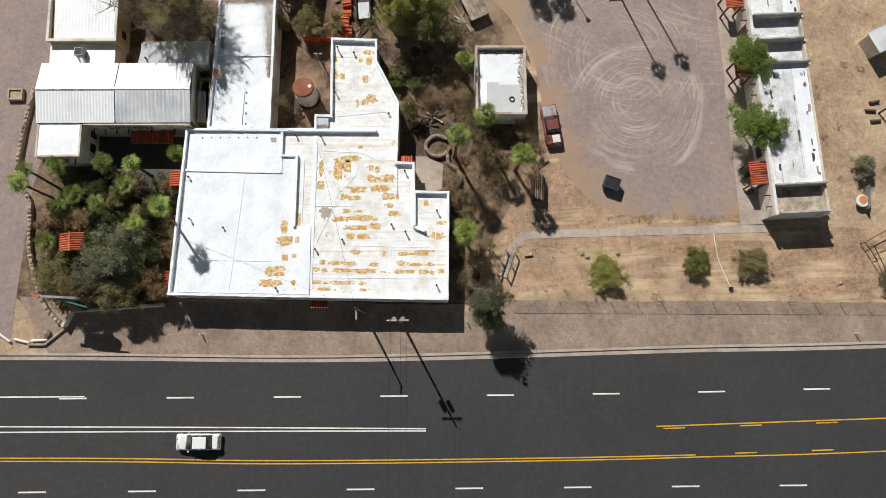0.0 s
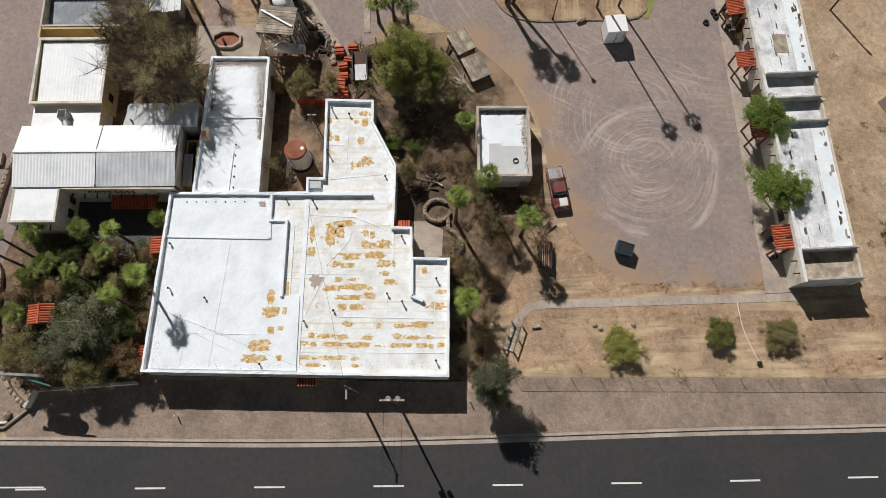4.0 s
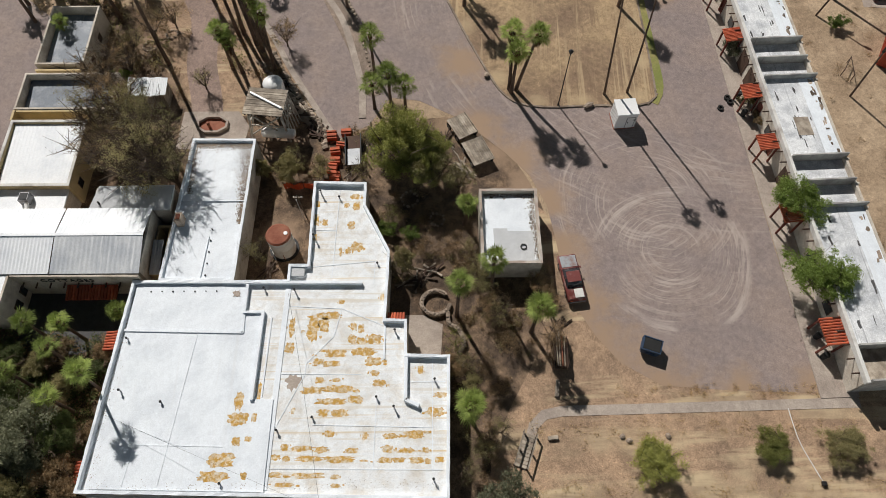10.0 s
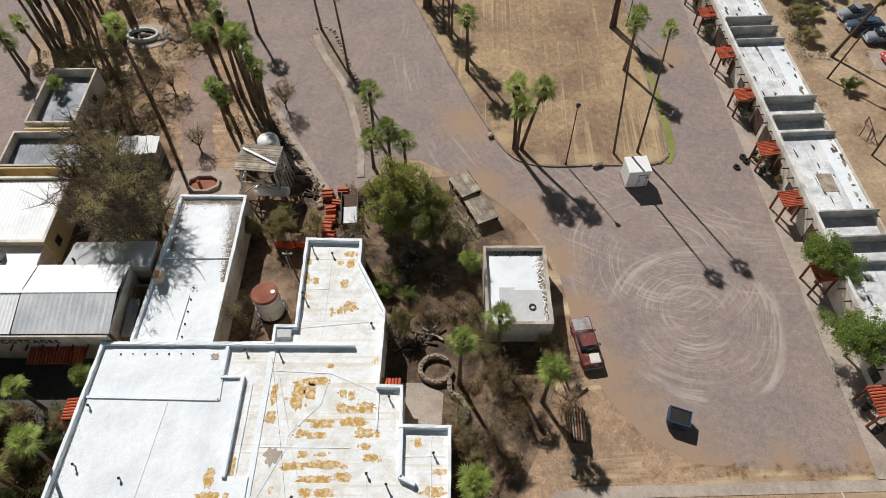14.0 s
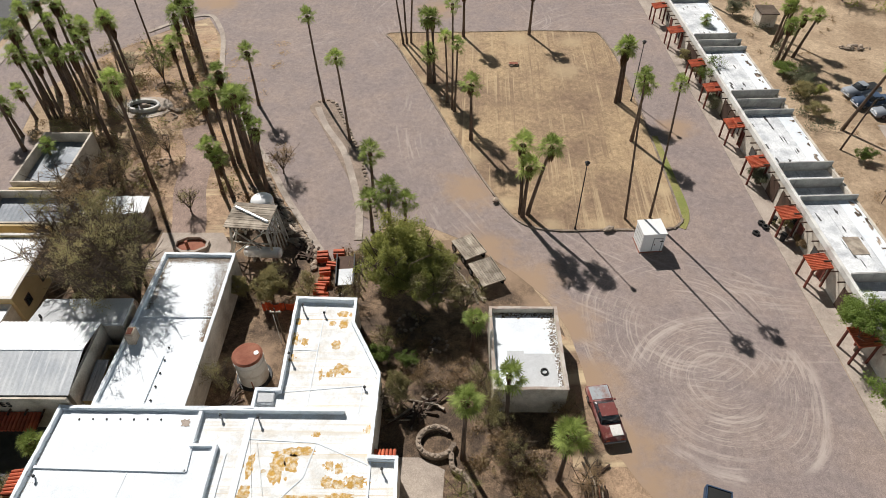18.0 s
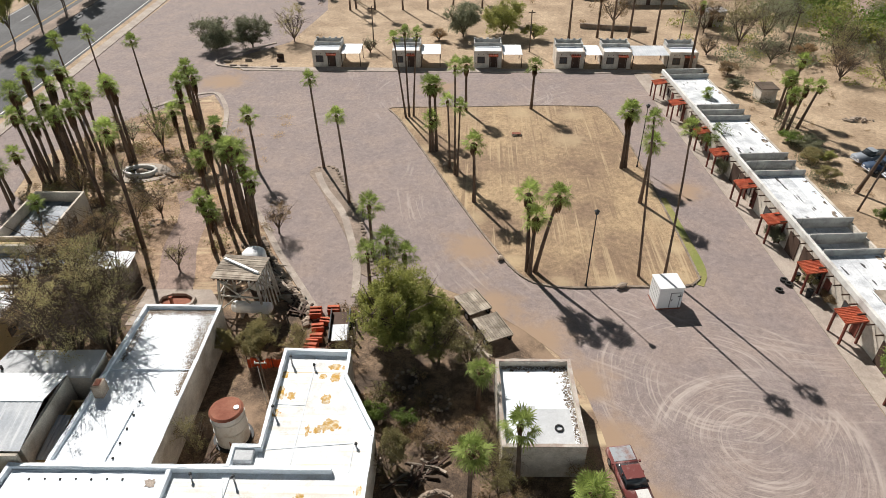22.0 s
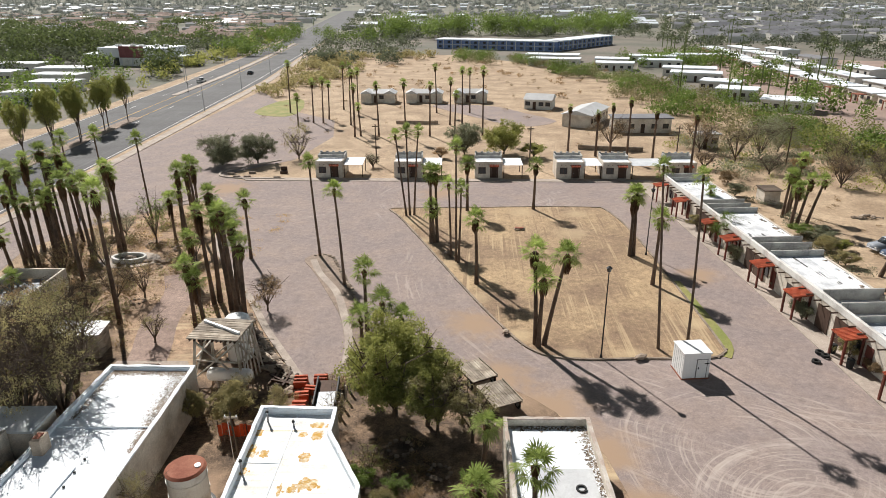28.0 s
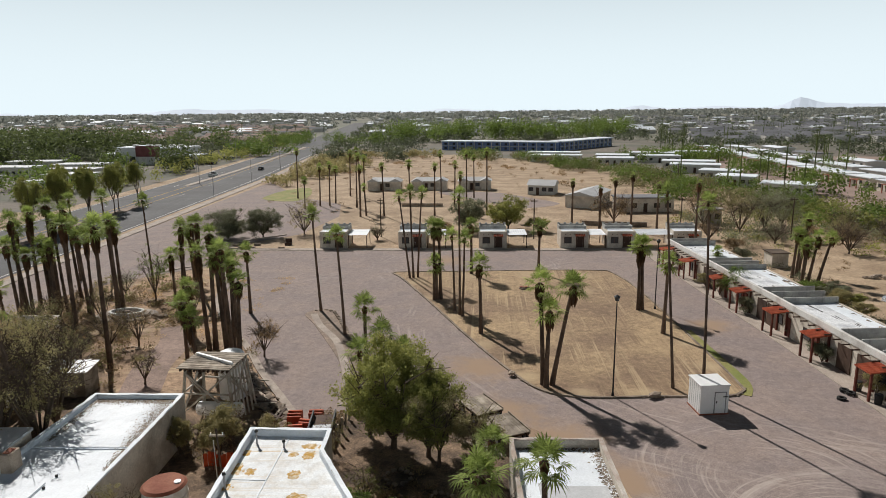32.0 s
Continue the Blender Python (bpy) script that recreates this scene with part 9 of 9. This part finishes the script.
structure("far_plain", slab([(-4600, 640), (-900, 500), (-250, 420), (-190, 470), (-175, 700), (-130, 560), (-30, 500), (110, 500), (190, 470), (260, 330), (900, 420), (4600, 640), (4600, 4600), (-4600, 4600)], -0.02, 0.02), mat("suburb_ground", (0.165, 0.165, 0.125), 0.95, 0.35, 0.02, 0.2, col2=(0.24, 0.215, 0.17), patch=0.55), "grey-green ground of the built-up plain")
woods("tree_belt", [(wr.uniform(-0.95, -0.42) * y, y, 0, wr.uniform(5, 9), wr.uniform(4, 7.5)) for y in [250 + 260 * wr.random() for _ in range(85)]], 260, 0.08, L_WOODS, "large green trees behind the shops over the avenue", 41)
woods("tree_belt", along([(-110, 330), (-122, 420), (-132, 520), (-60, 430), (-45, 470)], 60, 9, 4, 7, 6, 11), 260, 0.08, L_GREEN, "green street trees along the far avenue", 42)
city = []
for _ in range(5200):
    y = 300 + 2700 * wr.random() ** 1.5
    x = wr.uniform(-0.9, 0.95) * y
    if -20 < x < 130 and y < 470 or 130 < x < 190 and y < 360 or -370 < x < -170 and 480 < y < 950 and wr.random() < 0.7 or x > 0.35 * y and y < 900 and wr.random() < 0.2 or abs(x + 84 + (y - 240) * 0.09) < 20:
        continue
    city.append((x, y, 0.0, wr.uniform(2.5, 6), wr.uniform(2, 4.6)))
near_city = [c for c in city if c[1] < 900]
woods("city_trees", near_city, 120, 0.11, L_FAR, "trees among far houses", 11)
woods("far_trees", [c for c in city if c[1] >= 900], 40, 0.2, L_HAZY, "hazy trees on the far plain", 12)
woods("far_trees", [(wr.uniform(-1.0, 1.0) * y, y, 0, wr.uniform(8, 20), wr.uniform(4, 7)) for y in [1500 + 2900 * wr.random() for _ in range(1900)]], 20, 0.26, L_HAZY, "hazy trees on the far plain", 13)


def far_houses(name, n, y0, y1, x0, x1, materials, label, seed):
    """Roofed boxes on the plain, one mesh for each roof colour."""
    rnd = random.Random(seed)
    V, F = [], []
    for _ in range(n):
        y = y0 + (y1 - y0) * rnd.random() ** 1.3
        x = rnd.uniform(x0, x1) * y
        if -30 < x < 125 and y < 470 or abs(x + 84 + (y - 240) * 0.09) < 24:
            continue
        L, W, h, g = rnd.uniform(8, 15) * (1 + y / 4000), rnd.uniform(7, 11), rnd.uniform(2.6, 4.6), rnd.uniform(0.3, 2.2)
        i = len(V)
        for px, py, pz in ((-1, -1, 0), (1, -1, 0), (1, 1, 0), (-1, 1, 0), (-1, -1, h), (1, -1, h), (1, 1, h), (-1, 1, h), (-1, 0, h + g), (1, 0, h + g)):
            V.append((x + px * L / 2, y + py * W / 2, pz))
        for f in ((0, 1, 5, 4), (1, 2, 6, 5), (2, 3, 7, 6), (3, 0, 4, 7), (4, 5, 9, 8), (6, 7, 8, 9), (5, 6, 9), (7, 4, 8)):
            F.append(tuple(i + k for k in f))
    me = raw(name, V, F)
    for m in materials:
        me.materials.append(m)
    for k, p in enumerate(me.polygons):
        p.material_index = 1 if k % 8 >= 4 else 0
    ob = new(name, me)
    return tagged(ob, label, "houses", "", "stuff")


far_houses("far_houses", 330, 420, 1000, -0.8, -0.22, (M_PLASTER, M_BROWNROOF), "brown-roofed houses beyond the avenue", 1)
far_houses("far_houses", 420, 430, 900, 0.36, 0.9, (M_PLASTER, M_GREYROOF), "grey-roofed houses on the plain", 2)
far_houses("far_houses", 260, 600, 1900, -0.8, 0.8, (M_PLASTER, M_ROOF), "white-roofed buildings on the far plain", 3)
far_houses("far_houses", 260, 560, 1500, -0.6, 0.7, (M_PLASTER, M_GREYROOF), "grey-roofed buildings on the far plain", 4)
# palms that stand above the far roofs
V, F = [], []
for _ in range(170):
    y = 170 + 900 * wr.random() ** 1.4
    x = wr.uniform(0.3, 0.85) * y if wr.random() < 0.75 else wr.uniform(-0.6, 0.2) * y
    if y < 420 and x < 70:
        continue
    h = wr.uniform(8, 15)
    i = len(V)
    V += [(x - 0.25, y, 0), (x + 0.25, y, 0), (x + 0.15, y, h), (x - 0.15, y, h), (x, y - 0.25, 0), (x, y + 0.25, 0), (x, y + 0.15, h), (x, y - 0.15, h)]
    F += [(i, i + 1, i + 2, i + 3), (i + 4, i + 5, i + 6, i + 7)]
    for k in range(14):
        a, e = k * 2.4, wr.uniform(-0.5, 1.0)
        c, s = math.cos(a), math.sin(a)
        j = len(V)
        V += [(x, y, h), (x + 1.1 * c - 0.4 * s, y + 1.1 * s + 0.4 * c, h + e), (x + 1.9 * c, y + 1.9 * s, h + e - 0.6), (x + 1.1 * c + 0.4 * s, y + 1.1 * s - 0.4 * c, h + e)]
        F.append((j, j + 1, j + 2, j + 3))
tagged(finish("far_palms", raw("far_palms", V, F), L_WOODS), "distant palms above the roofs", "trees", "", "stuff")

# hills on the horizon; their emission stands in for distance haze
M_HILL = bpy.data.materials.new("haze_glow_hill")
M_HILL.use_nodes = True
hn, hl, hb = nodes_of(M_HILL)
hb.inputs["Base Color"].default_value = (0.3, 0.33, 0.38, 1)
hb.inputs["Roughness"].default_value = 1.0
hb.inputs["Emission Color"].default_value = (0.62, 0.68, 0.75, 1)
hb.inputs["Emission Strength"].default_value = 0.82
V, F = [], []
hr = random.Random(3)
N = 140
for k in range(N + 1):
    x = -3600 + 7400 * k / N
    z = 16 + 10 * math.sin(k * 0.21) + 8 * math.sin(k * 0.57 + 1) + hr.uniform(-3, 3)
    z = z * 0.7 + 42 * math.exp(-((x - 2210) / 90) ** 2) + 32 * math.exp(-((x - 2450) / 380) ** 2) + 18 * math.exp(-((x - 1200) / 90) ** 2) + 18 * math.exp(-((x + 1500) / 700) ** 2)
    V += [(x, 4300, -1), (x, 4380, max(6, z)), (x, 4460, -1)]
for k in range(N):
    for j in (0, 1):
        F.append((3 * k + j, 3 * k + 3 + j, 3 * k + 4 + j, 3 * k + 1 + j))
tagged(finish("backdrop", raw("backdrop", V, F), M_HILL), "pale hills on the horizon, haze added as a glow", "", "", "structure")

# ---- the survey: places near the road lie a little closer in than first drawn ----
def survey(x, y):
    """How far a place of the drawn plan moves."""
    f = np.clip((75 - y) / 50, 0, 1)
    f = f * f * (3 - 2 * f)
    g = np.clip((150 - y) / 50, 0, 1)
    return f * (-0.24 - 0.0205 * np.clip(x, -60, 60)), g * (0.3 - 0.045 * np.clip(y, -40, 0))


def settle(ob, here):
    """Moves what was drawn in the plan's own coordinates point by point, and the rest as a whole."""
    here = here @ ob.matrix_basis
    if ob.matrix_basis.translation.length > 0.01 or ob.type not in ("MESH", "EMPTY"):
        dx, dy = survey(here.translation.x, here.translation.y)
        ob.matrix_basis = Matrix.Translation((dx, dy, 0)) @ ob.matrix_basis
        return
    if ob.type == "MESH" and ob.data.users == 1:
        n = len(ob.data.vertices)
        co = np.empty(n * 3)
        ob.data.vertices.foreach_get("co", co)
        co = co.reshape(n, 3)
        co[:, 0], co[:, 1] = co[:, 0] + survey(co[:, 0], co[:, 1])[0], co[:, 1] + survey(co[:, 0], co[:, 1])[1]
        ob.data.vertices.foreach_set("co", co.ravel())
        ob.data.update()
    for c in ob.children:
        settle(c, here)


motel.matrix_world = pose(36.75, 9.75, 0, 0, 0, 2.55)
for ob in [o for o in scene.collection.objects if o.parent is None and o.type in ("MESH", "EMPTY", "FONT")]:
    if ob.name not in ("motel_row", "ground", "backdrop") and not ob.name.startswith(("far_", "city_", "tree_belt")):
        settle(ob, Matrix())
